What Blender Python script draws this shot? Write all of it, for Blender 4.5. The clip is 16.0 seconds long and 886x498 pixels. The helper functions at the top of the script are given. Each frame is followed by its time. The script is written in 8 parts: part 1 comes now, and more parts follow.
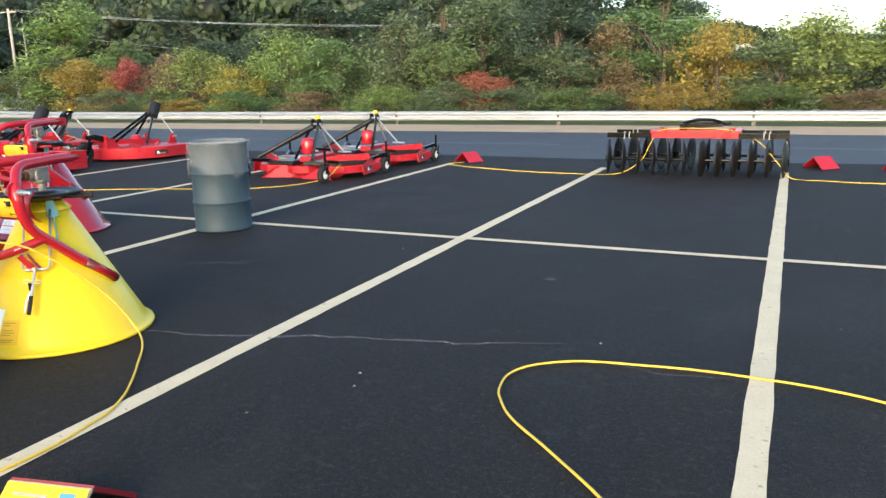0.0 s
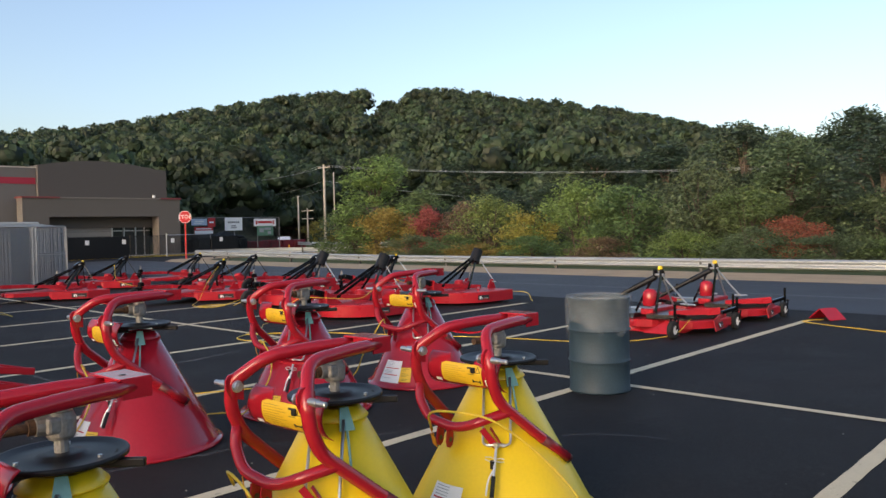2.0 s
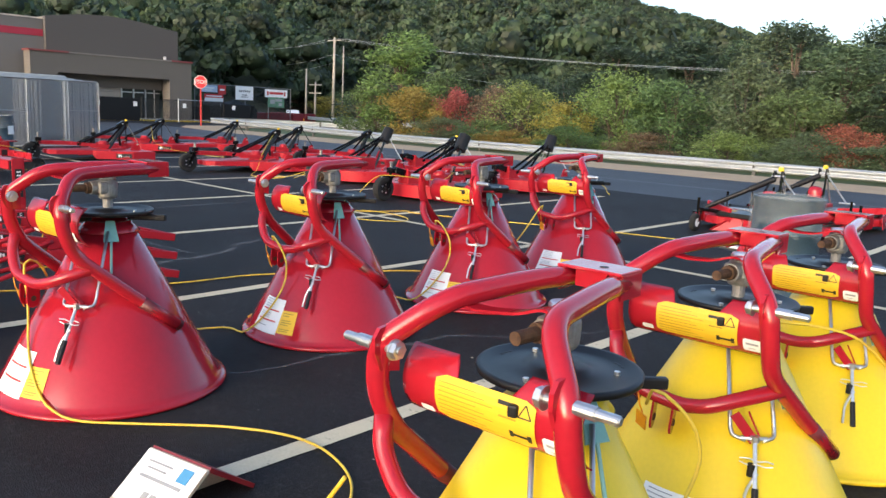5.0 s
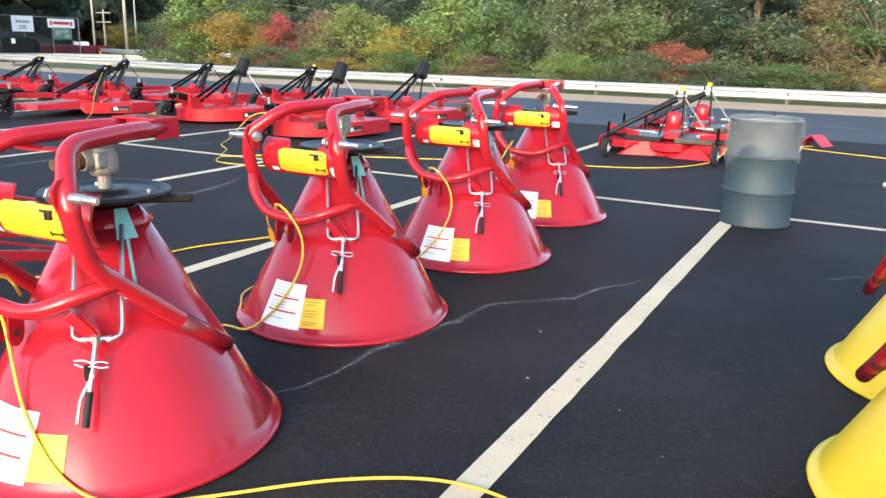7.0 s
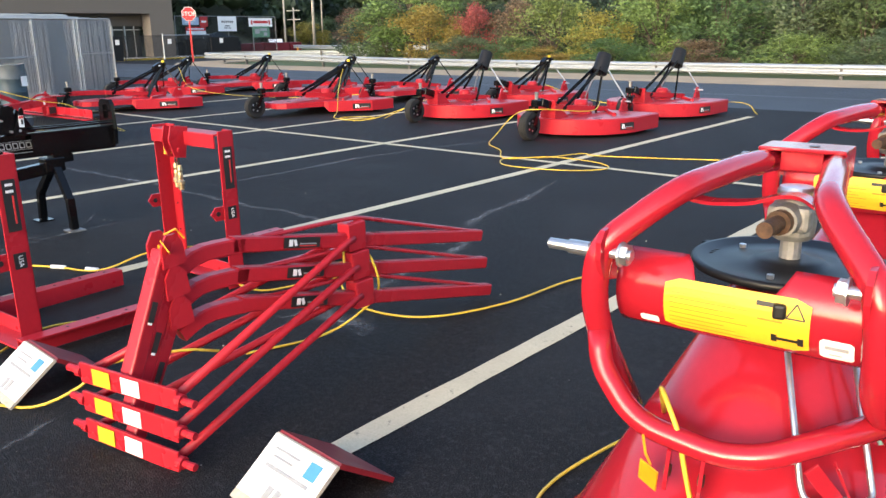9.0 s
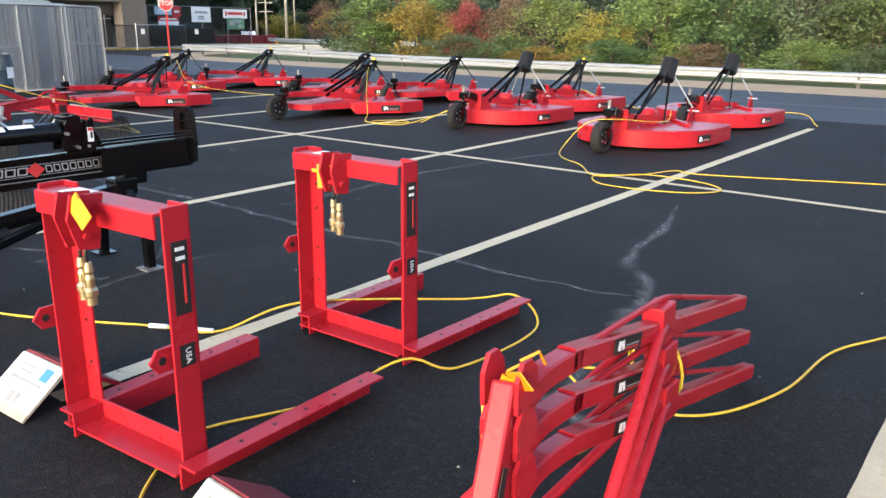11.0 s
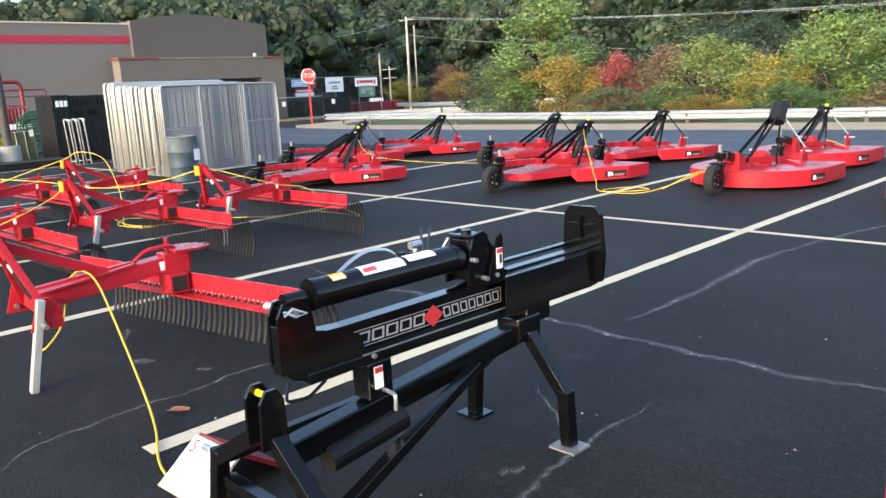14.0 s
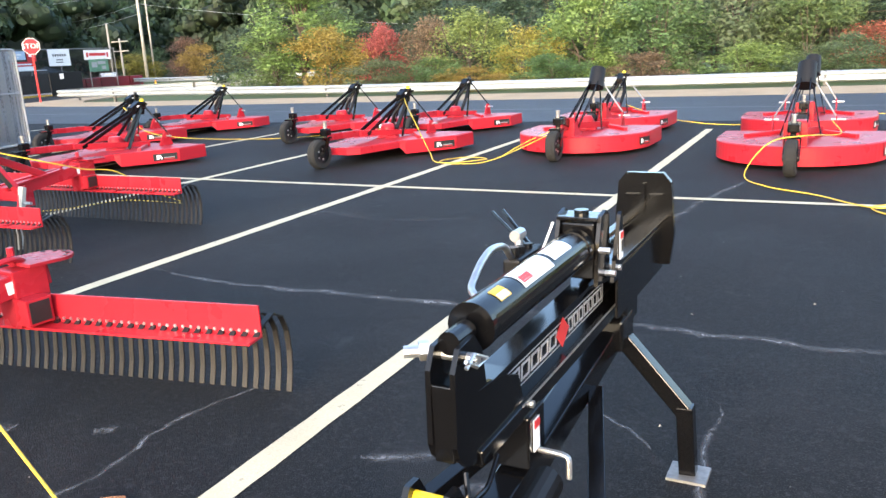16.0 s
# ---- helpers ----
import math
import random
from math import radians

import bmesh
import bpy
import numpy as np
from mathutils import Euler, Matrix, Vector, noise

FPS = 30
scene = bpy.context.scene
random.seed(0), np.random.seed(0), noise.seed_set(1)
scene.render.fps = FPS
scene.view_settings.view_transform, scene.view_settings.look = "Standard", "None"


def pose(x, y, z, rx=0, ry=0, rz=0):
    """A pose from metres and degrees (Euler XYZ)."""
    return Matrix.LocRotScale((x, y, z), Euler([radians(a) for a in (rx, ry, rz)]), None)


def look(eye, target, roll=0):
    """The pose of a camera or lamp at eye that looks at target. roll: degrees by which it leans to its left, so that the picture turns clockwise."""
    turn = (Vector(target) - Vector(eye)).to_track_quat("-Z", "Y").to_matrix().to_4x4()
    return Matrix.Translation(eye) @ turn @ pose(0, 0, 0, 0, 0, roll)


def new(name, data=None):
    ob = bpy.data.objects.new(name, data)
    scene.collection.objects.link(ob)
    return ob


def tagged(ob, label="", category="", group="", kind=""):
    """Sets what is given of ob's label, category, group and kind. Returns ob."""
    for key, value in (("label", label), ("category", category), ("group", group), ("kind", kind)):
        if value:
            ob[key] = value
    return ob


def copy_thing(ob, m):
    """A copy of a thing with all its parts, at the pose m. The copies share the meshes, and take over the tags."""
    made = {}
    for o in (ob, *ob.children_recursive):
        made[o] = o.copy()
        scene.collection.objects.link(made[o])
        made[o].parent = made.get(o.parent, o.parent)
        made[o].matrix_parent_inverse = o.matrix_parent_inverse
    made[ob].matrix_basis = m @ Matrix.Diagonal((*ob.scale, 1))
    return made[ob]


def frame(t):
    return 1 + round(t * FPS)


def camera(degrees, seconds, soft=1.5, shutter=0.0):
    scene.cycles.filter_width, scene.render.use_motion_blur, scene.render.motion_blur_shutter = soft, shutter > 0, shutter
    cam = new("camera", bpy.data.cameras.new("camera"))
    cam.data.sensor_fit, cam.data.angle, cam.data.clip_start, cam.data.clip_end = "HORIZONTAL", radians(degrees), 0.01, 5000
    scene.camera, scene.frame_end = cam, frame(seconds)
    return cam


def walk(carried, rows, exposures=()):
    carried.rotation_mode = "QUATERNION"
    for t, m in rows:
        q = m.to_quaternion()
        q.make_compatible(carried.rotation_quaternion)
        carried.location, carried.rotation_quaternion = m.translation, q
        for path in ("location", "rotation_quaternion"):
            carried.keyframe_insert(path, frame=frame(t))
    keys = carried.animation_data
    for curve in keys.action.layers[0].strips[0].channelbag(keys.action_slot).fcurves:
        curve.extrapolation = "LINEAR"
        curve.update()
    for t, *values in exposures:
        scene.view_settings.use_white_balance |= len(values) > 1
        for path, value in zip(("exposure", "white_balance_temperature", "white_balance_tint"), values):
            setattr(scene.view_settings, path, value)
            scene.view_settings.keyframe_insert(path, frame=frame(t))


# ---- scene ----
cam = camera(59.2, 16.0)
EXPOSURES = [
    (0, 2.08, 7150, 10), (0.5, 1.97, 7100, 10), (1.0, 1.64, 7100, 10), (1.5, 1.42, 7150, 12), (2.0, 1.10, 7350, 17), (2.5, 0.74, 7200, 15), (3.0, 0.34, 6500, 15),
    (3.5, 0.42, 6350, 16), (4.0, 0.62, 6400, 17), (4.5, 1.12, 6550, 17), (4.7, 1.40, 6700, 15), (5.5, 1.93, 6850, 12), (7.0, 2.34, 6950, 12), (9.0, 2.04, 6950, 12), (12.5, 2.18, 6950, 12),
    (14.0, 2.33, 6900, 12), (15.0, 2.53, 6900, 12), (16.0, 2.66, 6900, 12),
]
PATH = [
    (0, (0.149, -6.56, 1.46), (-0.673, -4.787, 1.034), -1.2),
    (0.5, (-0.145, -6.558, 1.489), (-1.048, -4.795, 1.211), 0.2),
    (1, (-0.475, -6.638, 1.55), (-1.378, -4.862, 1.37), -0.1),
    (1.5, (-0.824, -6.638, 1.521), (-1.854, -4.928, 1.391), -0.8),
    (2, (-1.198, -6.668, 1.568), (-2.578, -5.221, 1.515), -1.3),
    (2.5, (-1.47, -6.857, 1.602), (-2.973, -5.538, 1.573), -0.8),
    (3, (-1.706, -7.032, 1.612), (-3.305, -5.83, 1.605), -1.4),
    (3.5, (-2.015, -7.067, 1.581), (-3.675, -5.952, 1.551), -1.8),
    (4, (-2.251, -7.104, 1.577), (-3.899, -5.973, 1.523), -1.8),
    (4.2, (-2.43, -7.142, 1.577), (-4.068, -5.997, 1.503), -0.6),
    (4.3, (-2.46, -7.148, 1.558), (-4.082, -5.981, 1.45), -0.4),
    (4.5, (-2.422, -7.167, 1.503), (-3.98, -5.93, 1.298), 0.3),
    (4.7, (-2.554, -7.217, 1.481), (-4.025, -5.89, 1.212), 1.5),
    (6.8, (-4.203, -7.375, 1.425), (-5.144, -5.687, 0.91), 1.0),
    (7, (-4.398, -7.348, 1.423), (-5.336, -5.656, 0.918), 1.2),
    (7.5, (-4.813, -7.41, 1.438), (-5.791, -5.743, 0.922), 0.6),
    (8, (-5.261, -7.46, 1.478), (-6.266, -5.803, 0.982), 0.2),
    (8.5, (-5.747, -7.383, 1.43), (-6.834, -5.775, 0.947), -0.0),
    (9, (-6.193, -7.427, 1.435), (-7.461, -5.976, 0.901), -0.8),
    (9.2, (-6.381, -7.448, 1.454), (-7.664, -6.002, 0.94), -1.0),
    (11.3, (-8.085, -7.414, 1.469), (-9.272, -5.899, 0.924), 0.7),
    (11.5, (-8.25, -7.377, 1.469), (-9.463, -5.882, 0.927), 0.5),
    (12, (-8.653, -7.336, 1.469), (-9.959, -5.933, 0.896), 0.6),
    (12.5, (-9.08, -7.349, 1.504), (-10.433, -5.98, 0.958), -0.5),
    (13, (-9.513, -7.294, 1.479), (-10.933, -5.971, 0.997), -1.9),
    (13.5, (-9.914, -7.313, 1.494), (-11.382, -6.03, 1.048), -2.8),
    (14, (-10.276, -7.375, 1.526), (-11.701, -6.029, 1.126), -3.0),
    (14.5, (-10.658, -7.359, 1.46), (-11.957, -5.897, 1.046), -2.2),
    (15, (-11.058, -7.356, 1.454), (-12.269, -5.844, 0.957), -2.6),
    (15.5, (-11.45, -7.406, 1.466), (-12.511, -5.791, 0.953), -2.8),
    (16, (-11.767, -7.36, 1.439), (-12.681, -5.65, 0.949), -2.9),
]
walk(cam, [(t, look(eye, target, roll)) for t, eye, target, roll in PATH], EXPOSURES)

# ---- world and light ----
SUN_AZ, SUN_EL = radians(172), radians(15)
world = bpy.data.worlds.new("world")
scene.world = world
world.use_nodes = True
wn = world.node_tree.nodes
sky = wn.new("ShaderNodeTexSky")
sky.sky_type, sky.sun_disc = "NISHITA", False
sky.sun_elevation, sky.sun_rotation = SUN_EL, SUN_AZ
sky.air_density, sky.dust_density, sky.ozone_density = 1.0, 2.6, 2.5
wn["Background"].inputs["Strength"].default_value = 0.15
world.node_tree.links.new(sky.outputs["Color"], wn["Background"].inputs["Color"])
sun = new("sun", bpy.data.lights.new("sun", "SUN"))
sun.data.energy, sun.data.angle, sun.data.color = 0.32, radians(40), (1.0, 0.92, 0.80)
sun.matrix_world = look((0, 0, 30), (-30 * math.cos(SUN_EL) * math.sin(SUN_AZ), -30 * math.cos(SUN_EL) * math.cos(SUN_AZ), 30 - 30 * math.sin(SUN_EL)))


# ---- materials ----
def material(name, color, rough=0.6, metal=0.0, vary=0.12, scale=6.0, bump=0.0, grain=60.0, hue=0.0, random_tint=0.0, coat=0.0, wear=None, wear_amount=0.0, wear_scale=9.0):
    """A surface of one colour with broad and fine variation, relief and worn patches."""
    m = bpy.data.materials.new(name)
    m.use_nodes = True
    n, l = m.node_tree.nodes, m.node_tree.links
    b = n["Principled BSDF"]
    b.inputs["Roughness"].default_value, b.inputs["Metallic"].default_value = rough, metal
    b.inputs["Coat Weight"].default_value = coat
    b.inputs["Coat Roughness"].default_value = 0.12
    at = n.new("ShaderNodeTexCoord")
    broad, fine = n.new("ShaderNodeTexNoise"), n.new("ShaderNodeTexNoise")
    broad.inputs["Scale"].default_value, fine.inputs["Scale"].default_value = scale, grain
    broad.inputs["Detail"].default_value, fine.inputs["Detail"].default_value = 4, 3
    for t in (broad, fine):
        l.new(at.outputs["Object"], t.inputs["Vector"])
    both = n.new("ShaderNodeMath")
    both.operation = "ADD"
    l.new(broad.outputs["Fac"], both.inputs[0])
    l.new(fine.outputs["Fac"], both.inputs[1])
    spread = n.new("ShaderNodeMapRange")
    spread.inputs["From Min"].default_value, spread.inputs["From Max"].default_value = 0.6, 1.4
    spread.inputs["To Min"].default_value, spread.inputs["To Max"].default_value = 1 - vary, 1 + vary
    l.new(both.outputs[0], spread.inputs["Value"])
    tint = n.new("ShaderNodeHueSaturation")
    tint.inputs["Color"].default_value = (*color, 1)
    value = spread.outputs[0]
    if random_tint:
        info = n.new("ShaderNodeObjectInfo")
        shift = n.new("ShaderNodeMapRange")
        shift.inputs["To Min"].default_value, shift.inputs["To Max"].default_value = 1 - random_tint, 1 + random_tint
        l.new(info.outputs["Random"], shift.inputs["Value"])
        times = n.new("ShaderNodeMath")
        times.operation = "MULTIPLY"
        l.new(value, times.inputs[0])
        l.new(shift.outputs[0], times.inputs[1])
        value = times.outputs[0]
    l.new(value, tint.inputs["Value"])
    out = tint.outputs["Color"]
    if hue:
        turn = n.new("ShaderNodeMapRange")
        turn.inputs["From Min"].default_value, turn.inputs["From Max"].default_value = 0.3, 0.7
        turn.inputs["To Min"].default_value, turn.inputs["To Max"].default_value = 0.5 - hue, 0.5 + hue
        l.new(broad.outputs["Fac"], turn.inputs["Value"])
        l.new(turn.outputs[0], tint.inputs["Hue"])
    if wear:
        spots = n.new("ShaderNodeTexNoise")
        spots.inputs["Scale"].default_value, spots.inputs["Detail"].default_value, spots.inputs["Roughness"].default_value = wear_scale, 6, 0.7
        l.new(at.outputs["Object"], spots.inputs["Vector"])
        cut = n.new("ShaderNodeMapRange")
        cut.inputs["From Min"].default_value, cut.inputs["From Max"].default_value = 0.75 - wear_amount * 0.35, 0.85 - wear_amount * 0.3
        l.new(spots.outputs["Fac"], cut.inputs["Value"])
        mix = n.new("ShaderNodeMix")
        mix.data_type = "RGBA"
        l.new(cut.outputs[0], mix.inputs[0])
        l.new(out, mix.inputs[6])
        mix.inputs[7].default_value = (*wear, 1)
        out = mix.outputs[2]
    l.new(out, b.inputs["Base Color"])
    gloss = n.new("ShaderNodeMapRange")
    gloss.inputs["To Min"].default_value, gloss.inputs["To Max"].default_value = max(rough - 0.08, 0.02), min(rough + 0.12, 1)
    l.new(broad.outputs["Fac"], gloss.inputs["Value"])
    l.new(gloss.outputs[0], b.inputs["Roughness"])
    if bump:
        relief = n.new("ShaderNodeBump")
        relief.inputs["Strength"].default_value, relief.inputs["Distance"].default_value = bump, 0.01
        l.new(fine.outputs["Fac"], relief.inputs["Height"])
        l.new(relief.outputs[0], b.inputs["Normal"])
    return m


def asphalt_material():
    """Sealed asphalt: near-black with fine aggregate, broad dusty smudges and faint scuffs."""
    m = material("asphalt", (0.0080, 0.0080, 0.0090), 0.76, vary=0.35, scale=0.9, bump=0.7, grain=150, wear=(0.032, 0.032, 0.033), wear_amount=0.30, wear_scale=2.3)
    n, l = m.node_tree.nodes, m.node_tree.links
    b = n["Principled BSDF"]
    b.inputs["Specular IOR Level"].default_value = 0.20
    base = b.inputs["Base Color"].links[0].from_socket
    at = n.new("ShaderNodeTexCoord")
    for kind, scale, low, high, color, amount in (("NOISE", 0.55, 0.50, 0.80, (0.030, 0.030, 0.032), 0.6), ("NOISE", 5.5, 0.62, 0.74, (0.040, 0.039, 0.038), 0.5), ("GRAIN", 38, 0.54, 0.70, (0.036, 0.036, 0.038), 0.7), ("GRAIN", 150, 0.56, 0.66, (0.062, 0.060, 0.058), 0.70), ("GRAIN", 9, 0.60, 0.70, (0.034, 0.034, 0.036), 0.45)):
        t, cut, mix = n.new("ShaderNodeTexNoise"), n.new("ShaderNodeMapRange"), n.new("ShaderNodeMix")
        t.inputs["Scale"].default_value, t.inputs["Detail"].default_value, t.inputs["Roughness"].default_value = scale, (2 if kind == "GRAIN" else 7), 0.68
        t.inputs["Distortion"].default_value = 0.0 if kind == "GRAIN" else 0.9
        l.new(at.outputs["Object"], t.inputs["Vector"])
        cut.inputs["From Min"].default_value, cut.inputs["From Max"].default_value = low, high
        cut.inputs["To Max"].default_value = amount
        l.new(t.outputs["Fac"], cut.inputs["Value"])
        mix.data_type = "RGBA"
        l.new(cut.outputs[0], mix.inputs[0])
        l.new(base, mix.inputs[6])
        mix.inputs[7].default_value = (*color, 1)
        base = mix.outputs[2]
    l.new(base, b.inputs["Base Color"])
    return m


def dust_material():
    """Grey dust lying along a crack: thickest on the middle line (v = 0.5), thinning out to nothing at the edges."""
    m = material("crack_dust", (0.20, 0.20, 0.205), 0.95, vary=0.3, scale=9, grain=45)
    n, l = m.node_tree.nodes, m.node_tree.links
    b = n["Principled BSDF"]
    b.inputs["Specular IOR Level"].default_value = 0.1
    uv, split, at = n.new("ShaderNodeUVMap"), n.new("ShaderNodeSeparateXYZ"), n.new("ShaderNodeTexCoord")
    l.new(uv.outputs["UV"], split.inputs[0])

    def step(kind, a, c):
        k = n.new("ShaderNodeMath")
        k.operation, k.use_clamp = kind, kind in ("ADD", "SUBTRACT")
        for i, v in enumerate((a, c)):
            if isinstance(v, (int, float)):
                k.inputs[i].default_value = v
            else:
                l.new(v, k.inputs[i])
        return k.outputs[0]

    def cloud(scale, low, high, detail=4):
        t, r = n.new("ShaderNodeTexNoise"), n.new("ShaderNodeMapRange")
        t.inputs["Scale"].default_value, t.inputs["Detail"].default_value, t.inputs["Roughness"].default_value = scale, detail, 0.7
        l.new(at.outputs["Object"], t.inputs["Vector"])
        r.inputs["From Min"].default_value, r.inputs["From Max"].default_value = low, high
        l.new(t.outputs["Fac"], r.inputs["Value"])
        return r.outputs[0]

    wobble = step("MULTIPLY", step("ADD", cloud(14, 0.2, 0.8), -0.0), 0.36)
    off = n.new("ShaderNodeMath")
    off.operation = "SUBTRACT"
    l.new(split.outputs["Y"], off.inputs[0])
    l.new(wobble, off.inputs[1])
    far = n.new("ShaderNodeMath")
    far.operation = "SUBTRACT"
    l.new(off.outputs[0], far.inputs[0])
    far.inputs[1].default_value = 0.32
    size = n.new("ShaderNodeMath")
    size.operation = "ABSOLUTE"
    l.new(far.outputs[0], size.inputs[0])
    near = step("SUBTRACT", 1.0, step("MULTIPLY", size.outputs[0], 3.2))
    core = step("MULTIPLY", step("POWER", near, 2.2), cloud(30, 0.34, 0.56))
    halo = step("MULTIPLY", step("MULTIPLY", near, cloud(7, 0.42, 0.66, 6)), 0.42)
    amount = step("MULTIPLY", step("ADD", step("MULTIPLY", core, 0.62), halo), cloud(2.2, 0.28, 0.50, 2))
    clear, mix = n.new("ShaderNodeBsdfTransparent"), n.new("ShaderNodeMixShader")
    l.new(amount, mix.inputs[0])
    l.new(clear.outputs[0], mix.inputs[1])
    l.new(b.outputs[0], mix.inputs[2])
    l.new(mix.outputs[0], n["Material Output"].inputs["Surface"])
    return m


def line_material(name, color):
    return material(name, color, 0.8, vary=0.16, scale=3, bump=0.25, grain=120, wear=(0.10, 0.095, 0.085), wear_amount=0.42, wear_scale=14)


def foliage(name, color, spread=0.35, hue=0.03, stands=0.0):
    """Leaves: each one a shade of its own, a little light passes through."""
    m = bpy.data.materials.new(name)
    m.use_nodes = True
    n, l = m.node_tree.nodes, m.node_tree.links
    b = n["Principled BSDF"]
    b.inputs["Roughness"].default_value = 0.6
    geo, info = n.new("ShaderNodeNewGeometry"), n.new("ShaderNodeObjectInfo")
    tint = n.new("ShaderNodeHueSaturation")
    tint.inputs["Color"].default_value = (*color, 1)
    v = n.new("ShaderNodeMapRange")
    v.inputs["To Min"].default_value, v.inputs["To Max"].default_value = 1 - spread, 1 + spread * 1.4
    l.new(geo.outputs["Random Per Island"], v.inputs["Value"])
    h = n.new("ShaderNodeMapRange")
    h.inputs["To Min"].default_value, h.inputs["To Max"].default_value = 0.5 - hue, 0.5 + hue
    l.new(info.outputs["Random"], h.inputs["Value"])
    l.new(v.outputs[0], tint.inputs["Value"])
    l.new(h.outputs[0], tint.inputs["Hue"])
    if stands:
        # whole trees differ from their neighbours
        at, broad, lift, times = n.new("ShaderNodeTexCoord"), n.new("ShaderNodeTexNoise"), n.new("ShaderNodeMapRange"), n.new("ShaderNodeMath")
        broad.inputs["Scale"].default_value, broad.inputs["Detail"].default_value = stands, 2
        l.new(at.outputs["Object"], broad.inputs["Vector"])
        lift.inputs["From Min"].default_value, lift.inputs["From Max"].default_value = 0.3, 0.7
        lift.inputs["To Min"].default_value, lift.inputs["To Max"].default_value = 0.45, 1.5
        l.new(broad.outputs["Fac"], lift.inputs["Value"])
        times.operation = "MULTIPLY"
        l.new(v.outputs[0], times.inputs[0])
        l.new(lift.outputs[0], times.inputs[1])
        l.new(times.outputs[0], tint.inputs["Value"])
        l.new(broad.outputs["Fac"], h.inputs["Value"])
    l.new(tint.outputs["Color"], b.inputs["Base Color"])
    through_leaf, mix = n.new("ShaderNodeBsdfTranslucent"), n.new("ShaderNodeMixShader")
    l.new(tint.outputs["Color"], through_leaf.inputs["Color"])
    mix.inputs[0].default_value = 0.3
    l.new(b.outputs[0], mix.inputs[1])
    l.new(through_leaf.outputs[0], mix.inputs[2])
    l.new(mix.outputs[0], n["Material Output"].inputs["Surface"])
    return m


RED = material("red_paint", (0.370, 0.013, 0.024), 0.13, vary=0.07, scale=4, coat=0.15, grain=40)
RED.node_tree.nodes["Principled BSDF"].inputs["Specular IOR Level"].default_value = 0.4
RED_MOWER = material("mower_red_paint", (0.405, 0.018, 0.029), 0.27, vary=0.10, scale=3, grain=40)
RED_MOWER.node_tree.nodes["Principled BSDF"].inputs["Specular IOR Level"].default_value = 0.24
YELLOW = material("yellow_plastic", (0.80, 0.56, 0.018), 0.36, vary=0.05, scale=4)
BLACK = material("black_paint", (0.0035, 0.0035, 0.004), 0.13, vary=0.25, scale=6)
BLACK.node_tree.nodes["Principled BSDF"].inputs["Specular IOR Level"].default_value = 0.35
BLACK_PLASTIC = material("black_plastic", (0.008, 0.008, 0.009), 0.42, vary=0.2)
BLACK_PLASTIC.node_tree.nodes["Principled BSDF"].inputs["Specular IOR Level"].default_value = 0.3
DUSTY_BLACK = material("dusty_black_cover", (0.012, 0.013, 0.014), 0.30, vary=0.4, scale=5, bump=0.2, wear=(0.10, 0.10, 0.095), wear_amount=0.4, wear_scale=5)
DISC_BLACK = material("black_disc_paint", (0.006, 0.006, 0.007), 0.5, vary=0.4, scale=8, wear=(0.03, 0.025, 0.02), wear_amount=0.25)
RUBBER = material("rubber", (0.012, 0.012, 0.012), 0.85, vary=0.25, bump=0.3)
STEEL = material("steel", (0.55, 0.56, 0.57), 0.32, metal=0.9, vary=0.15)
SPRING = material("spring_steel", (0.022, 0.021, 0.021), 0.5, metal=0.5, vary=0.35, wear=(0.09, 0.04, 0.02), wear_amount=0.22)
CAST = material("cast_metal", (0.24, 0.235, 0.23), 0.5, metal=0.5, vary=0.3, scale=20, bump=0.2)
GALV = material("galvanised_steel", (0.44, 0.47, 0.49), 0.45, metal=0.75, vary=0.14, scale=3, bump=0.1)
GALV_PALE = material("pale_galvanised_tube", (0.40, 0.41, 0.40), 0.5, metal=0.35, vary=0.14, scale=3, bump=0.1)
BRASS = material("brass", (0.52, 0.42, 0.25), 0.35, metal=0.9, vary=0.2)
RUST = material("greased_steel", (0.085, 0.045, 0.025), 0.7, metal=0.4, vary=0.4, scale=30, bump=0.3)
LABEL_YELLOW = material("yellow_label", (0.74, 0.45, 0.025), 0.45, vary=0.05, scale=10)
LABEL_WHITE = material("white_label", (0.80, 0.80, 0.79), 0.5, vary=0.05, scale=10)
LABEL_GREY = material("grey_print", (0.30, 0.31, 0.32), 0.55)
LABEL_RED = material("red_print", (0.55, 0.03, 0.03), 0.5)
LABEL_BLACK = material("black_label", (0.012, 0.012, 0.012), 0.5)
CABLE = material("yellow_cable", (0.68, 0.46, 0.045), 0.45, vary=0.12, scale=12)
TAG = material("orange_tag", (0.78, 0.30, 0.010), 0.5, vary=0.05)
MINT = material("pale_green_plate", (0.16, 0.36, 0.33), 0.4)
BARREL = material("blue_grey_drum", (0.022, 0.047, 0.066), 0.56, vary=0.25, scale=5, wear=(0.08, 0.09, 0.09), wear_amount=0.15)
POST_GREY = material("dull_post_steel", (0.12, 0.115, 0.105), 0.8, metal=0.2, vary=0.2)
DARK_END = material("dark_red_end", (0.085, 0.008, 0.012), 0.4, vary=0.3)
WOOD = material("grey_pole_wood", (0.40, 0.36, 0.30), 0.85, vary=0.25, scale=2, bump=0.4)
ASPHALT = asphalt_material()
# older surface; its pale blue also carries the sky's grazing sheen
ROAD = material("older_asphalt_sky_sheen", (0.026, 0.028, 0.033), 0.62, vary=0.25, scale=0.7, bump=0.4, grain=120)
PAINT = line_material("lot_paint", (0.58, 0.50, 0.345))
ROAD_PAINT = line_material("worn_road_paint", (0.16, 0.165, 0.17))
CRACK = dust_material()
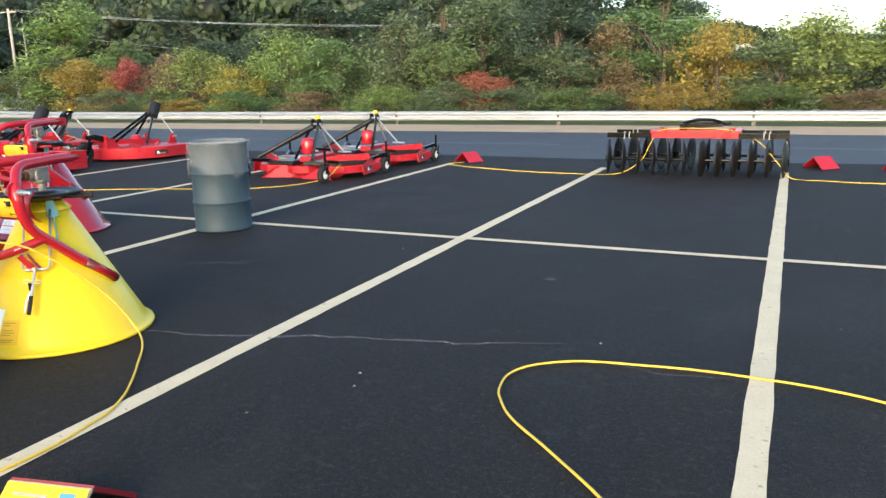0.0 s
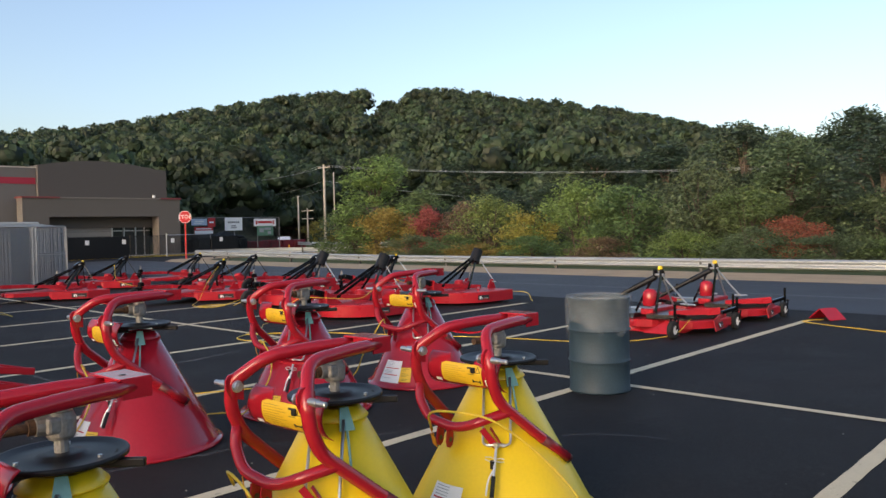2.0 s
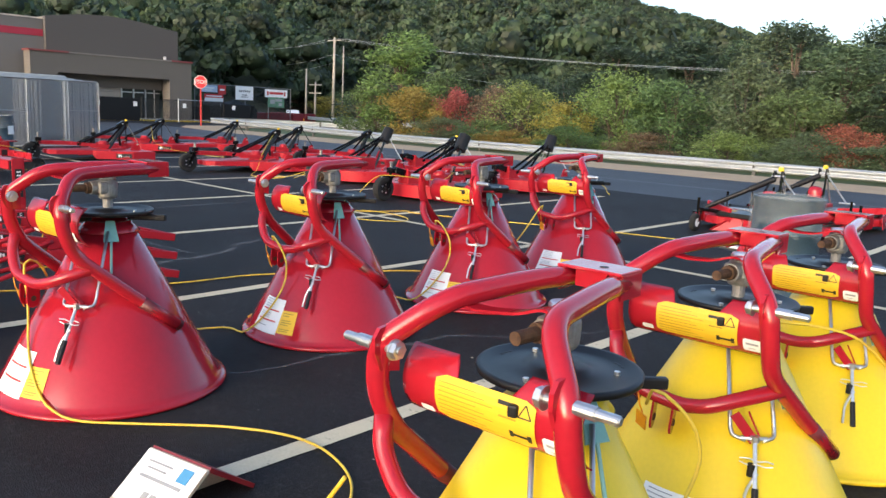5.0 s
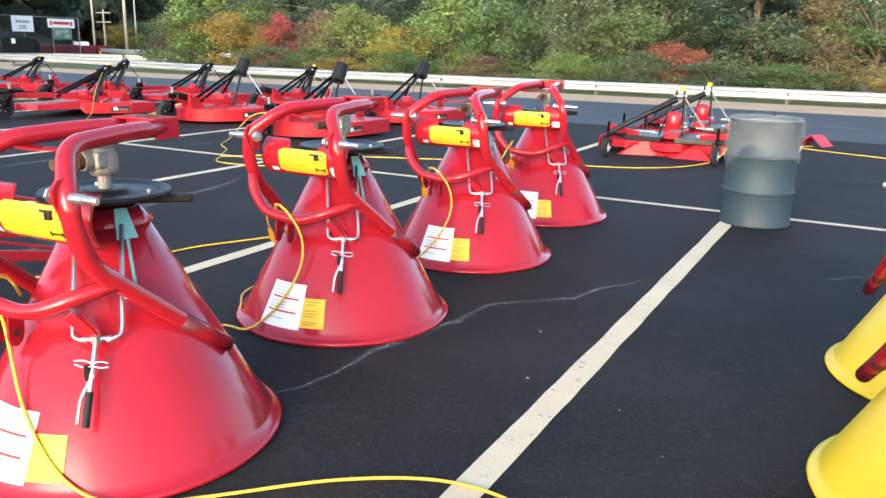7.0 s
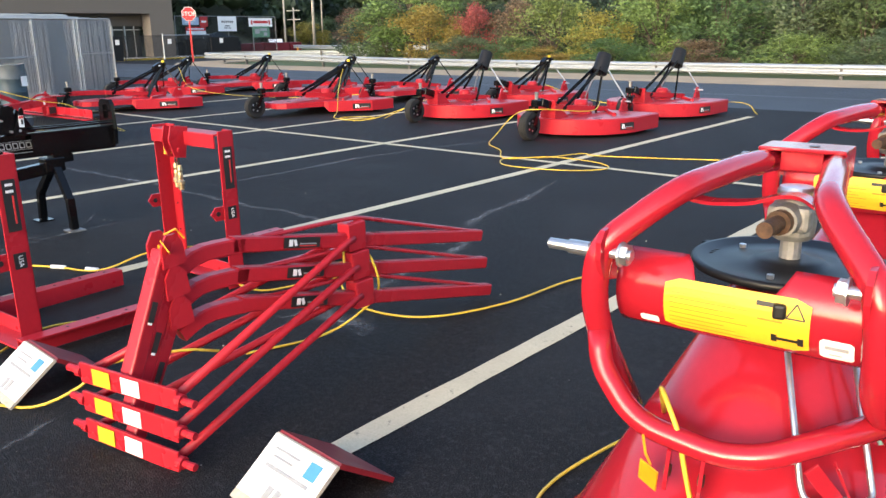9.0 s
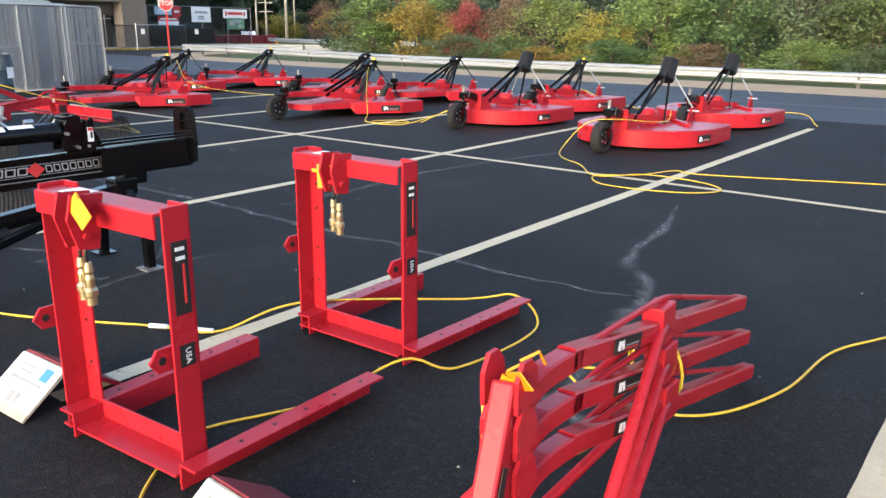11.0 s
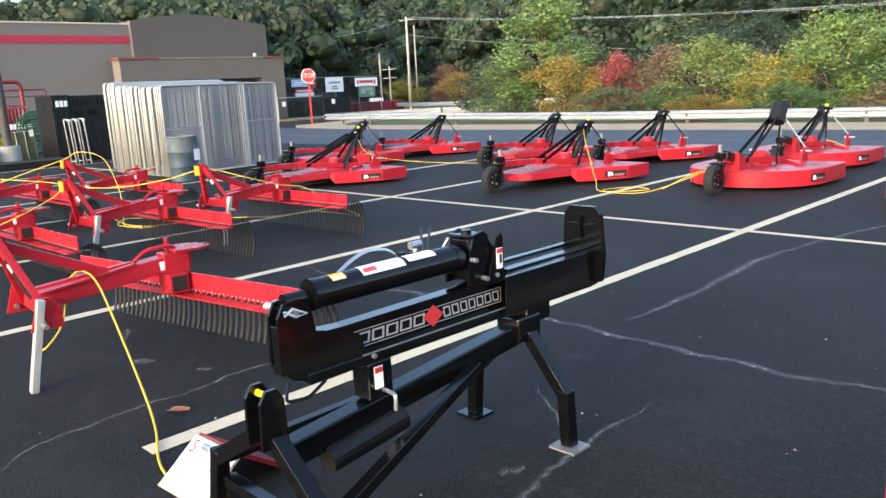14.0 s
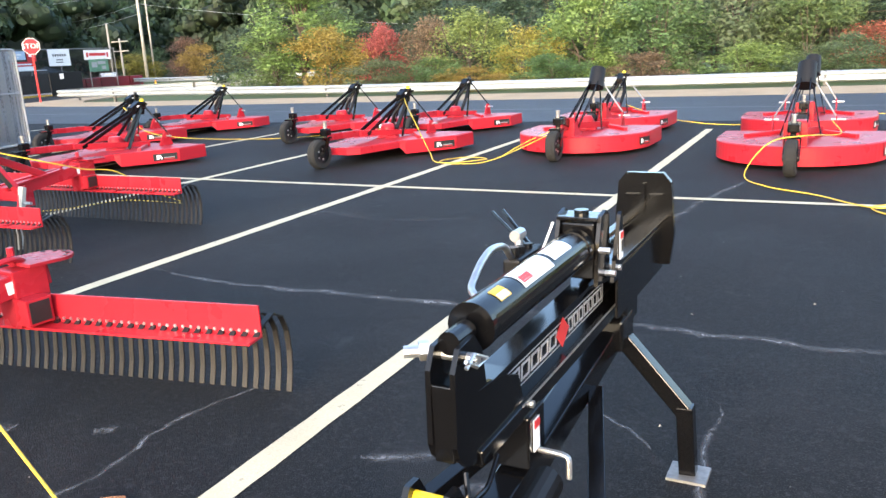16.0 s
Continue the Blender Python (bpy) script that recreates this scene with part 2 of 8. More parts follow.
GRAVEL = material("sandy_gravel", (0.37, 0.275, 0.175), 0.95, vary=0.25, scale=1.2, bump=0.6, grain=90)
GRASS = material("grass", (0.060, 0.085, 0.022), 0.95, vary=0.4, scale=0.5, bump=0.5, grain=30, hue=0.02)
CONCRETE = material("concrete", (0.36, 0.35, 0.32), 0.9, vary=0.15, scale=2, bump=0.3)
KERB_YELLOW = material("kerb_yellow", (0.60, 0.42, 0.04), 0.8, vary=0.15)
BLOCK_WALL = material("beige_block", (0.56, 0.495, 0.42), 0.9, vary=0.09, scale=1.5, bump=0.3)
BLOCK_BASE = material("grey_base_block", (0.13, 0.12, 0.115), 0.9, vary=0.10, scale=1.5, bump=0.3)
RAIL = material("weathered_rail", (0.40, 0.43, 0.45), 0.45, metal=0.55, vary=0.16, scale=1.2, grain=14)
PRINT_SILVER = material("silver_print", (0.30, 0.30, 0.31), 0.4)
STRIPE = material("red_stripe", (0.36, 0.022, 0.045), 0.6, vary=0.08)
GLASS_DARK = material("dark_window_glass", (0.03, 0.035, 0.035), 0.06, vary=0.05)
GREEN_PAINT = material("green_paint", (0.015, 0.10, 0.045), 0.4, vary=0.15)
MAROON = material("maroon_paint", (0.20, 0.012, 0.02), 0.4, vary=0.15)
BARK = material("bark", (0.11, 0.085, 0.065), 0.95, vary=0.35, scale=5, bump=0.6)
WHITE = material("white_paint", (0.75, 0.75, 0.74), 0.5, vary=0.06)
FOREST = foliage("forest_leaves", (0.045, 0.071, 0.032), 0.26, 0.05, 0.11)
# crown insides: the forest green darkened to stand for shade between leaves
FOREST_SHADED = foliage("shaded_forest_leaves", (0.036, 0.055, 0.026), 0.30, 0.05, 0.11)


# ---- mesh tools ----
def part(name, bm, mat, parent=None, label="", smooth=False):
    """Links a bmesh as one mesh object under a thing or a part."""
    me = bpy.data.meshes.new(name)
    if smooth:
        for f in bm.faces:
            f.smooth = True
    bm.to_mesh(me)
    bm.free()
    me.materials.append(mat)
    ob = new(name, me)
    ob.parent = parent
    if label:
        tagged(ob, label)
    return ob


def thing(name, label, category, m=None, group="", kind=""):
    ob = tagged(new(name), label, category, group, kind)
    ob.empty_display_size = 0.2
    if m is not None:
        ob.matrix_basis = m
    return ob


def box(bm, at, size, turn=None, bevel=0.0):
    out = bmesh.ops.create_cube(bm, size=1.0)["verts"]
    bmesh.ops.scale(bm, vec=size, verts=out)
    if bevel:
        edges = list({e for v in out for e in v.link_edges})
        got = bmesh.ops.bevel(bm, geom=edges, offset=bevel, segments=2, affect="EDGES", profile=0.5)
        out = list({v for f in got["faces"] for v in f.verts} | {v for v in out if v.is_valid})
    if turn is not None:
        bmesh.ops.rotate(bm, cent=(0, 0, 0), matrix=turn.to_3x3(), verts=out)
    bmesh.ops.translate(bm, vec=at, verts=out)
    return out


def beam(bm, a, b, w, h, up=(0, 0, 1), bevel=0.0):
    """A bar from a to b, w across and h high."""
    a, b = Vector(a), Vector(b)
    y = (b - a).normalized()
    x = y.cross(Vector(up))
    x = x.normalized() if x.length > 1e-4 else Vector((1, 0, 0))
    z = x.cross(y)
    return box(bm, (a + b) / 2, (w, (b - a).length, h), Matrix((x, y, z)).transposed(), bevel)


def rounded(points, r, steps=4):
    """A path with its corners rounded."""
    pts = [Vector(p) for p in points]
    out = [pts[0]]
    for p, q, s in zip(pts, pts[1:], pts[2:]):
        d = min(r, (p - q).length * 0.45, (s - q).length * 0.45)
        a, b = q + (p - q).normalized() * d, q + (s - q).normalized() * d
        out += [(1 - u) ** 2 * a + 2 * u * (1 - u) * q + u * u * b for u in (i / steps for i in range(steps + 1))]
    return out + [pts[-1]]


def tube(bm, points, r, n=10, cap=True, r_end=None):
    """A round bar swept along a path."""
    pts = [Vector(p) for p in points]
    rings, side = [], None
    for i, p in enumerate(pts):
        d = (pts[min(i + 1, len(pts) - 1)] - pts[max(i - 1, 0)]).normalized()
        if side is None:
            side = d.cross(Vector((0, 0, 1)))
            if side.length < 0.05:
                side = d.cross(Vector((1, 0, 0)))
        side = (side - d * side.dot(d)).normalized()
        other = d.cross(side)
        rr = r if r_end is None else r + (r_end - r) * i / (len(pts) - 1)
        rings.append([bm.verts.new(p + rr * (math.cos(2 * math.pi * k / n) * side + math.sin(2 * math.pi * k / n) * other)) for k in range(n)])
    for a, b in zip(rings, rings[1:]):
        for k in range(n):
            bm.faces.new((a[k], a[(k + 1) % n], b[(k + 1) % n], b[k]))
    if cap:
        bm.faces.new(rings[0][::-1])
        bm.faces.new(rings[-1])
    return rings


def rod(bm, a, b, r, n=12, r_end=None):
    return tube(bm, [a, b], r, n, True, r_end)


def lathe(bm, profile, n=40, at=(0, 0, 0)):
    """Turns a profile of (radius, height) about the upright axis."""
    rings = [[bm.verts.new((at[0] + r * math.cos(2 * math.pi * k / n), at[1] + r * math.sin(2 * math.pi * k / n), at[2] + z)) for k in range(n)] for r, z in profile]
    for a, b in zip(rings, rings[1:]):
        for k in range(n):
            bm.faces.new((a[k], a[(k + 1) % n], b[(k + 1) % n], b[k]))
    return rings


def plate(bm, outline, thick, m=None):
    """A flat plate: an outline in its own x, y, extruded by thick along z, set by m."""
    m = m if m is not None else Matrix()
    low = [bm.verts.new(m @ Vector((x, y, -thick / 2))) for x, y in outline]
    top = [bm.verts.new(m @ Vector((x, y, thick / 2))) for x, y in outline]
    bm.faces.new(low[::-1])
    bm.faces.new(top)
    for k in range(len(outline)):
        j = (k + 1) % len(outline)
        bm.faces.new((low[k], low[j], top[j], top[k]))
    bmesh.ops.recalc_face_normals(bm, faces=bm.faces[:])


def frame_at(origin, x, y):
    """The pose with that origin whose x and y run along the given ways."""
    x = Vector(x).normalized()
    z = x.cross(Vector(y)).normalized()
    y = z.cross(x)
    m = Matrix((x, y, z)).transposed().to_4x4()
    m.translation = origin
    return m


def sticker(bm, origin, x, y, w, h, lift=0.003):
    plate(bm, [(-w / 2, -h / 2), (w / 2, -h / 2), (w / 2, h / 2), (-w / 2, h / 2)], 0.002, frame_at(Vector(origin), x, y) @ Matrix.Translation((0, 0, lift)))


def ribbon(bm, points, widths, z):
    """A flat strip on the ground along a path."""
    pts = [Vector((p[0], p[1], 0)) for p in points]
    rows = []
    for i, p in enumerate(pts):
        d = (pts[min(i + 1, len(pts) - 1)] - pts[max(i - 1, 0)]).normalized()
        s = Vector((-d.y, d.x, 0)) * widths[i] / 2
        rows.append((bm.verts.new((p.x + s.x, p.y + s.y, z)), bm.verts.new((p.x - s.x, p.y - s.y, z))))
    for a, b in zip(rows, rows[1:]):
        bm.faces.new((a[0], a[1], b[1], b[0]))


# ---- ground ----
S = 2.74
bm = bmesh.new()
bmesh.ops.create_grid(bm, x_segments=40, y_segments=40, size=900)
for v in bm.verts:
    v.co.z = -0.06
tagged(part("ground", bm, GRASS), "rough green and brown grassland reaching to the horizon", "ground", kind="structure")

EDGE = [(60, 13.9), (-30, 13.9), (-39, 14.2), (-44.5, 15.1), (-47.4, 17.0), (-48.6, 20.5), (-48, 36)]
VERGE = [(60, 16.9), (-30, 16.9), (-39, 16.9), (-43.2, 17.2), (-44.8, 18.6), (-45.8, 21), (-45.2, 36)]
bm = bmesh.new()
plate(bm, [(60, -60), *EDGE, (-59.9, 36), (-59.9, -60)], 0.06, Matrix.Translation((0, 0, -0.03)))
tagged(part("parking_lot", bm, ASPHALT), "freshly sealed black asphalt parking lot and drive", "asphalt", kind="structure")
bm = bmesh.new()
rows = []
for i in range(181):
    x = 60 - 110 * i / 180
    u = min(max((x + 47) / 12, 0), 1)
    far = 13.86 + (1 - u) * 1.2
    rows.append([bm.verts.new((x, y, 0.004)) for y in (7.35 + 0.25 * noise.noise((x * 0.4, 1, 0)), far)])
for a, b in zip(rows, rows[1:]):
    bm.faces.new((a[0], b[0], b[1], a[1]))
bmesh.ops.recalc_face_normals(bm, faces=bm.faces[:])
tagged(part("drive_road", bm, ROAD), "older asphalt of the drive, tinted blue-grey partly for sky sheen", "road", kind="structure")
bm = bmesh.new()
plate(bm, EDGE + VERGE[::-1], 0.06, Matrix.Translation((0, 0, -0.026)))
tagged(part("gravel_verge", bm, GRAVEL), "sandy gravel strip between asphalt and guardrail", "verge", kind="structure")


def stall_line(x0, y0, x1, y1, w=0.115, z=0.004):
    bm = bmesh.new()
    a, b = Vector((x0, y0, 0)), Vector((x1, y1, 0))
    n = max(2, int((b - a).length / 0.12))
    pts = [a.lerp(b, i / n) for i in range(n + 1)]
    ribbon(bm, pts, [w + 0.012 * noise.noise(p * 3.1) + 0.008 * noise.noise(p * 11) for p in pts], z)
    return part("stall_line", bm, PAINT)


# the lines were painted by hand: each starts and leans a little differently
LINE_AT = {0: (0.008, -0.0137), 1: (-2.687, -0.0130), 2: (-5.450, -0.0045), 3: (-8.155, -0.0050), 4: (-10.930, -0.0090), 5: (-13.735, -0.0220), 6: (-16.430, -0.0260)}
for k in range(-6, 14):
    x, lean = LINE_AT.get(k, (-S * k, -0.025 if k > 6 else 0.0))
    tagged(stall_line(x - 6.13 * lean, -6.13, x + 6.0 * lean, 6.0), "cream painted stall line, slightly chipped", "line", "stall lines", "structure")
tagged(stall_line(-S * 13.5, 0, S * 6, 0, 0.095, 0.007), "cream painted line across the stalls", "line", "stall lines", "structure")
bm = bmesh.new()
for x0, x1, y in ((-44, -24, 10.5), (-22, -10, 10.3), (-8.6, -4.7, 10.1), (-3, 8, 10.1)):
    ribbon(bm, [(x0, y), (x1, y)], [0.09, 0.09], 0.009)
tagged(part("road_line", bm, ROAD_PAINT), "worn faint lane marking on the drive", "line", kind="structure")


# ---- guardrails, poles, signs ----
def rail_drop(x):
    """The rail stands lower where the verge falls away."""
    u = min(max((x + 46) / 20, 0), 1)
    return -0.10 - 0.17 * u * u * (3 - 2 * u)


def sweep_profile(bm, path, profile):
    """A section of (out, up) swept along a level path."""
    pts = [Vector((x, y, 0)) for x, y in path]
    rows = []
    for i, p in enumerate(pts):
        d = (pts[min(i + 1, len(pts) - 1)] - pts[max(i - 1, 0)]).normalized()
        s = Vector((d.y, -d.x, 0))
        rows.append([bm.verts.new(p + s * o + Vector((0, 0, u + rail_drop(p.x)))) for o, u in profile])
    for a, b in zip(rows, rows[1:]):
        for k in range(len(profile) - 1):
            bm.faces.new((a[k], a[k + 1], b[k + 1], b[k]))


def smooth_path(points, step):
    """Evenly spaced points on a soft curve through the given ones."""
    pts = [Vector(p) for p in points]
    pts = [2 * pts[0] - pts[1], *pts, 2 * pts[-1] - pts[-2]]
    fine = []
    for a, b, c, d in zip(pts, pts[1:], pts[2:], pts[3:]):
        for i in range(12):
            u = i / 12
            fine.append(0.5 * (2 * b + (c - a) * u + (2 * a - 5 * b + 4 * c - d) * u * u + (3 * b - a - 3 * c + d) * u ** 3))
    fine.append(pts[-2])
    out, left = [fine[0]], step
    for a, b in zip(fine, fine[1:]):
        while (b - a).length >= left:
            a = a + (b - a).normalized() * left
            out.append(a)
            left = step
        left -= (b - a).length
    return out + [fine[-1]]


def guardrail(path, label):
    top = thing("guardrail", label, "guardrail")
    line = [(p.x, p.y) for p in smooth_path([(x, y, 0) for x, y in path], 1.0)]
    bm = bmesh.new()
    wave = [(-0.045, 0.365), (-0.035, 0.375), (0.020, 0.395), (0.045, 0.415), (0.045, 0.445), (0.020, 0.468), (-0.040, 0.500), (-0.045, 0.520), (-0.040, 0.540), (0.020, 0.572), (0.045, 0.595), (0.045, 0.625), (0.020, 0.645), (-0.035, 0.665), (-0.045, 0.675)]
    sweep_profile(bm, line, wave)
    sweep_profile(bm, line, [(o - 0.006, u) for o, u in wave][::-1])
    part("rail", bm, RAIL, top)
    spots = smooth_path([(x, y, 0) for x, y in path], 5.7)
    mesh = None
    for a, b in zip(spots, spots[1:]):
        d = (b - a).normalized()
        if mesh is None:
            bm = bmesh.new()
            box(bm, (0, -0.13, 0.29), (0.10, 0.012, 0.70))
            box(bm, (0, -0.05, 0.29), (0.10, 0.012, 0.70))
            box(bm, (0, -0.09, 0.29), (0.012, 0.08, 0.70))
            box(bm, (0, -0.02, 0.53), (0.06, 0.05, 0.28))
            post = part("post", bm, POST_GREY, top)
            mesh = post.data
        else:
            post = new("post", mesh)
            post.parent = top
        m = Matrix.Rotation(math.atan2(d.y, d.x) + math.pi, 4, "Z")
        m.translation = (a.x, a.y, rail_drop(a.x))
        post.matrix_basis = m
    return top


guardrail([(-38, 27), (-43, 23), (-45.3, 20), (-45.5, 18.0), (-44.4, 17.1), (-41.5, 17.15), (-36, 17.45), (-28, 17.35), (-18, 17.3), (-8, 17.35), (10, 17.35), (40, 17.4)], "galvanised steel guardrail along the gravel verge")
guardrail([(-74, 43), (-63.4, 38.6), (-53, 35.6), (-42.5, 36)], "grey galvanised guardrail on the far side of the road")


def utility_pole(x, y, h, r, arms=1):
    top = thing("utility_pole", "weathered wooden utility pole with a crossarm", "utility pole", Matrix.Translation((x, y, -0.06)))
    bm = bmesh.new()
    tube(bm, [(0, 0, 0), (0, 0, h * 0.5), (0, 0, h)], r, 12, True, r * 0.62)
    pole = part("pole", bm, WOOD, top, smooth=True)
    for k in range(arms):
        z = h - 0.35 - 1.0 * k
        bm = bmesh.new()
        box(bm, (0, 0, z), (2.4, 0.10, 0.12), bevel=0.01)
        arm = part("crossarm", bm, WOOD, top)
        for u in (-1.1, -0.4, 0.4, 1.1):
            bm = bmesh.new()
            lathe(bm, [(0.0, 0.06), (0.05, 0.06), (0.03, 0.12), (0.05, 0.15), (0.03, 0.2), (0.0, 0.22)], 8, (u, 0, z))
            part("insulator", bm, BLACK_PLASTIC, arm)
    return top


utility_pole(-79.66, 54.24, 9.95, 0.20)
utility_pole(-82.3, 53.5, 4.6, 0.14, 2)
utility_pole(-82.3, 52.1, 6.1, 0.14, 0)
utility_pole(-83.1, 58.5, 9.4, 0.12, 0)


def wire(a, b, sag, r=0.013):
    bm = bmesh.new()
    a, b = Vector(a), Vector(b)
    tube(bm, [a.lerp(b, i / 40) - Vector((0, 0, sag * 4 * (i / 40) * (1 - i / 40))) for i in range(41)], r, 5)
    return tagged(part("power_line", bm, RAIL), "weathered grey overhead power line", "wire", "power lines", "structure")


for dx, dz, sag in ((-1.1, 9.75, 3.9), (0.4, 9.75, 4.1), (1.1, 9.75, 4.0), (0, 7.9, 5.5)):
    wire((-79.66 + dx, 54.24, dz), (62 + dx, 62 + 2 * dx, dz - 0.3), sag)
for dx, dz, sag in ((-1.1, 9.75, 1.6), (1.1, 9.75, 1.5), (0, 7.9, 1.9), (0, 6.9, 1.8)):
    wire((-79.66 + dx, 54.24, dz), (-112 + dx, 52, dz + 1.0), sag)


def lamp_post(x, y, h):
    top = thing("lamp_post", "dark brown tapered steel parking lot light pole", "lamp post", Matrix.Translation((x, y, 0)))
    bm = bmesh.new()
    tube(bm, [(0, 0, 0.6), (0, 0, h)], 0.11, 14, True, 0.075)
    part("pole", bm, BLOCK_BASE, top, smooth=True)
    bm = bmesh.new()
    lathe(bm, [(0.30, 0), (0.30, 0.6), (0.0, 0.61)], 20)
    part("base", bm, CONCRETE, top)
    bm = bmesh.new()
    box(bm, (0, 0.35, h), (0.35, 0.7, 0.16), bevel=0.02)
    part("lamp_head", bm, BLOCK_BASE, top)


lamp_post(-34.5, -0.95, 14.0)


def text_part(name, words, size, m, mat, parent, extrude=0.002):
    """Lettering as a flat mesh on a surface."""
    cu = bpy.data.curves.new(name, "FONT")
    cu.body, cu.size, cu.extrude, cu.align_x, cu.align_y = words, size, extrude, "CENTER", "CENTER"
    cu.resolution_u = 2
    tmp = bpy.data.objects.new(name, cu)
    scene.collection.objects.link(tmp)
    me = bpy.data.meshes.new_from_object(tmp.evaluated_get(bpy.context.evaluated_depsgraph_get()))
    bpy.data.objects.remove(tmp)
    bpy.data.curves.remove(cu)
    me.materials.clear()
    me.materials.append(mat)
    ob = new(name, me)
    ob.parent = parent
    ob.matrix_basis = m
    return ob


def stop_sign(x, y, zc, yaw):
    top = thing("stop_sign", "red octagonal stop sign with white lettering on a red post", "stop sign", pose(x, y, -0.06, rz=yaw))
    r = 0.41
    oct_out = [(r * math.cos(radians(22.5 + 45 * k)), r * math.sin(radians(22.5 + 45 * k))) for k in range(8)]
    up = frame_at(Vector((0, 0, zc)), (1, 0, 0), (0, 0, 1))
    bm = bmesh.new()
    plate(bm, oct_out, 0.01, up)
    sign = part("sign_plate", bm, WHITE, top)
    bm = bmesh.new()
    plate(bm, [(u * 0.93, v * 0.93) for u, v in oct_out], 0.006, up @ Matrix.Translation((0, 0, 0.006)))
    part("red_field", bm, material("sign_red", (0.55, 0.015, 0.02), 0.4), sign)
    text_part("lettering", "STOP", 0.33, up @ Matrix.Translation((0, 0, 0.012)), WHITE, sign)
    bm = bmesh.new()
    box(bm, (0, 0.03, zc / 2), (0.09, 0.05, zc + 0.2))
    part("post", bm, material("post_red", (0.42, 0.02, 0.02), 0.5), top)


stop_sign(-46.94, 17.77, 2.71, 55)


# ---- store building ----
def block_material(name, color, mortar):
    m = material(name, color, 0.9, vary=0.08, scale=1.5, bump=0.0)
    n, l = m.node_tree.nodes, m.node_tree.links
    at, turn, brick, relief = n.new("ShaderNodeTexCoord"), n.new("ShaderNodeMapping"), n.new("ShaderNodeTexBrick"), n.new("ShaderNodeBump")
    turn.inputs["Rotation"].default_value = (radians(90), 0, radians(90))
    brick.inputs["Scale"].default_value, brick.inputs["Mortar Size"].default_value = 1.0, 0.012
    brick.inputs["Brick Width"].default_value, brick.inputs["Row Height"].default_value = 0.4, 0.2
    l.new(at.outputs["Object"], turn.inputs["Vector"])
    l.new(turn.outputs[0], brick.inputs["Vector"])
    relief.inputs["Distance"].default_value, relief.invert = 0.01, True
    brick.inputs["Mortar Size"].default_value = 0.016
    tone = n["Principled BSDF"].inputs["Base Color"].links[0].from_socket
    shade, level = n.new("ShaderNodeMix"), n.new("ShaderNodeMath")
    shade.data_type = "RGBA"
    level.operation = "MULTIPLY"
    level.inputs[1].default_value = mortar
    l.new(brick.outputs["Fac"], level.inputs[0])
    l.new(level.outputs[0], shade.inputs[0])
    l.new(tone, shade.inputs[6])
    shade.inputs[7].default_value = (*[c * 0.45 for c in color], 1)
    l.new(shade.outputs[2], n["Principled BSDF"].inputs["Base Color"])
    l.new(brick.outputs["Fac"], relief.inputs["Height"])
    l.new(relief.outputs[0], n["Principled BSDF"].inputs["Normal"])
    return m


BEIGE = block_material("beige_split_block", (0.27, 0.252, 0.236), 0.8)
BROWN = block_material("brown_split_block", (0.145, 0.131, 0.123), 0.7)
TAN = block_material("tan_split_block", (0.20, 0.18, 0.16), 0.7)

store = thing("store_building", "long beige block store with a red stripe and arched brown entrance", "building", Matrix.Translation((-58.5, -1.853, -0.05)) @ Matrix.Scale(0.8815, 4))


def store_box(name, y0, y1, z0, z1, front, back, mat, label="", parent=None):
    bm = bmesh.new()
    box(bm, ((front + back) / 2, (y0 + y1) / 2, (z0 + z1) / 2), (front - back, y1 - y0, z1 - z0))
    return part(name, bm, mat, parent or store, label)


store_box("wall", -60, 16.85, 1.5, 7.25, 0, -25, BEIGE, "beige split-face block wall")
store_box("base_course", -60, 16.85, 0, 1.5, 0.03, -25, BLOCK_BASE, "dark grey base course")
store_box("stripe", -60, 16.8, 6.0, 6.5, 0.035, -0.1, STRIPE, "red painted stripe")
store_box("coping", -60, 16.85, 7.25, 7.34, 0.06, -25, BLOCK_WALL)
bm = bmesh.new()
arc = [(16.85, 2.5), (27.4, 2.5), (27.4, 7.4)] + [(27.4 - 1.0 - 9.5 * (i / 16), 7.30 + 0.78 * math.sin(math.pi * (0.12 + 0.76 * i / 16)) - 0.10) for i in range(17)] + [(16.85, 7.4)]
plate(bm, arc, 16, Matrix.Translation((-7.6, 0, 0)) @ frame_at(Vector((0, 0, 0)), (0, 1, 0), (0, 0, 1)))
part("entrance_wall", bm, BROWN, store, "brown block entrance front with an arched parapet")
bm = bmesh.new()
outline = [(15.2, 0), (17.1, 0), (17.1, 3.4), (25.9, 3.4), (25.9, 0), (27.85, 0), (27.85, 4.84), (15.2, 4.84)]
plate(bm, outline, 1.2, Matrix.Translation((1.2, 0, 0)) @ frame_at(Vector((0, 0, 0)), (0, 1, 0), (0, 0, 1)))
part("portico", bm, TAN, store, "tan block entrance portico")
PORTICO = material("portico_coping", (0.22, 0.05, 0.05), 0.7)
store_box("portico_trim", 15.1, 17.9, 4.84, 4.96, 1.9, 0.5, PORTICO)
store_box("portico_trim", 26.1, 27.95, 4.84, 4.96, 1.9, 0.5, PORTICO)
store_box("portico_coping", 17.9, 26.1, 4.84, 4.94, 1.85, 0.5, TAN)
store_box("back_wall", 17.1, 25.9, 0, 3.4, 0.1, 0.0, BEIGE)
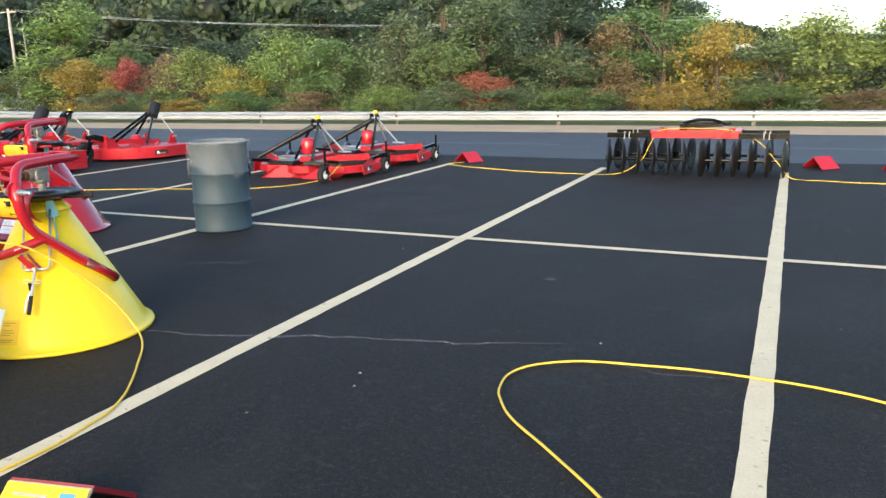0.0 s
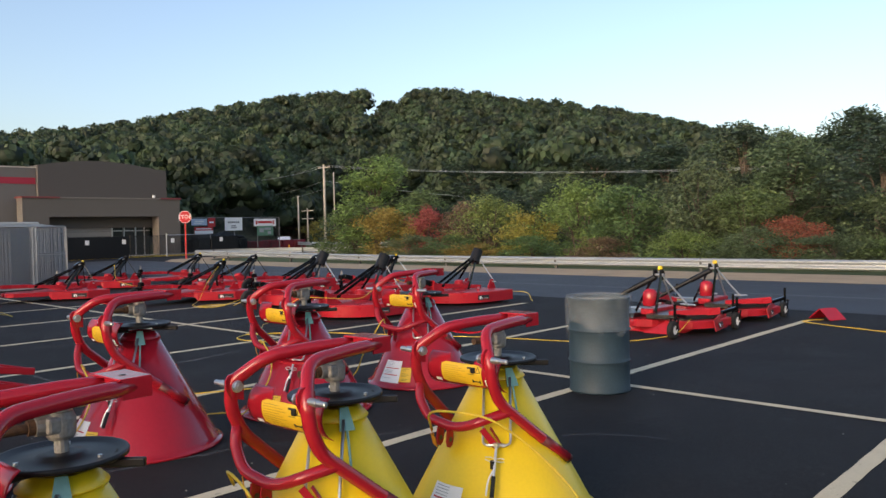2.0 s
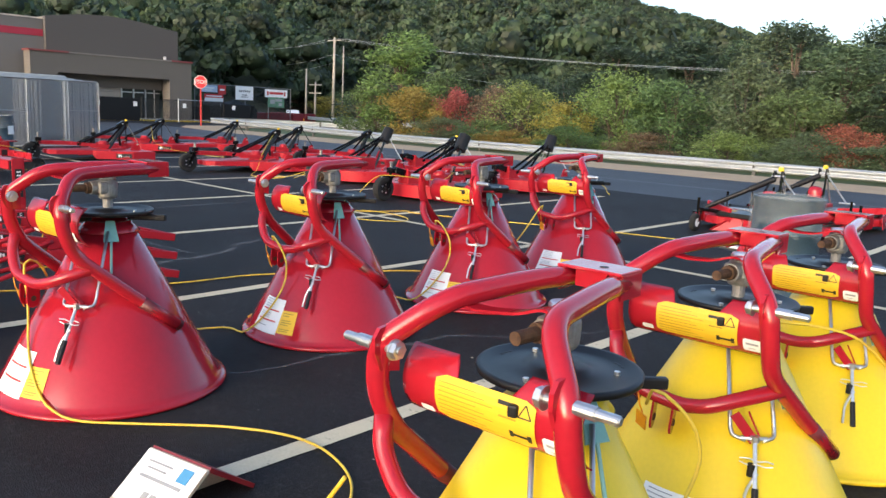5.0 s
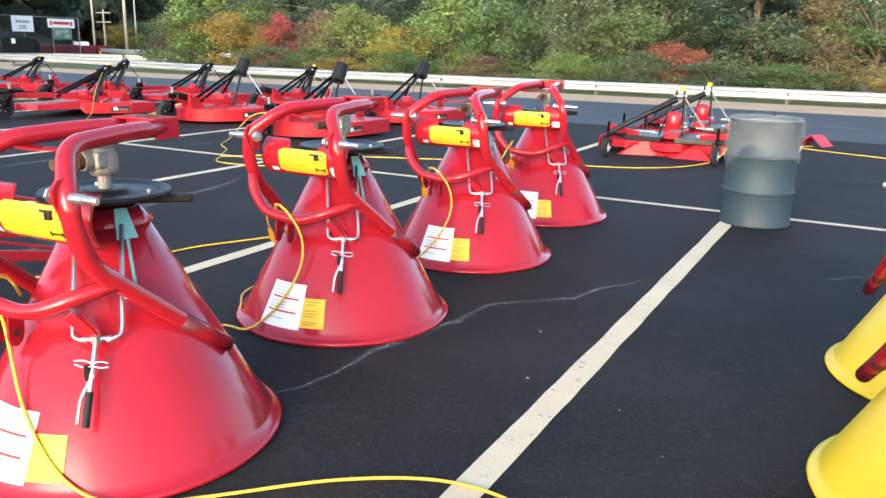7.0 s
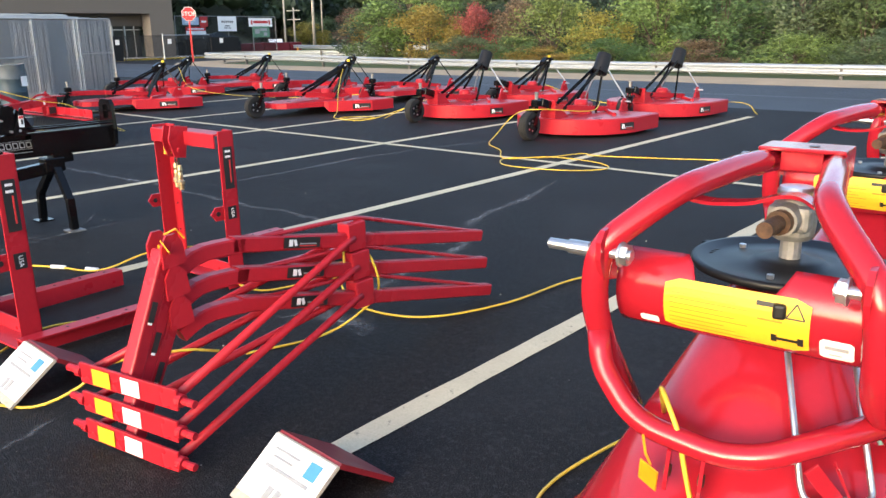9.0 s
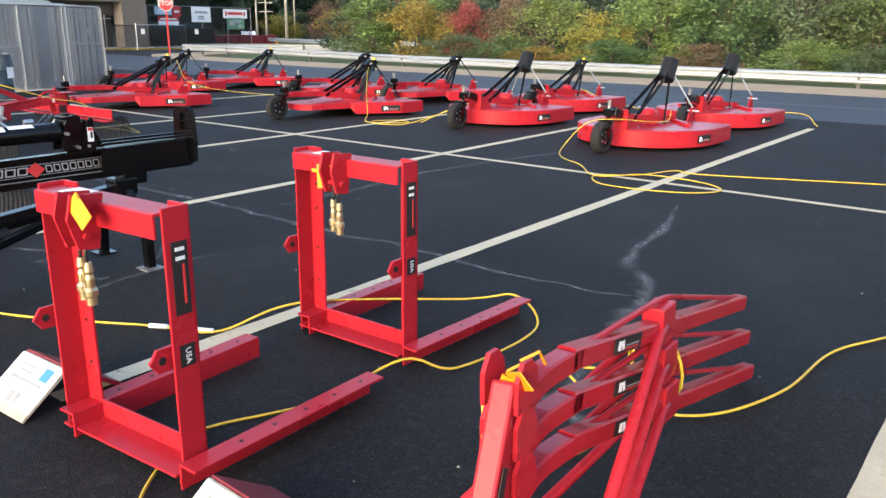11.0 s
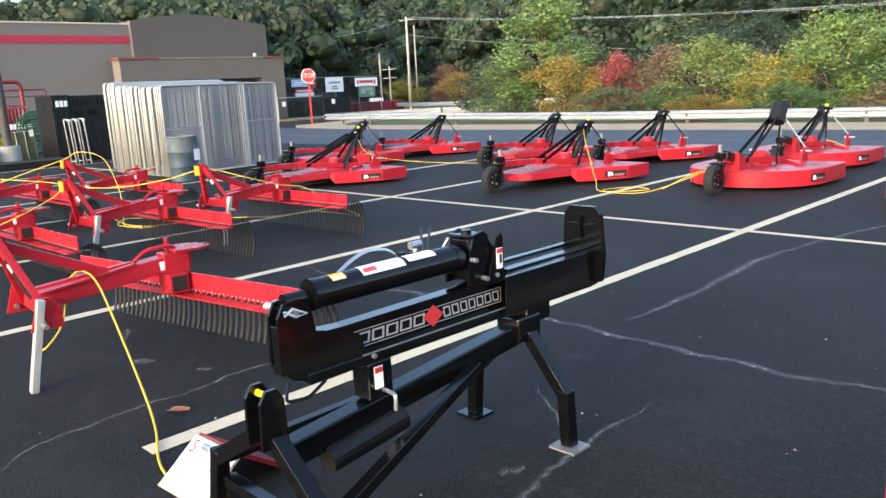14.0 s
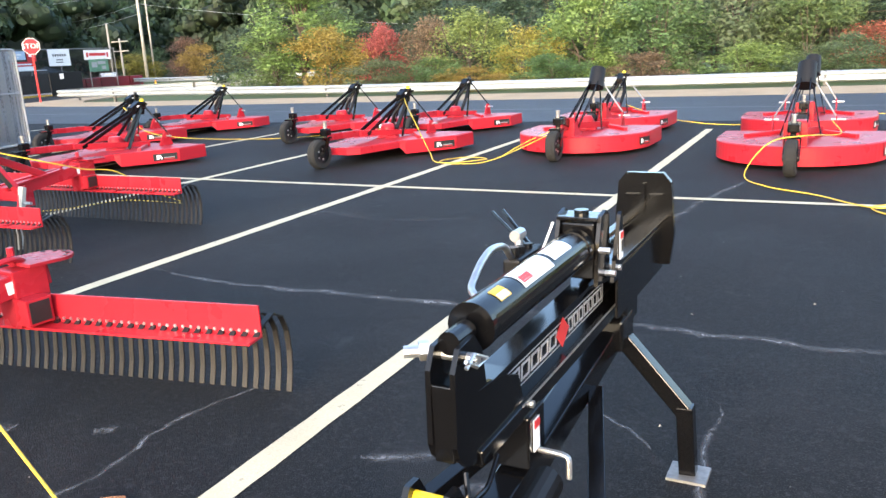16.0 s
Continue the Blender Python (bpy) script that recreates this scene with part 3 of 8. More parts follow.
for y0, y1 in ((17.3, 18.9), (22.6, 23.5), (23.6, 24.5), (24.6, 25.3), (25.35, 25.85)):
    pane = store_box("window", y0, y1, 0.2, 3.1, 0.2, 0.12, GLASS_DARK, "dark glazed shopfront window")
    store_box("window_frame", y0 - 0.05, y0 + 0.03, 0.1, 3.2, 0.24, 0.1, STEEL, "", pane)
    store_box("transom", y0, y1, 2.2, 2.27, 0.24, 0.1, STEEL, "", pane)
lamp = store_box("wall_light", 3.4, 3.9, 4.55, 4.85, 0.2, 0.0, BLOCK_BASE, "small dark wall-mounted light")
store_box("wall_lens", 3.45, 3.85, 4.5, 4.56, 0.18, 0.02, GLASS_DARK, "", lamp)
store_box("security_camera", 26.1, 26.3, 5.02, 5.27, 0.5, 0.2, WHITE, "small white dome camera")
kerb = store_box("pavement", 10, 32, 0, 0.17, 4.2, 0, CONCRETE, "concrete pavement at the entrance")
store_box("yellow_kerb", 10, 32, 0.0, 0.175, 4.35, 4.2, KERB_YELLOW, "yellow painted kerb face", kerb)


# ---- fences and banners ----
def wire_material(name, color, scale, thick):
    """Woven wire: diagonal strands with open gaps."""
    m = bpy.data.materials.new(name)
    m.use_nodes = True
    n, l = m.node_tree.nodes, m.node_tree.links
    b = n["Principled BSDF"]
    b.inputs["Base Color"].default_value = (*color, 1)
    b.inputs["Metallic"].default_value, b.inputs["Roughness"].default_value = 0.6, 0.45
    at, split = n.new("ShaderNodeTexCoord"), n.new("ShaderNodeSeparateXYZ")
    l.new(at.outputs["Object"], split.inputs[0])
    strands = []
    for op in ("ADD", "SUBTRACT"):
        s, k, fr, d, c = (n.new("ShaderNodeMath") for _ in range(5))
        s.operation, k.operation, fr.operation, d.operation, c.operation = op, "MULTIPLY", "FRACT", "SUBTRACT", "ABSOLUTE"
        l.new(split.outputs["Y"], s.inputs[0])
        l.new(split.outputs["Z"], s.inputs[1])
        l.new(s.outputs[0], k.inputs[0])
        k.inputs[1].default_value = scale
        l.new(k.outputs[0], fr.inputs[0])
        l.new(fr.outputs[0], d.inputs[0])
        d.inputs[1].default_value = 0.5
        l.new(d.outputs[0], c.inputs[0])
        strands.append(c)
    least, inside, mix, clear = n.new("ShaderNodeMath"), n.new("ShaderNodeMath"), n.new("ShaderNodeMixShader"), n.new("ShaderNodeBsdfTransparent")
    least.operation, inside.operation = "MINIMUM", "LESS_THAN"
    l.new(strands[0].outputs[0], least.inputs[0])
    l.new(strands[1].outputs[0], least.inputs[1])
    l.new(least.outputs[0], inside.inputs[0])
    inside.inputs[1].default_value = thick
    l.new(inside.outputs[0], mix.inputs[0])
    l.new(clear.outputs[0], mix.inputs[1])
    l.new(b.outputs[0], mix.inputs[2])
    l.new(mix.outputs[0], n["Material Output"].inputs["Surface"])
    return m


MESH_GALV = wire_material("galvanised_wire_mesh", (0.32, 0.35, 0.39), 10.0, 0.055)
MESH_DARK = wire_material("dark_wire_mesh", (0.05, 0.05, 0.05), 10.0, 0.07)

fence = thing("store_fence", "dark slatted fence with gates before the store entrance", "fence", Matrix.Translation((-53.7, -1.85, -0.05)) @ Matrix.Scale(0.8815, 4))
for y0, y1, h, mat in ((17.0, 21.6, 1.75, BLACK_PLASTIC), (21.7, 24.6, 1.75, MESH_DARK), (24.7, 28.6, 1.8, MESH_DARK), (28.7, 31.2, 1.6, BLACK_PLASTIC)):
    bm = bmesh.new()
    box(bm, (0, (y0 + y1) / 2, h / 2 + 0.05), (0.02, y1 - y0 - 0.05, h - 0.1))
    part("panel", bm, mat, fence)
    bm = bmesh.new()
    rod(bm, (0, y0, 0), (0, y0, h + 0.1), 0.04)
    rod(bm, (0, y0, h), (0, y1, h), 0.025)
    part("post", bm, GALV if y0 == 24.7 else BLACK_PLASTIC, fence)
for y in (18.4, 21.2, 25.2, 29.6):
    bm = bmesh.new()
    box(bm, (0.03, y, 1.35), (0.01, 0.3, 0.35))
    part("notice", bm, LABEL_WHITE, fence, "small white notice")

yard = thing("yard_fence", "chain-link yard fence hung with store banners", "fence", pose(-61.05, 28.9, -0.06, rz=2) @ Matrix.Diagonal((0.93, 0.93, 0.88, 1)))
bm = bmesh.new()
rod(bm, (0, -4, 3.38), (0, 6.2, 3.38), 0.03)
part("top_rail", bm, CAST, yard)
for k in range(5):
    bm = bmesh.new()
    rod(bm, (0, -4 + 2.55 * k, 0), (0, -4 + 2.55 * k, 3.42), 0.04)
    part("post", bm, CAST, yard)
bm = bmesh.new()
box(bm, (0, 1.1, 1.70), (0.01, 10.2, 3.3))
part("wire_mesh", bm, MESH_DARK, yard)


def banner(y, z, w, h, mat, strip, bars, bar_mat):
    bm = bmesh.new()
    box(bm, (0.06, y, z), (0.02, w, h))
    b = part("banner", bm, mat, yard, strip)
    for k, (u, v, bw, bh) in enumerate(bars):
        bm = bmesh.new()
        box(bm, (0.075, y + u * w, z + v * h), (0.006, bw * w, bh * h))
        part("printing", bm, bar_mat, b)
    return b


banner(-2.58, 2.97, 1.55, 0.63, material("pale_blue_banner", (0.42, 0.52, 0.64), 0.6), "pale blue printed banner", [(0, 0.1, 0.6, 0.2), (-0.1, -0.2, 0.5, 0.12)], LABEL_WHITE)
banner(-1.33, 2.93, 0.75, 0.83, LABEL_RED, "red banner with white script", [(0, 0, 0.6, 0.2)], LABEL_WHITE)
banner(-2.15, 2.17, 1.90, 0.66, LABEL_RED, "red banner with a white lower half", [(0, -0.25, 0.98, 0.46), (0, 0.22, 0.8, 0.16)], LABEL_WHITE)
banner(0.99, 2.74, 1.88, 1.28, LABEL_WHITE, "white banner with dark lettering", [(0.11 * k - 0.27, 0.14, 0.06, 0.15) for k in range(6)] + [(0, -0.14, 0.3, 0.06), (0, -0.28, 0.36, 0.05)], LABEL_BLACK)
banner(4.50, 2.87, 2.55, 0.77, LABEL_WHITE, "white banner with orange-red lettering", [(0, 0.04, 0.62, 0.30), (-0.38, 0, 0.07, 0.5), (0.38, 0, 0.07, 0.5)], LABEL_RED)
banner(4.50, 2.02, 1.87, 1.00, material("green_banner", (0.10, 0.22, 0.14), 0.6, vary=0.5, scale=3), "green printed picture banner", [(-0.22, 0.05, 0.28, 0.42), (0.15, 0.2, 0.4, 0.25), (0.25, -0.2, 0.2, 0.3)], LABEL_GREY)


def stacked_goods(name, label, category, x, y, size, mat, n):
    """A row of tall dark stock behind the fence."""
    top = thing(name, label, category, Matrix.Translation((x, y, -0.06)))
    random.seed(hash_of(name))
    for k in range(n):
        bm = bmesh.new()
        w = size[1] / n
        box(bm, (0, (k + 0.5 - n / 2) * w, size[2] / 2), (size[0], w * 0.92, size[2] * random.uniform(0.82, 1.0)), bevel=0.03)
        box(bm, (0, (k + 0.5 - n / 2) * w, 0.06), (size[0] * 0.9, w * 0.8, 0.12))
        part("unit", bm, mat, top)


def hash_of(text):
    return sum(ord(c) * (i + 1) for i, c in enumerate(text))




def canopy_tent(y, w):
    tent = thing("canopy_tent", "low black canopy shelter on thin legs", "canopy", pose(-62.6, y, -0.06, rz=2), group="canopy tents")
    bm = bmesh.new()
    ring = [bm.verts.new((a * 1.1, b * w / 2, z)) for z in (1.14, 1.34) for a, b in ((-1, -1), (1, -1), (1, 1), (-1, 1))]
    peak = bm.verts.new((0, 0, 1.84))
    for k in range(4):
        bm.faces.new((ring[k], ring[(k + 1) % 4], ring[4 + (k + 1) % 4], ring[4 + k]))
        bm.faces.new((ring[4 + k], ring[4 + (k + 1) % 4], peak))
    bmesh.ops.solidify(bm, geom=bm.faces[:], thickness=0.02)
    part("roof", bm, BLACK_PLASTIC, tent, "black fabric hip roof")
    for a in (-1, 1):
        for b in (-1, 1):
            bm = bmesh.new()
            rod(bm, (a * 1.02, b * (w / 2 - 0.08), 0), (a * 1.02, b * (w / 2 - 0.08), 1.32), 0.03, 8)
            part("leg", bm, BLACK_PLASTIC, tent)


canopy_tent(28.0, 1.55)
canopy_tent(29.85, 2.6)
stacked_goods("wheelbarrow_stack", "dark stacked wheelbarrows behind the yard fence", "stack", -64.4, 29.5, (1.0, 7, 1.15), BLACK_PLASTIC, 9)
stacked_goods("tractor_row", "red and dark garden machines behind the yard fence", "machine", -65.2, 36.5, (1.5, 7, 0.9), MAROON, 5)
stacked_goods("pallet_row", "dark shrink-wrapped pallets before the yard fence", "pallet", -59.6, 27.0, (1.1, 3.2, 1.3), BLACK_PLASTIC, 3)

# parked far vehicle
van = thing("parked_car", "small white car parked far behind the road", "car", pose(-70.5, 41.6, -0.06, rz=-35) @ Matrix.Scale(0.8, 4))
bm = bmesh.new()
plate(bm, [(-2.1, 0.3), (2.0, 0.3), (2.05, 0.75), (1.2, 0.95), (0.6, 1.4), (-1.3, 1.42), (-2.0, 0.95)], 1.6, frame_at(Vector((0, 0, 0)), (1, 0, 0), (0, 0, 1)))
part("body", bm, WHITE, van)
for u in (-1.3, 1.3):
    for v in (-0.8, 0.8):
        bm = bmesh.new()
        rod(bm, (u, v - 0.09, 0.3), (u, v + 0.09, 0.3), 0.3, 16)
        part("wheel", bm, RUBBER, van)
bm = bmesh.new()
box(bm, (-0.3, -0.81, 1.15), (1.5, 0.02, 0.35))
part("window", bm, GLASS_DARK, van)


# ---- trees, bushes, hill ----
def leaves(centers, spreads, count, size, rng):
    """Small four-cornered leaves scattered in clumps: points and faces."""
    pick = rng.integers(0, len(centers), count)
    way = rng.normal(size=(count, 3))
    way /= np.linalg.norm(way, axis=1)[:, None]
    far = rng.random(count) ** 0.45
    at = centers[pick] + way * (spreads[pick] * far[:, None])
    a = rng.normal(size=(count, 3))
    a[:, 2] *= 0.6
    a /= np.linalg.norm(a, axis=1)[:, None]
    b = np.cross(a, rng.normal(size=(count, 3)))
    b /= np.linalg.norm(b, axis=1)[:, None]
    s = (size * rng.uniform(0.6, 1.35, count))[:, None]
    pts = np.stack([at - a * s, at + b * s * 0.42 - a * s * 0.1, at + a * s, at - b * s * 0.42 - a * s * 0.1], 1).reshape(-1, 3)
    return pts, np.arange(count * 4).reshape(-1, 4)


def mesh_of(name, pts, faces, mat):
    me = bpy.data.meshes.new(name)
    me.vertices.add(len(pts))
    me.vertices.foreach_set("co", np.asarray(pts, np.float32).ravel())
    n = faces.shape[1]
    me.loops.add(faces.size)
    me.loops.foreach_set("vertex_index", faces.ravel().astype(np.int32))
    me.polygons.add(len(faces))
    me.polygons.foreach_set("loop_start", (np.arange(len(faces)) * n).astype(np.int32))
    me.update(calc_edges=True)
    me.materials.append(mat)
    return me


def tree(label, category, mat, h, r, base, clumps, count, size, seed, m, trunk_r=0.06, squash=0.8, stems=1):
    """A tree or bush: stems and limbs under a crown of clumped leaves."""
    rng = np.random.default_rng(seed)
    top = thing(category, label, category, m)
    centers = []
    for k in range(clumps):
        u = rng.random()
        z = base + (h - base) * (0.12 + 0.82 * u)
        reach = r * math.sqrt(max(0.05, 1 - (2 * (0.12 + 0.80 * u) - 0.85) ** 2)) * rng.uniform(0.25, 0.95)
        a = rng.random() * 2 * math.pi
        centers.append((reach * math.cos(a), reach * math.sin(a), z))
    centers.append((0, 0, h * 0.9))
    centers = np.array(centers)
    spreads = np.stack([np.full(len(centers), 1.0), np.full(len(centers), 1.0), np.full(len(centers), squash)], 1) * (rng.uniform(0.22, 0.42, len(centers)) * r)[:, None]
    bm = bmesh.new()
    for s in range(stems):
        lean = Vector((rng.normal() * 0.12 * r, rng.normal() * 0.12 * r, 0)) * (stems > 1)
        tube(bm, [lean * 0.4, lean + Vector((0.03 * h, 0.01 * h, h * 0.35)), lean * 2 + Vector((-0.01 * h, 0.02 * h, h * 0.62)), lean * 2.5 + Vector((0, 0, h * 0.86))], trunk_r, 7, True, trunk_r * 0.25)
    for c in centers[:: max(1, len(centers) // 12)]:
        z0 = min(c[2] * 0.75, h * 0.7)
        mid = Vector((c[0] * 0.45, c[1] * 0.45, (z0 + c[2]) / 2 + 0.05 * h))
        tube(bm, [(0, 0, z0 * 0.8), mid, Vector(c)], trunk_r * 0.45, 5, True, trunk_r * 0.12)
    part("trunk", bm, BARK, top)
    pts, faces = leaves(centers, spreads, count, size, rng)
    crown = new("crown", mesh_of("crown", pts, faces, mat))
    crown.parent = top
    return top


GREENS = {
    "green": foliage("green_leaves", (0.085, 0.150, 0.054), 0.45, 0.03),
    "bright": foliage("bright_green_leaves", (0.160, 0.228, 0.066), 0.4, 0.03),
    "olive": foliage("olive_leaves", (0.088, 0.130, 0.064), 0.45, 0.03),
    "yellow": foliage("yellowing_leaves", (0.270, 0.205, 0.050), 0.4, 0.03),
    "rust": foliage("rusty_leaves", (0.165, 0.112, 0.070), 0.45, 0.03),
    "red": foliage("red_leaves", (0.300, 0.085, 0.065), 0.4, 0.015),
    "dark": foliage("dark_leaves", (0.040, 0.069, 0.040), 0.5, 0.02),
}
NAMES = {
    "green": "leafy green roadside bush behind the guardrail", "bright": "bright yellow-green bush behind the guardrail",
    "olive": "dull olive bush behind the guardrail", "yellow": "bush with leaves turned autumn yellow", "rust": "rust-brown autumn bush behind the guardrail",
    "red": "sumac bush with bright red autumn leaves", "dark": "tall dark green tree behind the bushes",
}
KINDS = {}
rng_t = np.random.default_rng(5)


def plant(kind, x, y, h, r, turn=None, tall=False):
    """Sets a bush or tree of a kind; alike ones share meshes."""
    key = (kind, tall, int(rng_t.integers(0, 2)))
    m = Matrix.LocRotScale((x, y, -0.06), Euler((0, 0, turn if turn is not None else rng_t.uniform(0, 6.28))), (r / 2.0, r / 2.0, h / (6.0 if tall else 3.6)))
    if key in KINDS:
        ob = copy_thing(KINDS[key], Matrix())
        ob.matrix_basis = m
        return ob
    cat = "tree" if tall else "bush"
    if tall:
        ob = tree(NAMES[kind] if kind == "dark" else NAMES[kind].replace("bush", "tree"), cat, GREENS[kind], 6.0, 2.0, 0.5, 34, 7400, 0.084, 11 + len(KINDS), m, 0.09)
    else:
        ob = tree(NAMES[kind], cat, GREENS[kind], 3.6, 2.0, -0.3, 34, 7400, 0.072, 11 + len(KINDS), m, 0.04, stems=3)
    KINDS[key] = ob
    return ob


plant("bright", -35.2, 23.4, 6.0, 3.0, tall=True)
plant("green", -36.4, 23.0, 3.0, 2.2)
plant("yellow", -33.0, 22.4, 2.8, 2.2)
plant("red", -30.5, 23.0, 2.8, 1.35)
plant("rust", -28.4, 23.6, 2.9, 1.7)
plant("bright", -26.0, 22.6, 3.0, 2.2)
plant("yellow", -23.6, 22.2, 2.3, 1.7)
plant("bright", -21.4, 23.6, 3.6, 2.4)
plant("green", -18.6, 23.2, 3.3, 2.4)
plant("olive", -15.8, 24.0, 4.2, 2.4)
plant("green", -13.2, 23.0, 3.0, 2.0)
plant("olive", -12.6, 25.2, 4.8, 2.2, tall=True)
plant("red", -11.2, 21.8, 1.7, 1.4)
plant("dark", -9.0, 24.2, 4.6, 2.3, tall=True)
plant("olive", -8.2, 22.4, 2.6, 2.0)
plant("rust", -6.8, 23.6, 3.4, 1.8)
plant("green", -5.0, 24.6, 5.2, 2.2, tall=True)
plant("yellow", -2.8, 22.8, 3.2, 1.7)
plant("bright", 0.4, 23.4, 3.3, 2.4)
plant("olive", -0.8, 22.6, 2.6, 2.2)
plant("bright", 3.2, 23.6, 3.4, 2.6)
plant("yellow", 5.4, 22.8, 2.6, 2.2)
plant("olive", 7.6, 23.8, 3.0, 2.4)
for kind, x, y, h, r in (("yellow", -74, 57, 3.6, 3.0), ("rust", -79, 60, 4.4, 3.2), ("olive", -70, 59, 4.0, 3.4), ("yellow", -84, 57, 3.0, 3.0), ("olive", -88, 62, 3.8, 3.4), ("rust", -95, 61, 3.4, 3.2), ("olive", -100, 63, 4.2, 3.6), ("olive", -62, 60, 4.2, 3.4)):
    plant(kind, x, y, h, r)
for i, x in enumerate(np.arange(-40, 16, 2.7)):
    kind = ("dark", "green", "dark", "olive", "dark", "dark", "bright")[i % 7]
    h = (3.3 + 0.9 * math.sin(i * 1.7) + (2.2 if x > -18 else 0)) * (1.0 if x < -10 else 0.68 if x < -3 else 0.5)
    plant(kind, x + rng_t.uniform(-0.8, 0.8), 28.5 + rng_t.uniform(-2, 2.5), h, 2.9, tall=h > 5)
for i, x in enumerate(np.arange(-30, 14, 2.9)):
    plant(("olive", "green", "yellow", "green", "rust", "bright", "olive")[i % 7], x + rng_t.uniform(-0.6, 0.6), 20.8 + rng_t.uniform(-0.4, 0.7), rng_t.uniform(0.8, 1.5), 1.7)
for i, x in enumerate(np.arange(-44, -6, 4.2)):
    plant(("dark", "dark", "olive", "dark")[i % 4], 1.45 * (x + rng_t.uniform(-1.5, 1.5)) + 0.4, 63 + rng_t.uniform(-3, 8), 8.6 + rng_t.uniform(-1.6, 1.8), 5.8, tall=True)
for x, y, h, r in ((-21.5, 67, 11.2, 4.4), (-15.3, 70.5, 12.6, 5.6), (-11.5, 65.5, 10.4, 4.1), (-29.5, 62, 10.3, 3.0), (-33.2, 64.5, 9.2, 3.5), (-25.2, 59.5, 9.1, 3.2)):
    plant("dark" if r > 3.8 else "olive", x, y, h, r, tall=True)

RIDGE = [(-60, 2.2), (-20, 2.0), (-4, 2.1), (1, 2.6), (8, 4.0), (15, 5.0), (22.6, 6.25), (25.6, 7.15), (27.7, 7.7), (29.8, 8.15), (33.9, 8.9), (38, 9.5), (42, 10.15), (45.7, 10.25), (45.85, 9.4), (48.35, 9.45), (48.55, 10.3), (51.5, 10.0), (54.4, 9.8), (58.5, 9.1), (62.7, 8.37), (66.8, 7.5), (70.7, 7.1), (74.5, 6.62), (78.1, 6.15), (81.6, 5.86), (84.9, 5.3), (95, 5.0), (120, 4.0), (160, 3.0)]
EYE = Vector((-4, -7, 1.5))
FOOT, FAR = 78.0, 330.0


def foot_of(az):
    return FOOT + 46 * np.exp(-((np.degrees(az) - 49.5) / 6.5) ** 2)


def hill_height(az, r):
    el = np.interp(np.degrees(az), [a for a, _ in RIDGE], [e for _, e in RIDGE])
    full = 1.5 + FAR * np.tan(np.radians(el)) - 9.5
    foot = foot_of(az)
    u = np.clip((r - foot) / (FAR - foot), 0, 1.25)
    return np.where(u <= 1, full * u ** 1.15, full * (1 - 0.5 * (u - 1)))


az = np.radians(np.linspace(-60, 160, 111))
rr = np.linspace(FOOT, FAR * 1.25, 26)
A, R = np.meshgrid(az, rr, indexing="ij")
pts = np.stack([EYE.x - R * np.sin(A), EYE.y + R * np.cos(A), hill_height(A, R) - 0.1], -1).reshape(-1, 3)
ids = np.arange(len(az) * len(rr)).reshape(len(az), len(rr))
faces = np.stack([ids[:-1, :-1], ids[1:, :-1], ids[1:, 1:], ids[:-1, 1:]], -1).reshape(-1, 4)[:, ::-1]
tagged(new("hill", mesh_of("hill", pts, faces, material("forest_floor", (0.085, 0.080, 0.035), 0.95, vary=0.5, scale=0.4, bump=0.8, grain=4))), "long wooded hill rising behind the road", "hill", kind="structure")

rng_f = np.random.default_rng(9)
count = 2900
fa = np.radians(rng_f.uniform(-12, 112, count))
fr = np.sqrt(rng_f.uniform((FOOT + 4) ** 2, (FAR + 6) ** 2, count))
fr[420:900] = np.sqrt(rng_f.uniform((FOOT + 4) ** 2, 170.0 ** 2, 480))
fr[:420] = FAR + rng_f.uniform(-8, 4, 420)
fz = hill_height(fa, fr)
wide, tall = rng_f.uniform(3.4, 6.0, count), rng_f.uniform(8.0, 12.5, count)
limit = np.tan(np.radians(np.interp(np.degrees(fa), [u for u, _ in RIDGE], [e for _, e in RIDGE]) + 0.22))
deg = np.degrees(fa)
in_notch = (((deg > 45.6) & (deg < 46.3)) | ((deg > 47.9) & (deg < 48.6))) & (fr > 290)
open_ground = fr < foot_of(fa) + 4
keep = ~in_notch & ~open_ground & ((fz + tall * 1.0 - 1.5) / fr < limit)
fa, fr, fz, wide, tall = fa[keep], fr[keep], fz[keep], wide[keep], tall[keep]
base = np.stack([EYE.x - fr * np.sin(fa), EYE.y + fr * np.cos(fa), fz], -1)

# every crown is a cluster of uneven clumps, one on top and others round it
LUMPS = 6
turn = rng_f.uniform(0, 6.28, (len(fa), 1)) + np.arange(LUMPS) * 6.28 / (LUMPS - 1) + rng_f.normal(0, 0.35, (len(fa), LUMPS))
out = rng_f.uniform(0.38, 0.66, (len(fa), LUMPS)) * wide[:, None]
out[:, 0] *= 0.3
high = tall[:, None] * rng_f.uniform(0.46, 0.70, (len(fa), LUMPS))
high[:, 0] = tall * 0.80
edge = fr < foot_of(fa) + 22
high[edge, 1:] = tall[edge, None] * rng_f.uniform(0.10, 0.62, (int(edge.sum()), LUMPS - 1))
size = wide[:, None] * rng_f.uniform(0.42, 0.60, (len(fa), LUMPS))
centre = base[:, None, :] + np.stack([out * np.cos(turn), out * np.sin(turn), high], -1)
centre, size = centre.reshape(-1, 3), size.reshape(-1)
bm = bmesh.new()
bmesh.ops.create_icosphere(bm, subdivisions=1, radius=1)
ico_v = np.array([v.co[:] for v in bm.verts])
bm.verts.index_update()
ico_f = np.array([[v.index for v in f.verts] for f in bm.faces])
bm.free()
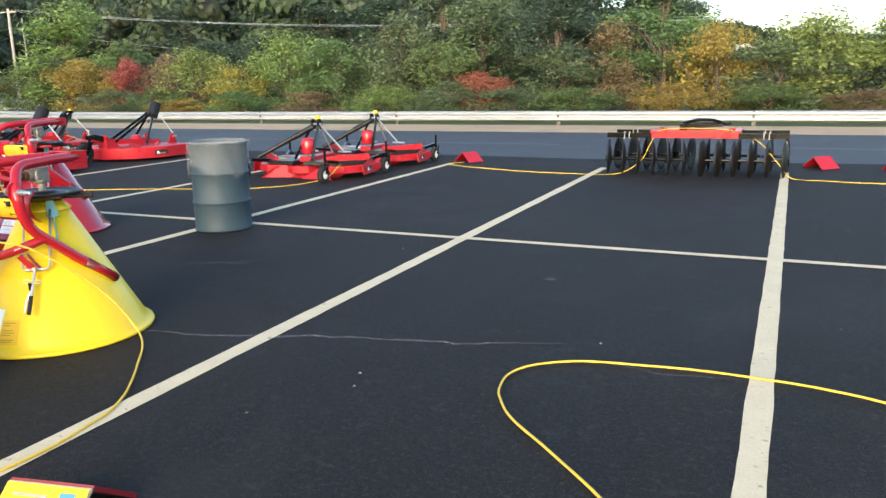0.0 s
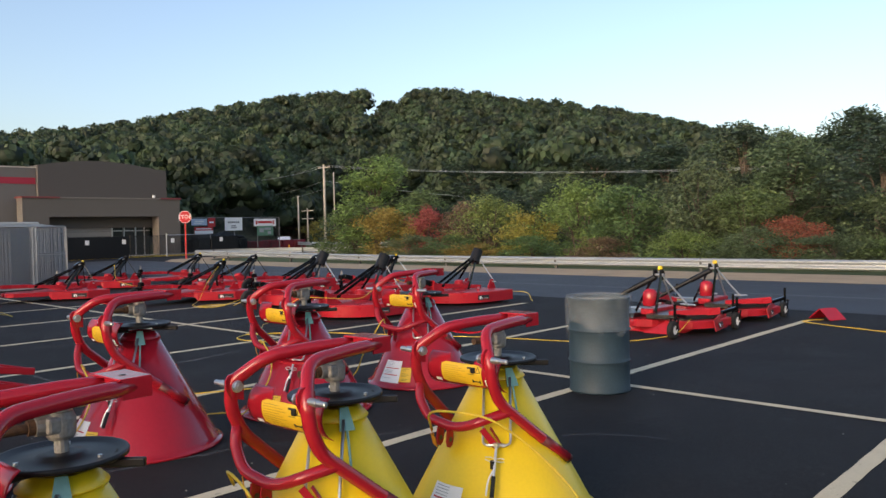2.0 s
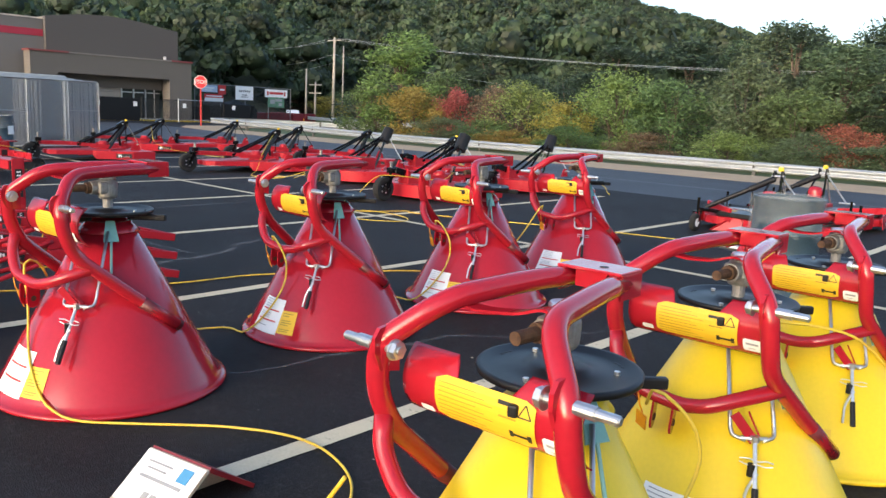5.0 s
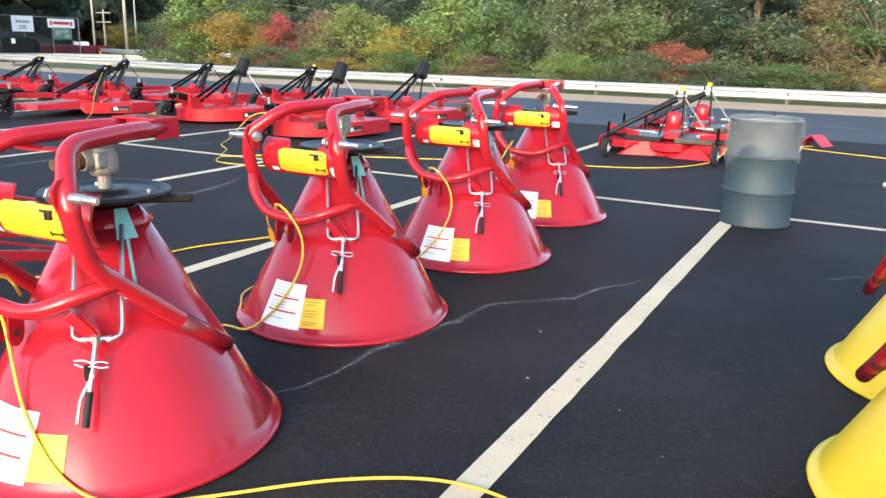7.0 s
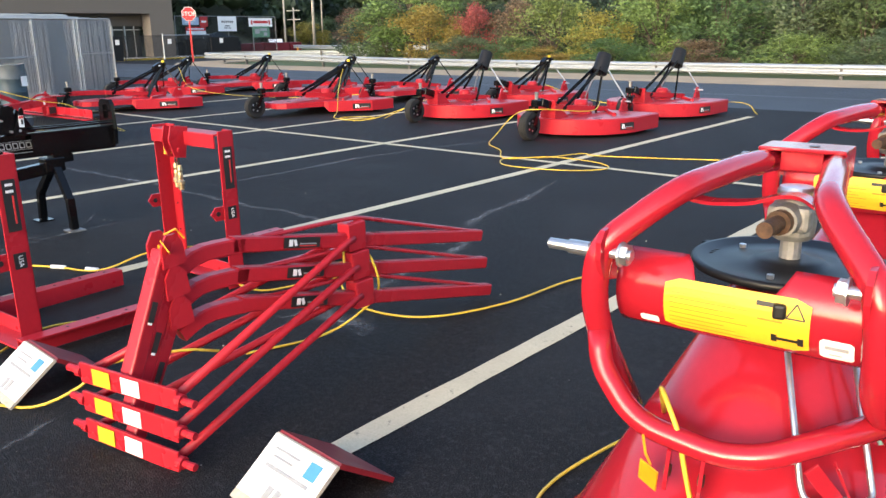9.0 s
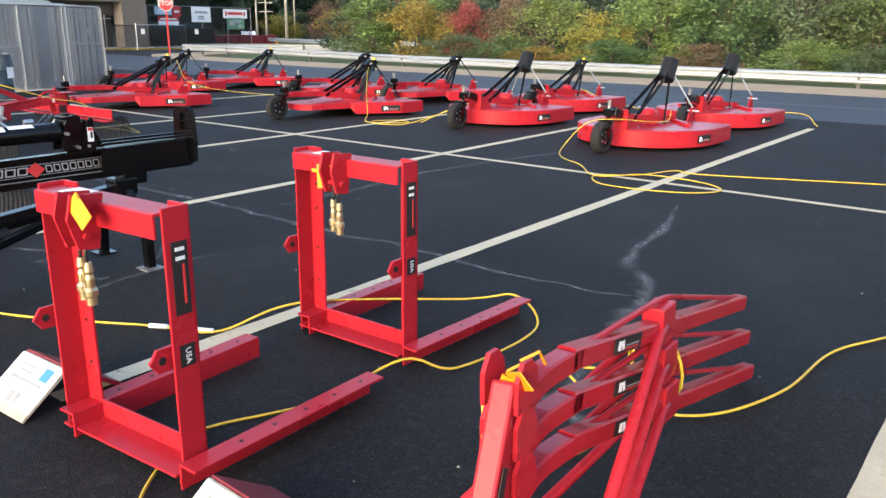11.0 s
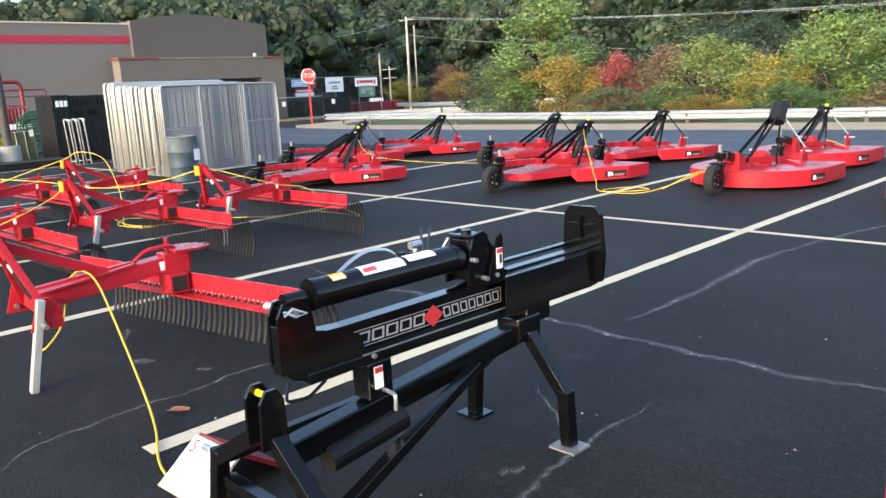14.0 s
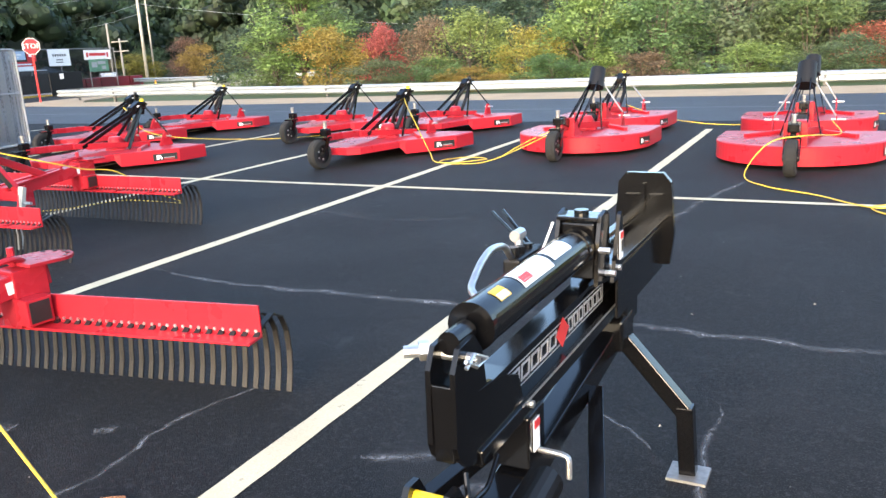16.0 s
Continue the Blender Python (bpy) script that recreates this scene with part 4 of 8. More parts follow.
shape = ico_v[None] * rng_f.uniform(0.62, 1.10, (len(centre), len(ico_v), 1)) * np.array([1, 1, 0.82])
pts = (centre[:, None, :] + shape * (size * 0.72)[:, None, None]).reshape(-1, 3)
faces = (ico_f[None] + (np.arange(len(centre)) * len(ico_v))[:, None, None]).reshape(-1, 3)
crowns = mesh_of("forest_crowns", pts, faces, FOREST_SHADED)
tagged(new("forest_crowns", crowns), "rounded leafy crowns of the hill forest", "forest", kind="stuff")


def leaf_skin(c, r, n, low, high_size):
    """Small leaves lying on the clumps' surface, tilted a little each its own way."""
    way = rng_f.normal(size=(len(c), n, 3))
    way /= np.linalg.norm(way, axis=2)[..., None]
    way[..., 2] = np.abs(way[..., 2]) * 1.1 - 0.35
    at = c[:, None, :] + way * (r[:, None, None] * rng_f.uniform(0.84, 1.10, (len(c), n, 1))) * np.array([1, 1, 0.84])
    a = rng_f.normal(size=at.shape)
    a -= 0.86 * (a * way).sum(2)[..., None] * way
    a /= np.linalg.norm(a, axis=2)[..., None]
    b = np.cross(a, way + 0.4 * rng_f.normal(size=at.shape))
    b /= np.linalg.norm(b, axis=2)[..., None]
    s = rng_f.uniform(low, high_size, at.shape[:2])[..., None]
    return np.stack([at - a * s, at + b * s * 0.7, at + a * s, at - b * s * 0.7], 2).reshape(-1, 3)


lump_r = np.repeat(fr, LUMPS)
near = lump_r < 170
pts = np.concatenate([leaf_skin(centre[~near], size[~near], 42, 0.30, 0.74), leaf_skin(centre[near], size[near], 105, 0.26, 0.60)])
forest = new("forest", mesh_of("forest", pts, np.arange(len(pts)).reshape(-1, 4), FOREST))
tagged(forest, "dense dark green mixed forest covering the hill", "forest", kind="stuff")


# ---- cone spreaders ----
def cone_point(u, z, base=0.560, top=0.108, h=0.855, lift=0.0):
    """A place on the hopper's outer face at angle u (radians) and height z, its outward way and its upward way."""
    r = base + (top - base) * z / h
    out = Vector((math.cos(u) * h, math.sin(u) * h, base - top)).normalized()
    up = Vector((-(base - top) * math.cos(u), -(base - top) * math.sin(u), h)).normalized()
    return Vector((r * math.cos(u), r * math.sin(u), z)) + out * lift, out, up


def cone_patch(bm, u0, u1, z0, z1, lift):
    """A label laid on the cone."""
    n = 6
    rows = [[bm.verts.new(cone_point(u0 + (u1 - u0) * i / n, z, lift=lift)[0]) for i in range(n + 1)] for z in (z0, z1)]
    for i in range(n):
        bm.faces.new((rows[0][i], rows[0][i + 1], rows[1][i + 1], rows[1][i]))


def spreader(hopper_mat, colour):
    top = thing("cone_spreader", f"upside-down spreader with {colour} cone hopper and red tube frame", "spreader", group="cone spreaders")
    bm = bmesh.new()
    lathe(bm, [(0.530, 0.012), (0.556, 0.0), (0.572, 0.004), (0.578, 0.014), (0.573, 0.024), (0.560, 0.027), (0.543, 0.034), (0.5293, 0.058), (0.108, 0.855), (0.092, 0.855), (0.515, 0.05), (0.530, 0.012)], 72)
    part("hopper", bm, hopper_mat, top, f"{colour} cone hopper resting on its rim", smooth=True)
    bm = bmesh.new()
    lathe(bm, [(0.109, 0.800), (0.150, 0.800), (0.152, 0.806), (0.121, 0.838), (0.109, 0.842)], 40)
    part("neck_ring", bm, hopper_mat, top, smooth=True)
    F = -0.040  # the frame sits a little off the hopper's middle
    for s in (-1, 1):
        bm = bmesh.new()
        path = rounded([(F + s * 0.070, 0.26, 1.108), (F + s * 0.105, 0.06, 1.112), (F + s * 0.150, -0.235, 1.098), (F + s * 0.278, -0.350, 0.975), (F + s * 0.290, -0.345, 0.850), (F + s * 0.287, -0.290, 0.730), (F + s * 0.352, -0.004, 0.486), (F + s * 0.392, 0.165, 0.352)], 0.085, 6)
        tube(bm, path, 0.031, 14)
        part("frame_tube", bm, RED, top, "bent red frame tube", smooth=True)
        # pressed flat where it was bent
        bm = bmesh.new()
        tube(bm, [(F + s * 0.352, -0.004, 0.486), (F + s * 0.374, 0.090, 0.412), (F + s * 0.396, 0.180, 0.340)], 0.0325, 14, True, 0.028)
        part("tube_foot", bm, DARK_END, top, "dark scorched tube end", smooth=True)
        bm = bmesh.new()
        rod(bm, (F + s * 0.20, -0.350, 0.965), (F + s * 0.40, -0.350, 0.965), 0.0125, 14)
        rod(bm, (F + s * 0.398, -0.350, 0.965), (F + s * 0.404, -0.350, 0.965), 0.0125, 14, 0.008)
        rod(bm, (F + s * 0.300, -0.350, 0.965), (F + s * 0.350, -0.350, 0.965), 0.0165, 14)
        pin = part("hitch_pin", bm, STEEL, top, "bright steel hitch pin", smooth=False)
        bm = bmesh.new()
        rod(bm, (F + s * 0.206, -0.350, 0.965), (F + s * 0.222, -0.350, 0.965), 0.024, 6)
        rod(bm, (F + s * 0.222, -0.350, 0.965), (F + s * 0.226, -0.350, 0.965), 0.028, 16)
        part("hex_nut", bm, STEEL, pin, "bright hexagon nut and washer")
        bm = bmesh.new()
        plate(bm, [(-0.040, -0.075), (0.030, -0.060), (0.052, -0.010), (0.052, 0.028), (0.034, 0.052), (0.0, 0.056), (-0.040, 0.030)], 0.012, frame_at(Vector((F + s * 0.262, -0.336, 0.965)), (0, -1, 0), (0, 0, 1)))
        part("pin_plate", bm, RED, top, "red welded pin ear")
    bm = bmesh.new()
    tube(bm, rounded([(F - 0.285, -0.318, 0.765), (F - 0.262, -0.345, 0.690), (F - 0.165, -0.372, 0.592), (F + 0.020, -0.365, 0.566), (F + 0.110, -0.350, 0.582), (F + 0.312, -0.225, 0.672)], 0.08, 6), 0.027, 14)
    part("front_hoop", bm, RED, top, "red tube hoop across the cone", smooth=True)
    bm = bmesh.new()
    # a pressed channel: lid, two cheeks and a back web
    box(bm, (F, 0.245, 1.142), (0.205, 0.125, 0.010), bevel=0.003)
    for s in (-1, 1):
        box(bm, (F + s * 0.098, 0.250, 1.104), (0.009, 0.115, 0.072), bevel=0.002)
    box(bm, (F, 0.303, 1.104), (0.196, 0.009, 0.072), bevel=0.002)
    box(bm, (F, 0.205, 1.112), (0.10, 0.012, 0.050), bevel=0.002)
    head = part("top_plate", bm, RED, top, "red pressed top channel")
    bm = bmesh.new()
    rod(bm, (F + 0.02, 0.235, 1.1465), (F + 0.02, 0.235, 1.1485), 0.013, 14)
    part("bolt_hole", bm, LABEL_BLACK, head)
    bm = bmesh.new()
    pts = rounded([(F - 0.150, -0.200, 1.080), (F - 0.110, -0.150, 1.060), (F - 0.030, -0.085, 1.056), (F + 0.030, -0.065, 1.078), (F + 0.075, -0.090, 1.082), (F + 0.150, -0.200, 1.072)], 0.05, 3)
    rows = [[bm.verts.new(p + Vector((0, dy, dz))) for dy, dz in ((-0.026, -0.004), (0.026, -0.004), (0.026, 0.004), (-0.026, 0.004))] for p in pts]
    for a, b in zip(rows, rows[1:]):
        for j in range(4):
            bm.faces.new((a[j], a[(j + 1) % 4], b[(j + 1) % 4], b[j]))
    bm.faces.new(rows[0][::-1])
    bm.faces.new(rows[-1])
    part("cross_strap", bm, RED, top, "bent red flat strap over the gearbox")
    # clevis under the hoop: two rounded ears with rusty holes
    for u in (-0.085, -0.010):
        bm = bmesh.new()
        plate(bm, [(-0.034, 0.045), (0.034, 0.045), (0.036, -0.030), (0.024, -0.058), (0.0, -0.068), (-0.024, -0.058), (-0.036, -0.030)], 0.008, frame_at(Vector((F + u, -0.360, 0.512)), (0.25, -1, 0), (0, 0.25, 1)))
        ear = part("clevis_ear", bm, RED, top, "red clevis ear with a rusty hole")
        bm = bmesh.new()
        o = Vector((F + u, -0.362, 0.492))
        rod(bm, o - Vector((0.006, 0, 0)), o + Vector((0.006, 0.0015, 0)), 0.014, 12)
        part("pin_hole", bm, RUST, ear)
    # curved guard between the tubes, with a notch for the drive shaft
    GY, GZ, GR = -0.160, 0.862, 0.108

    def on_guard(x, a, lift=0.0):
        return (F + x, GY - (GR + lift) * math.cos(a), GZ + (GR + lift) * math.sin(a))

    bm = bmesh.new()
    rows, n = [], 36
    for i in range(n + 1):
        x = -0.270 + 0.54 * i / n
        e = abs(x + 0.005)
        notch = 0.98 if e > 0.105 else 0.98 - 0.68 * min(1.0, (0.105 - e) / 0.018) * (1 if e > 0.087 else math.sqrt(max(0, 1 - (e / 0.13) ** 2)) * 1.12)
        rows.append([bm.verts.new(on_guard(x, -1.15 + (notch + 1.15) * j / 12)) for j in range(13)])
    for a, b in zip(rows, rows[1:]):
        for j in range(12):
            bm.faces.new((a[j], b[j], b[j + 1], a[j + 1]))
    bmesh.ops.recalc_face_normals(bm, faces=bm.faces[:])
    bmesh.ops.solidify(bm, geom=bm.faces[:], thickness=0.004)
    for f in bm.faces:
        f.smooth = f.calc_area() > 0.0002
    guard = part("guard", bm, RED, top, "curved red shaft guard", smooth=False)

    def guard_patch(name, x0, x1, a0, a1, mat, lift, label="", round_by=0.0):
        bm = bmesh.new()
        rows = []
        for i in range(11):
            x = x0 + (x1 - x0) * i / 10
            d = min(x - x0, x1 - x)
            cut = 0.0 if not round_by or d > round_by else (round_by - math.sqrt(max(0, round_by ** 2 - (round_by - d) ** 2))) / GR
            rows.append([bm.verts.new(on_guard(x, a, lift)) for a in (a0 + cut + (a1 - a0 - 2 * cut) * j / 7 for j in range(8))])
        for a, b in zip(rows, rows[1:]):
            for j in range(7):
                bm.faces.new((a[j], b[j], b[j + 1], a[j + 1]))
        return part(name, bm, mat, guard, label)

    guard_patch("warning_label", -0.153, 0.152, -0.72, 0.40, LABEL_YELLOW, 0.0050, "yellow warning label with rounded corners", 0.012)
    for k in range(9):
        guard_patch("printing", -0.140, 0.030 - 0.025 * (k % 3), -0.62 + 0.105 * k, -0.602 + 0.105 * k, material_grey_yellow, 0.0062)
    guard_patch("printing", 0.045, 0.090, 0.17, 0.26, LABEL_BLACK, 0.0062)
    guard_patch("printing", 0.050, 0.100, -0.10, -0.06, material_grey_yellow, 0.0062)
    # a triangle sign and a wrench mark
    bm = bmesh.new()
    for (x0, a0), (x1, a1) in zip(((0.106, 0.02), (0.142, 0.02), (0.124, 0.30)), ((0.142, 0.02), (0.124, 0.30), (0.106, 0.02))):
        beam(bm, on_guard(x0, a0, 0.0062), on_guard(x1, a1, 0.0062), 0.003, 0.0012, up=(0, -1, 0.2))
    part("printing", bm, LABEL_BLACK, guard)
    guard_patch("printing", 0.080, 0.140, -0.475, -0.405, LABEL_BLACK, 0.0062)
    guard_patch("printing", 0.078, 0.090, -0.53, -0.35, LABEL_BLACK, 0.0064)
    guard_patch("printing", 0.130, 0.142, -0.53, -0.35, LABEL_BLACK, 0.0064)
    maker = guard_patch("label", 0.172, 0.236, -0.72, -0.25, LABEL_WHITE, 0.0050, "white maker's label", 0.006)
    guard_patch("printing", 0.182, 0.226, -0.46, -0.38, LABEL_GREY, 0.0062)
    guard_patch("printing", 0.190, 0.214, -0.60, -0.57, LABEL_GREY, 0.0062)
    guard_patch("label", -0.212, -0.168, -0.72, -0.52, LABEL_WHITE, 0.0050, "small white label", 0.004)
    # spinner, gearbox and drive shaft
    bm = bmesh.new()
    lathe(bm, [(0.0, 0.918), (0.045, 0.918), (0.075, 0.916), (0.088, 0.906), (0.186, 0.904), (0.206, 0.914), (0.216, 0.914), (0.220, 0.909), (0.218, 0.896), (0.206, 0.892), (0.0, 0.890)], 56)
    spinner = part("spinner_disc", bm, BLACK_PLASTIC, top, "black spinner disc with a raised lip", smooth=True)
    for turn in (0.72, 2.6, 4.9):
        bm = bmesh.new()
        way = Vector((math.cos(turn), math.sin(turn), 0))
        beam(bm, way * 0.10 + Vector((0, 0, 0.876)), way * 0.290 + Vector((0, 0, 0.876)), 0.026, 0.032, bevel=0.006)
        part("paddle", bm, BLACK_PLASTIC, spinner, "black moulded paddle")
    for k in range(3):
        bm = bmesh.new()
        u = 2.1 * k + 0.5
        rod(bm, (0.150 * math.cos(u), 0.150 * math.sin(u), 0.900), (0.150 * math.cos(u), 0.150 * math.sin(u), 0.914), 0.0085, 6)
        part("bolt", bm, STEEL, spinner, "bright hexagon bolt")
    for u in (0.9, 1.0, 1.1, 3.0, 3.1, 3.2, 5.1, 5.2, 5.3):
        bm = bmesh.new()
        rod(bm, (0.178 * math.cos(u), 0.178 * math.sin(u), 0.9035), (0.178 * math.cos(u), 0.178 * math.sin(u), 0.9055), 0.0055, 8)
        part("hole", bm, LABEL_BLACK, spinner)
    bm = bmesh.new()
    rod(bm, (0, 0, 0.90), (0, 0, 0.99), 0.024, 12)
    lathe(bm, [(0.0, 0.965), (0.040, 0.965), (0.048, 0.978), (0.050, 1.000), (0.050, 1.038), (0.040, 1.060), (0.034, 1.064)], 24)
    rod(bm, (0, 0, 1.020), (-0.006, -0.085, 1.020), 0.040, 16, 0.034)
    box(bm, (0, -0.035, 1.020), (0.094, 0.05, 0.060), bevel=0.012)
    gear = part("gearbox", bm, CAST, top, "grey cast gearbox", smooth=False)
    bm = bmesh.new()
    lathe(bm, [(0.034, 1.062), (0.040, 1.064), (0.040, 1.080), (0.036, 1.087), (0.0, 1.089)], 24)
    part("bearing_cap", bm, STEEL, gear, "bright round bearing cap", smooth=False)
    bm = bmesh.new()
    rod(bm, (-0.006, -0.085, 1.020), (-0.014, -0.190, 1.020), 0.0185, 12)
    rod(bm, (-0.006, -0.085, 1.020), (-0.008, -0.108, 1.020), 0.028, 14)
    part("drive_shaft", bm, RUST, top, "brown greased splined shaft stub")
    FRONT = -math.pi / 2 + 0.66
    # flow control rods on the front
    for s in (-1, 1):
        bm = bmesh.new()
        p = [cone_point(FRONT + s * w, z, lift=l)[0] for w, z, l in ((0.42, 0.80, 0.045), (0.235, 0.50, 0.030), (0.215, 0.475, 0.034), (0.085, 0.462, 0.040))]
        tube(bm, rounded(p, 0.02, 3), 0.0072, 8)
        part("control_rod", bm, STEEL, top, "bent steel flow control rod", smooth=True)
    bm = bmesh.new()
    beam(bm, (0.155, -0.325, 0.575), cone_point(FRONT, 0.462, lift=0.034)[0], 0.034, 0.006, up=(0.6, -1, 0.2), bevel=0.001)
    beam(bm, (0.195, -0.300, 0.585), cone_point(FRONT + 0.07, 0.475, lift=0.030)[0], 0.020, 0.006, up=(1, 0.6, 0), bevel=0.001)
    part("centre_strap", bm, RED, top, "red flat strap below the hoop")
    bm = bmesh.new()
    a, b = cone_point(FRONT, 0.468, lift=0.046)[0], cone_point(FRONT - 0.03, 0.320, lift=0.060)[0]
    rod(bm, a, b, 0.0075, 10)
    for w in (-0.13, 0.13):
        rod(bm, a, cone_point(FRONT + w, 0.470, lift=0.038)[0], 0.008, 10)
    rod(bm, a - Vector((0, 0, 0.012)), a + Vector((0, 0, 0.012)), 0.016, 6)
    tube(bm, rounded([cone_point(FRONT - 0.005, 0.365, lift=0.058)[0], cone_point(FRONT - 0.06, 0.335, lift=0.052)[0], cone_point(FRONT - 0.10, 0.300, lift=0.045)[0], cone_point(FRONT - 0.115, 0.235, lift=0.040)[0]], 0.02, 3), 0.0055, 8)
    lever = part("lever", bm, STEEL, top, "steel control lever")
    bm = bmesh.new()
    c = cone_point(FRONT - 0.02, 0.395, lift=0.070)[0]
    for dz in (0.006, -0.006):
        tube(bm, rounded([c + Vector((-0.050, -0.02, dz + 0.004)), c + Vector((-0.020, -0.008, dz * 2.2)), c + Vector((0.005, 0, dz * 0.6)), c + Vector((0.028, 0.012, dz * 2.0)), c + Vector((0.050, 0.022, dz))], 0.012, 3), 0.0024, 6)
    part("split_pin", bm, STEEL, lever, "bright split pin")
    bm = bmesh.new()
    rod(bm, b, cone_point(FRONT - 0.045, 0.222, lift=0.066)[0], 0.0115, 12)
    part("grip", bm, BLACK_PLASTIC, lever, "black plastic grip")
    bm = bmesh.new()
    c = cone_point(FRONT - 0.05, 0.375, lift=0.050)[0]
    rod(bm, c + Vector((0, 0, 0.022)), c - Vector((0, 0, 0.022)), 0.013, 10)
    part("knob", bm, BLACK_PLASTIC, lever, "black plastic knob")
    bm = bmesh.new()
    p, out, up = cone_point(-0.42, 0.80, lift=0.03)
    plate(bm, [(-0.020, 0.060), (0.020, 0.060), (0.036, -0.048), (-0.036, -0.048)], 0.006, frame_at(p, up.cross(out), up))
    rod(bm, cone_point(-0.42, 0.76, lift=0.03)[0], cone_point(-0.46, 0.56, lift=0.02)[0], 0.006, 8)
    part("shutter_plate", bm, MINT, top, "pale green shutter plate")
    # printed labels on the cone and a hanging tag
    bm = bmesh.new()
    cone_patch(bm, FRONT - 0.91, FRONT - 0.44, 0.062, 0.262, 0.003)
    sheet = part("instruction_label", bm, LABEL_WHITE, top, "white printed instruction label")
    for z, mat in ((0.250, LABEL_GREY), (0.236, LABEL_GREY), (0.222, LABEL_GREY), (0.208, LABEL_GREY), (0.190, LABEL_RED), (0.172, LABEL_GREY), (0.160, LABEL_GREY), (0.148, LABEL_GREY), (0.130, LABEL_RED), (0.100, LABEL_GREY)):
        bm = bmesh.new()
        cone_patch(bm, FRONT - 0.86, FRONT - (0.64 if mat is LABEL_GREY else 0.50), z - 0.002, z + (0.0015 if mat is LABEL_GREY else 0.006), 0.005)
        part("printing", bm, mat, sheet)
    bm = bmesh.new()
    cone_patch(bm, FRONT - 0.44, FRONT - 0.20, 0.075, 0.205, 0.003)
    warning = part("yellow_label", bm, LABEL_YELLOW, top, "small yellow warning label")
    for z, wd in ((0.190, 0.16), (0.176, 0.10), (0.150, 0.14), (0.138, 0.16), (0.126, 0.12), (0.100, 0.15), (0.090, 0.13)):
        bm = bmesh.new()
        cone_patch(bm, FRONT - 0.41, FRONT - 0.41 + wd, z - 0.002, z + 0.002, 0.005)
        part("printing", bm, material_grey_yellow, warning)
    bm = bmesh.new()
    box(bm, (-0.165, -0.372, 0.470), (0.050, 0.004, 0.072), Euler((0.35, 0.30, -0.25)).to_matrix())
    tube(bm, [(-0.160, -0.375, 0.500), (-0.165, -0.395, 0.535), (-0.172, -0.398, 0.580)], 0.003, 6)
    part("hang_tag", bm, TAG, top, "orange-yellow hang tag")
    return top


material_grey_yellow = material("faded_print", (0.30, 0.20, 0.02), 0.5)
red_one = spreader(RED, "glossy red")
red_one.matrix_basis = pose(-6.735, -5.575, 0, rz=4)
for x, y, turn in ((-6.850, -4.040, -1), (-6.840, -2.545, 0), (-6.932, -1.000, 5)):
    copy_thing(red_one, pose(x, y, 0, rz=turn))
yellow_one = spreader(YELLOW, "yellow")
small = Matrix.Diagonal((0.95, 0.95, 0.94, 1))
yellow_one.matrix_basis = pose(-3.935, -3.380, 0, rz=-1) @ small
for x, y, turn in ((-3.915, -4.530, 1.5), (-3.875, -5.700, 2.5)):
    copy_thing(yellow_one, pose(x, y, 0, rz=turn))


# ---- rotary cutters ----
def tail_wheel(top, at, r, w):
    bm = bmesh.new()
    x, y, z = at
    tube_pts = [(r * 0.62, -w / 2), (r * 0.92, -w / 2), (r, -w * 0.3), (r, w * 0.3), (r * 0.92, w / 2), (r * 0.62, w / 2)]
    rings = lathe(bm, tube_pts, 28)
    bmesh.ops.rotate(bm, cent=(0, 0, 0), matrix=Matrix.Rotation(math.pi / 2, 3, "Y"), verts=bm.verts[:])
    bmesh.ops.translate(bm, vec=at, verts=bm.verts[:])
    wheel = part("tail_wheel", bm, RUBBER, top, "black rubber tail wheel", smooth=False)
    bm = bmesh.new()
    rod(bm, (x - w * 0.35, y, z), (x + w * 0.35, y, z), r * 0.63, 24)
    rod(bm, (x - w * 0.7, y, z), (x + w * 0.7, y, z), r * 0.16, 10)
    rim = part("rim", bm, BLACK_PLASTIC, wheel)
    for k in range(5):
        bm = bmesh.new()
        a = k * 2 * math.pi / 5
        rod(bm, (x - w * 0.38, y + r * 0.36 * math.cos(a), z + r * 0.36 * math.sin(a)), (x + w * 0.38, y + r * 0.36 * math.cos(a), z + r * 0.36 * math.sin(a)), r * 0.08, 8)
        part("lug_hole", bm, STEEL, wheel)
    return wheel


def badge(parent, origin, x, y, w, h):
    """A black maker's label with pale bars for its lettering."""
    bm = bmesh.new()
    sticker(bm, origin, x, y, w, h)
    lab = part("maker_label", bm, LABEL_BLACK, parent, "black maker's label with pale lettering")
    bm = bmesh.new()
    o, xd, yd = Vector(origin), Vector(x).normalized(), Vector(y).normalized()
    sticker(bm, o - xd * w * 0.31, x, y, w * 0.10, h * 0.62, 0.0045)
    sticker(bm, o - xd * w * 0.19, Vector(x) + 0.4 * yd, y, w * 0.07, h * 0.62, 0.0045)
    part("printing", bm, LABEL_WHITE, lab)
    bm = bmesh.new()
    sticker(bm, o + xd * w * 0.16 - yd * h * 0.1, x, y, w * 0.46, h * 0.10, 0.0045)
    part("printing", bm, LABEL_GREY, lab)
    bm = bmesh.new()
    sticker(bm, o + xd * w * 0.16 - yd * h * 0.3, x, y, w * 0.46, h * 0.12, 0.0045)
    part("printing", bm, LABEL_RED, lab)


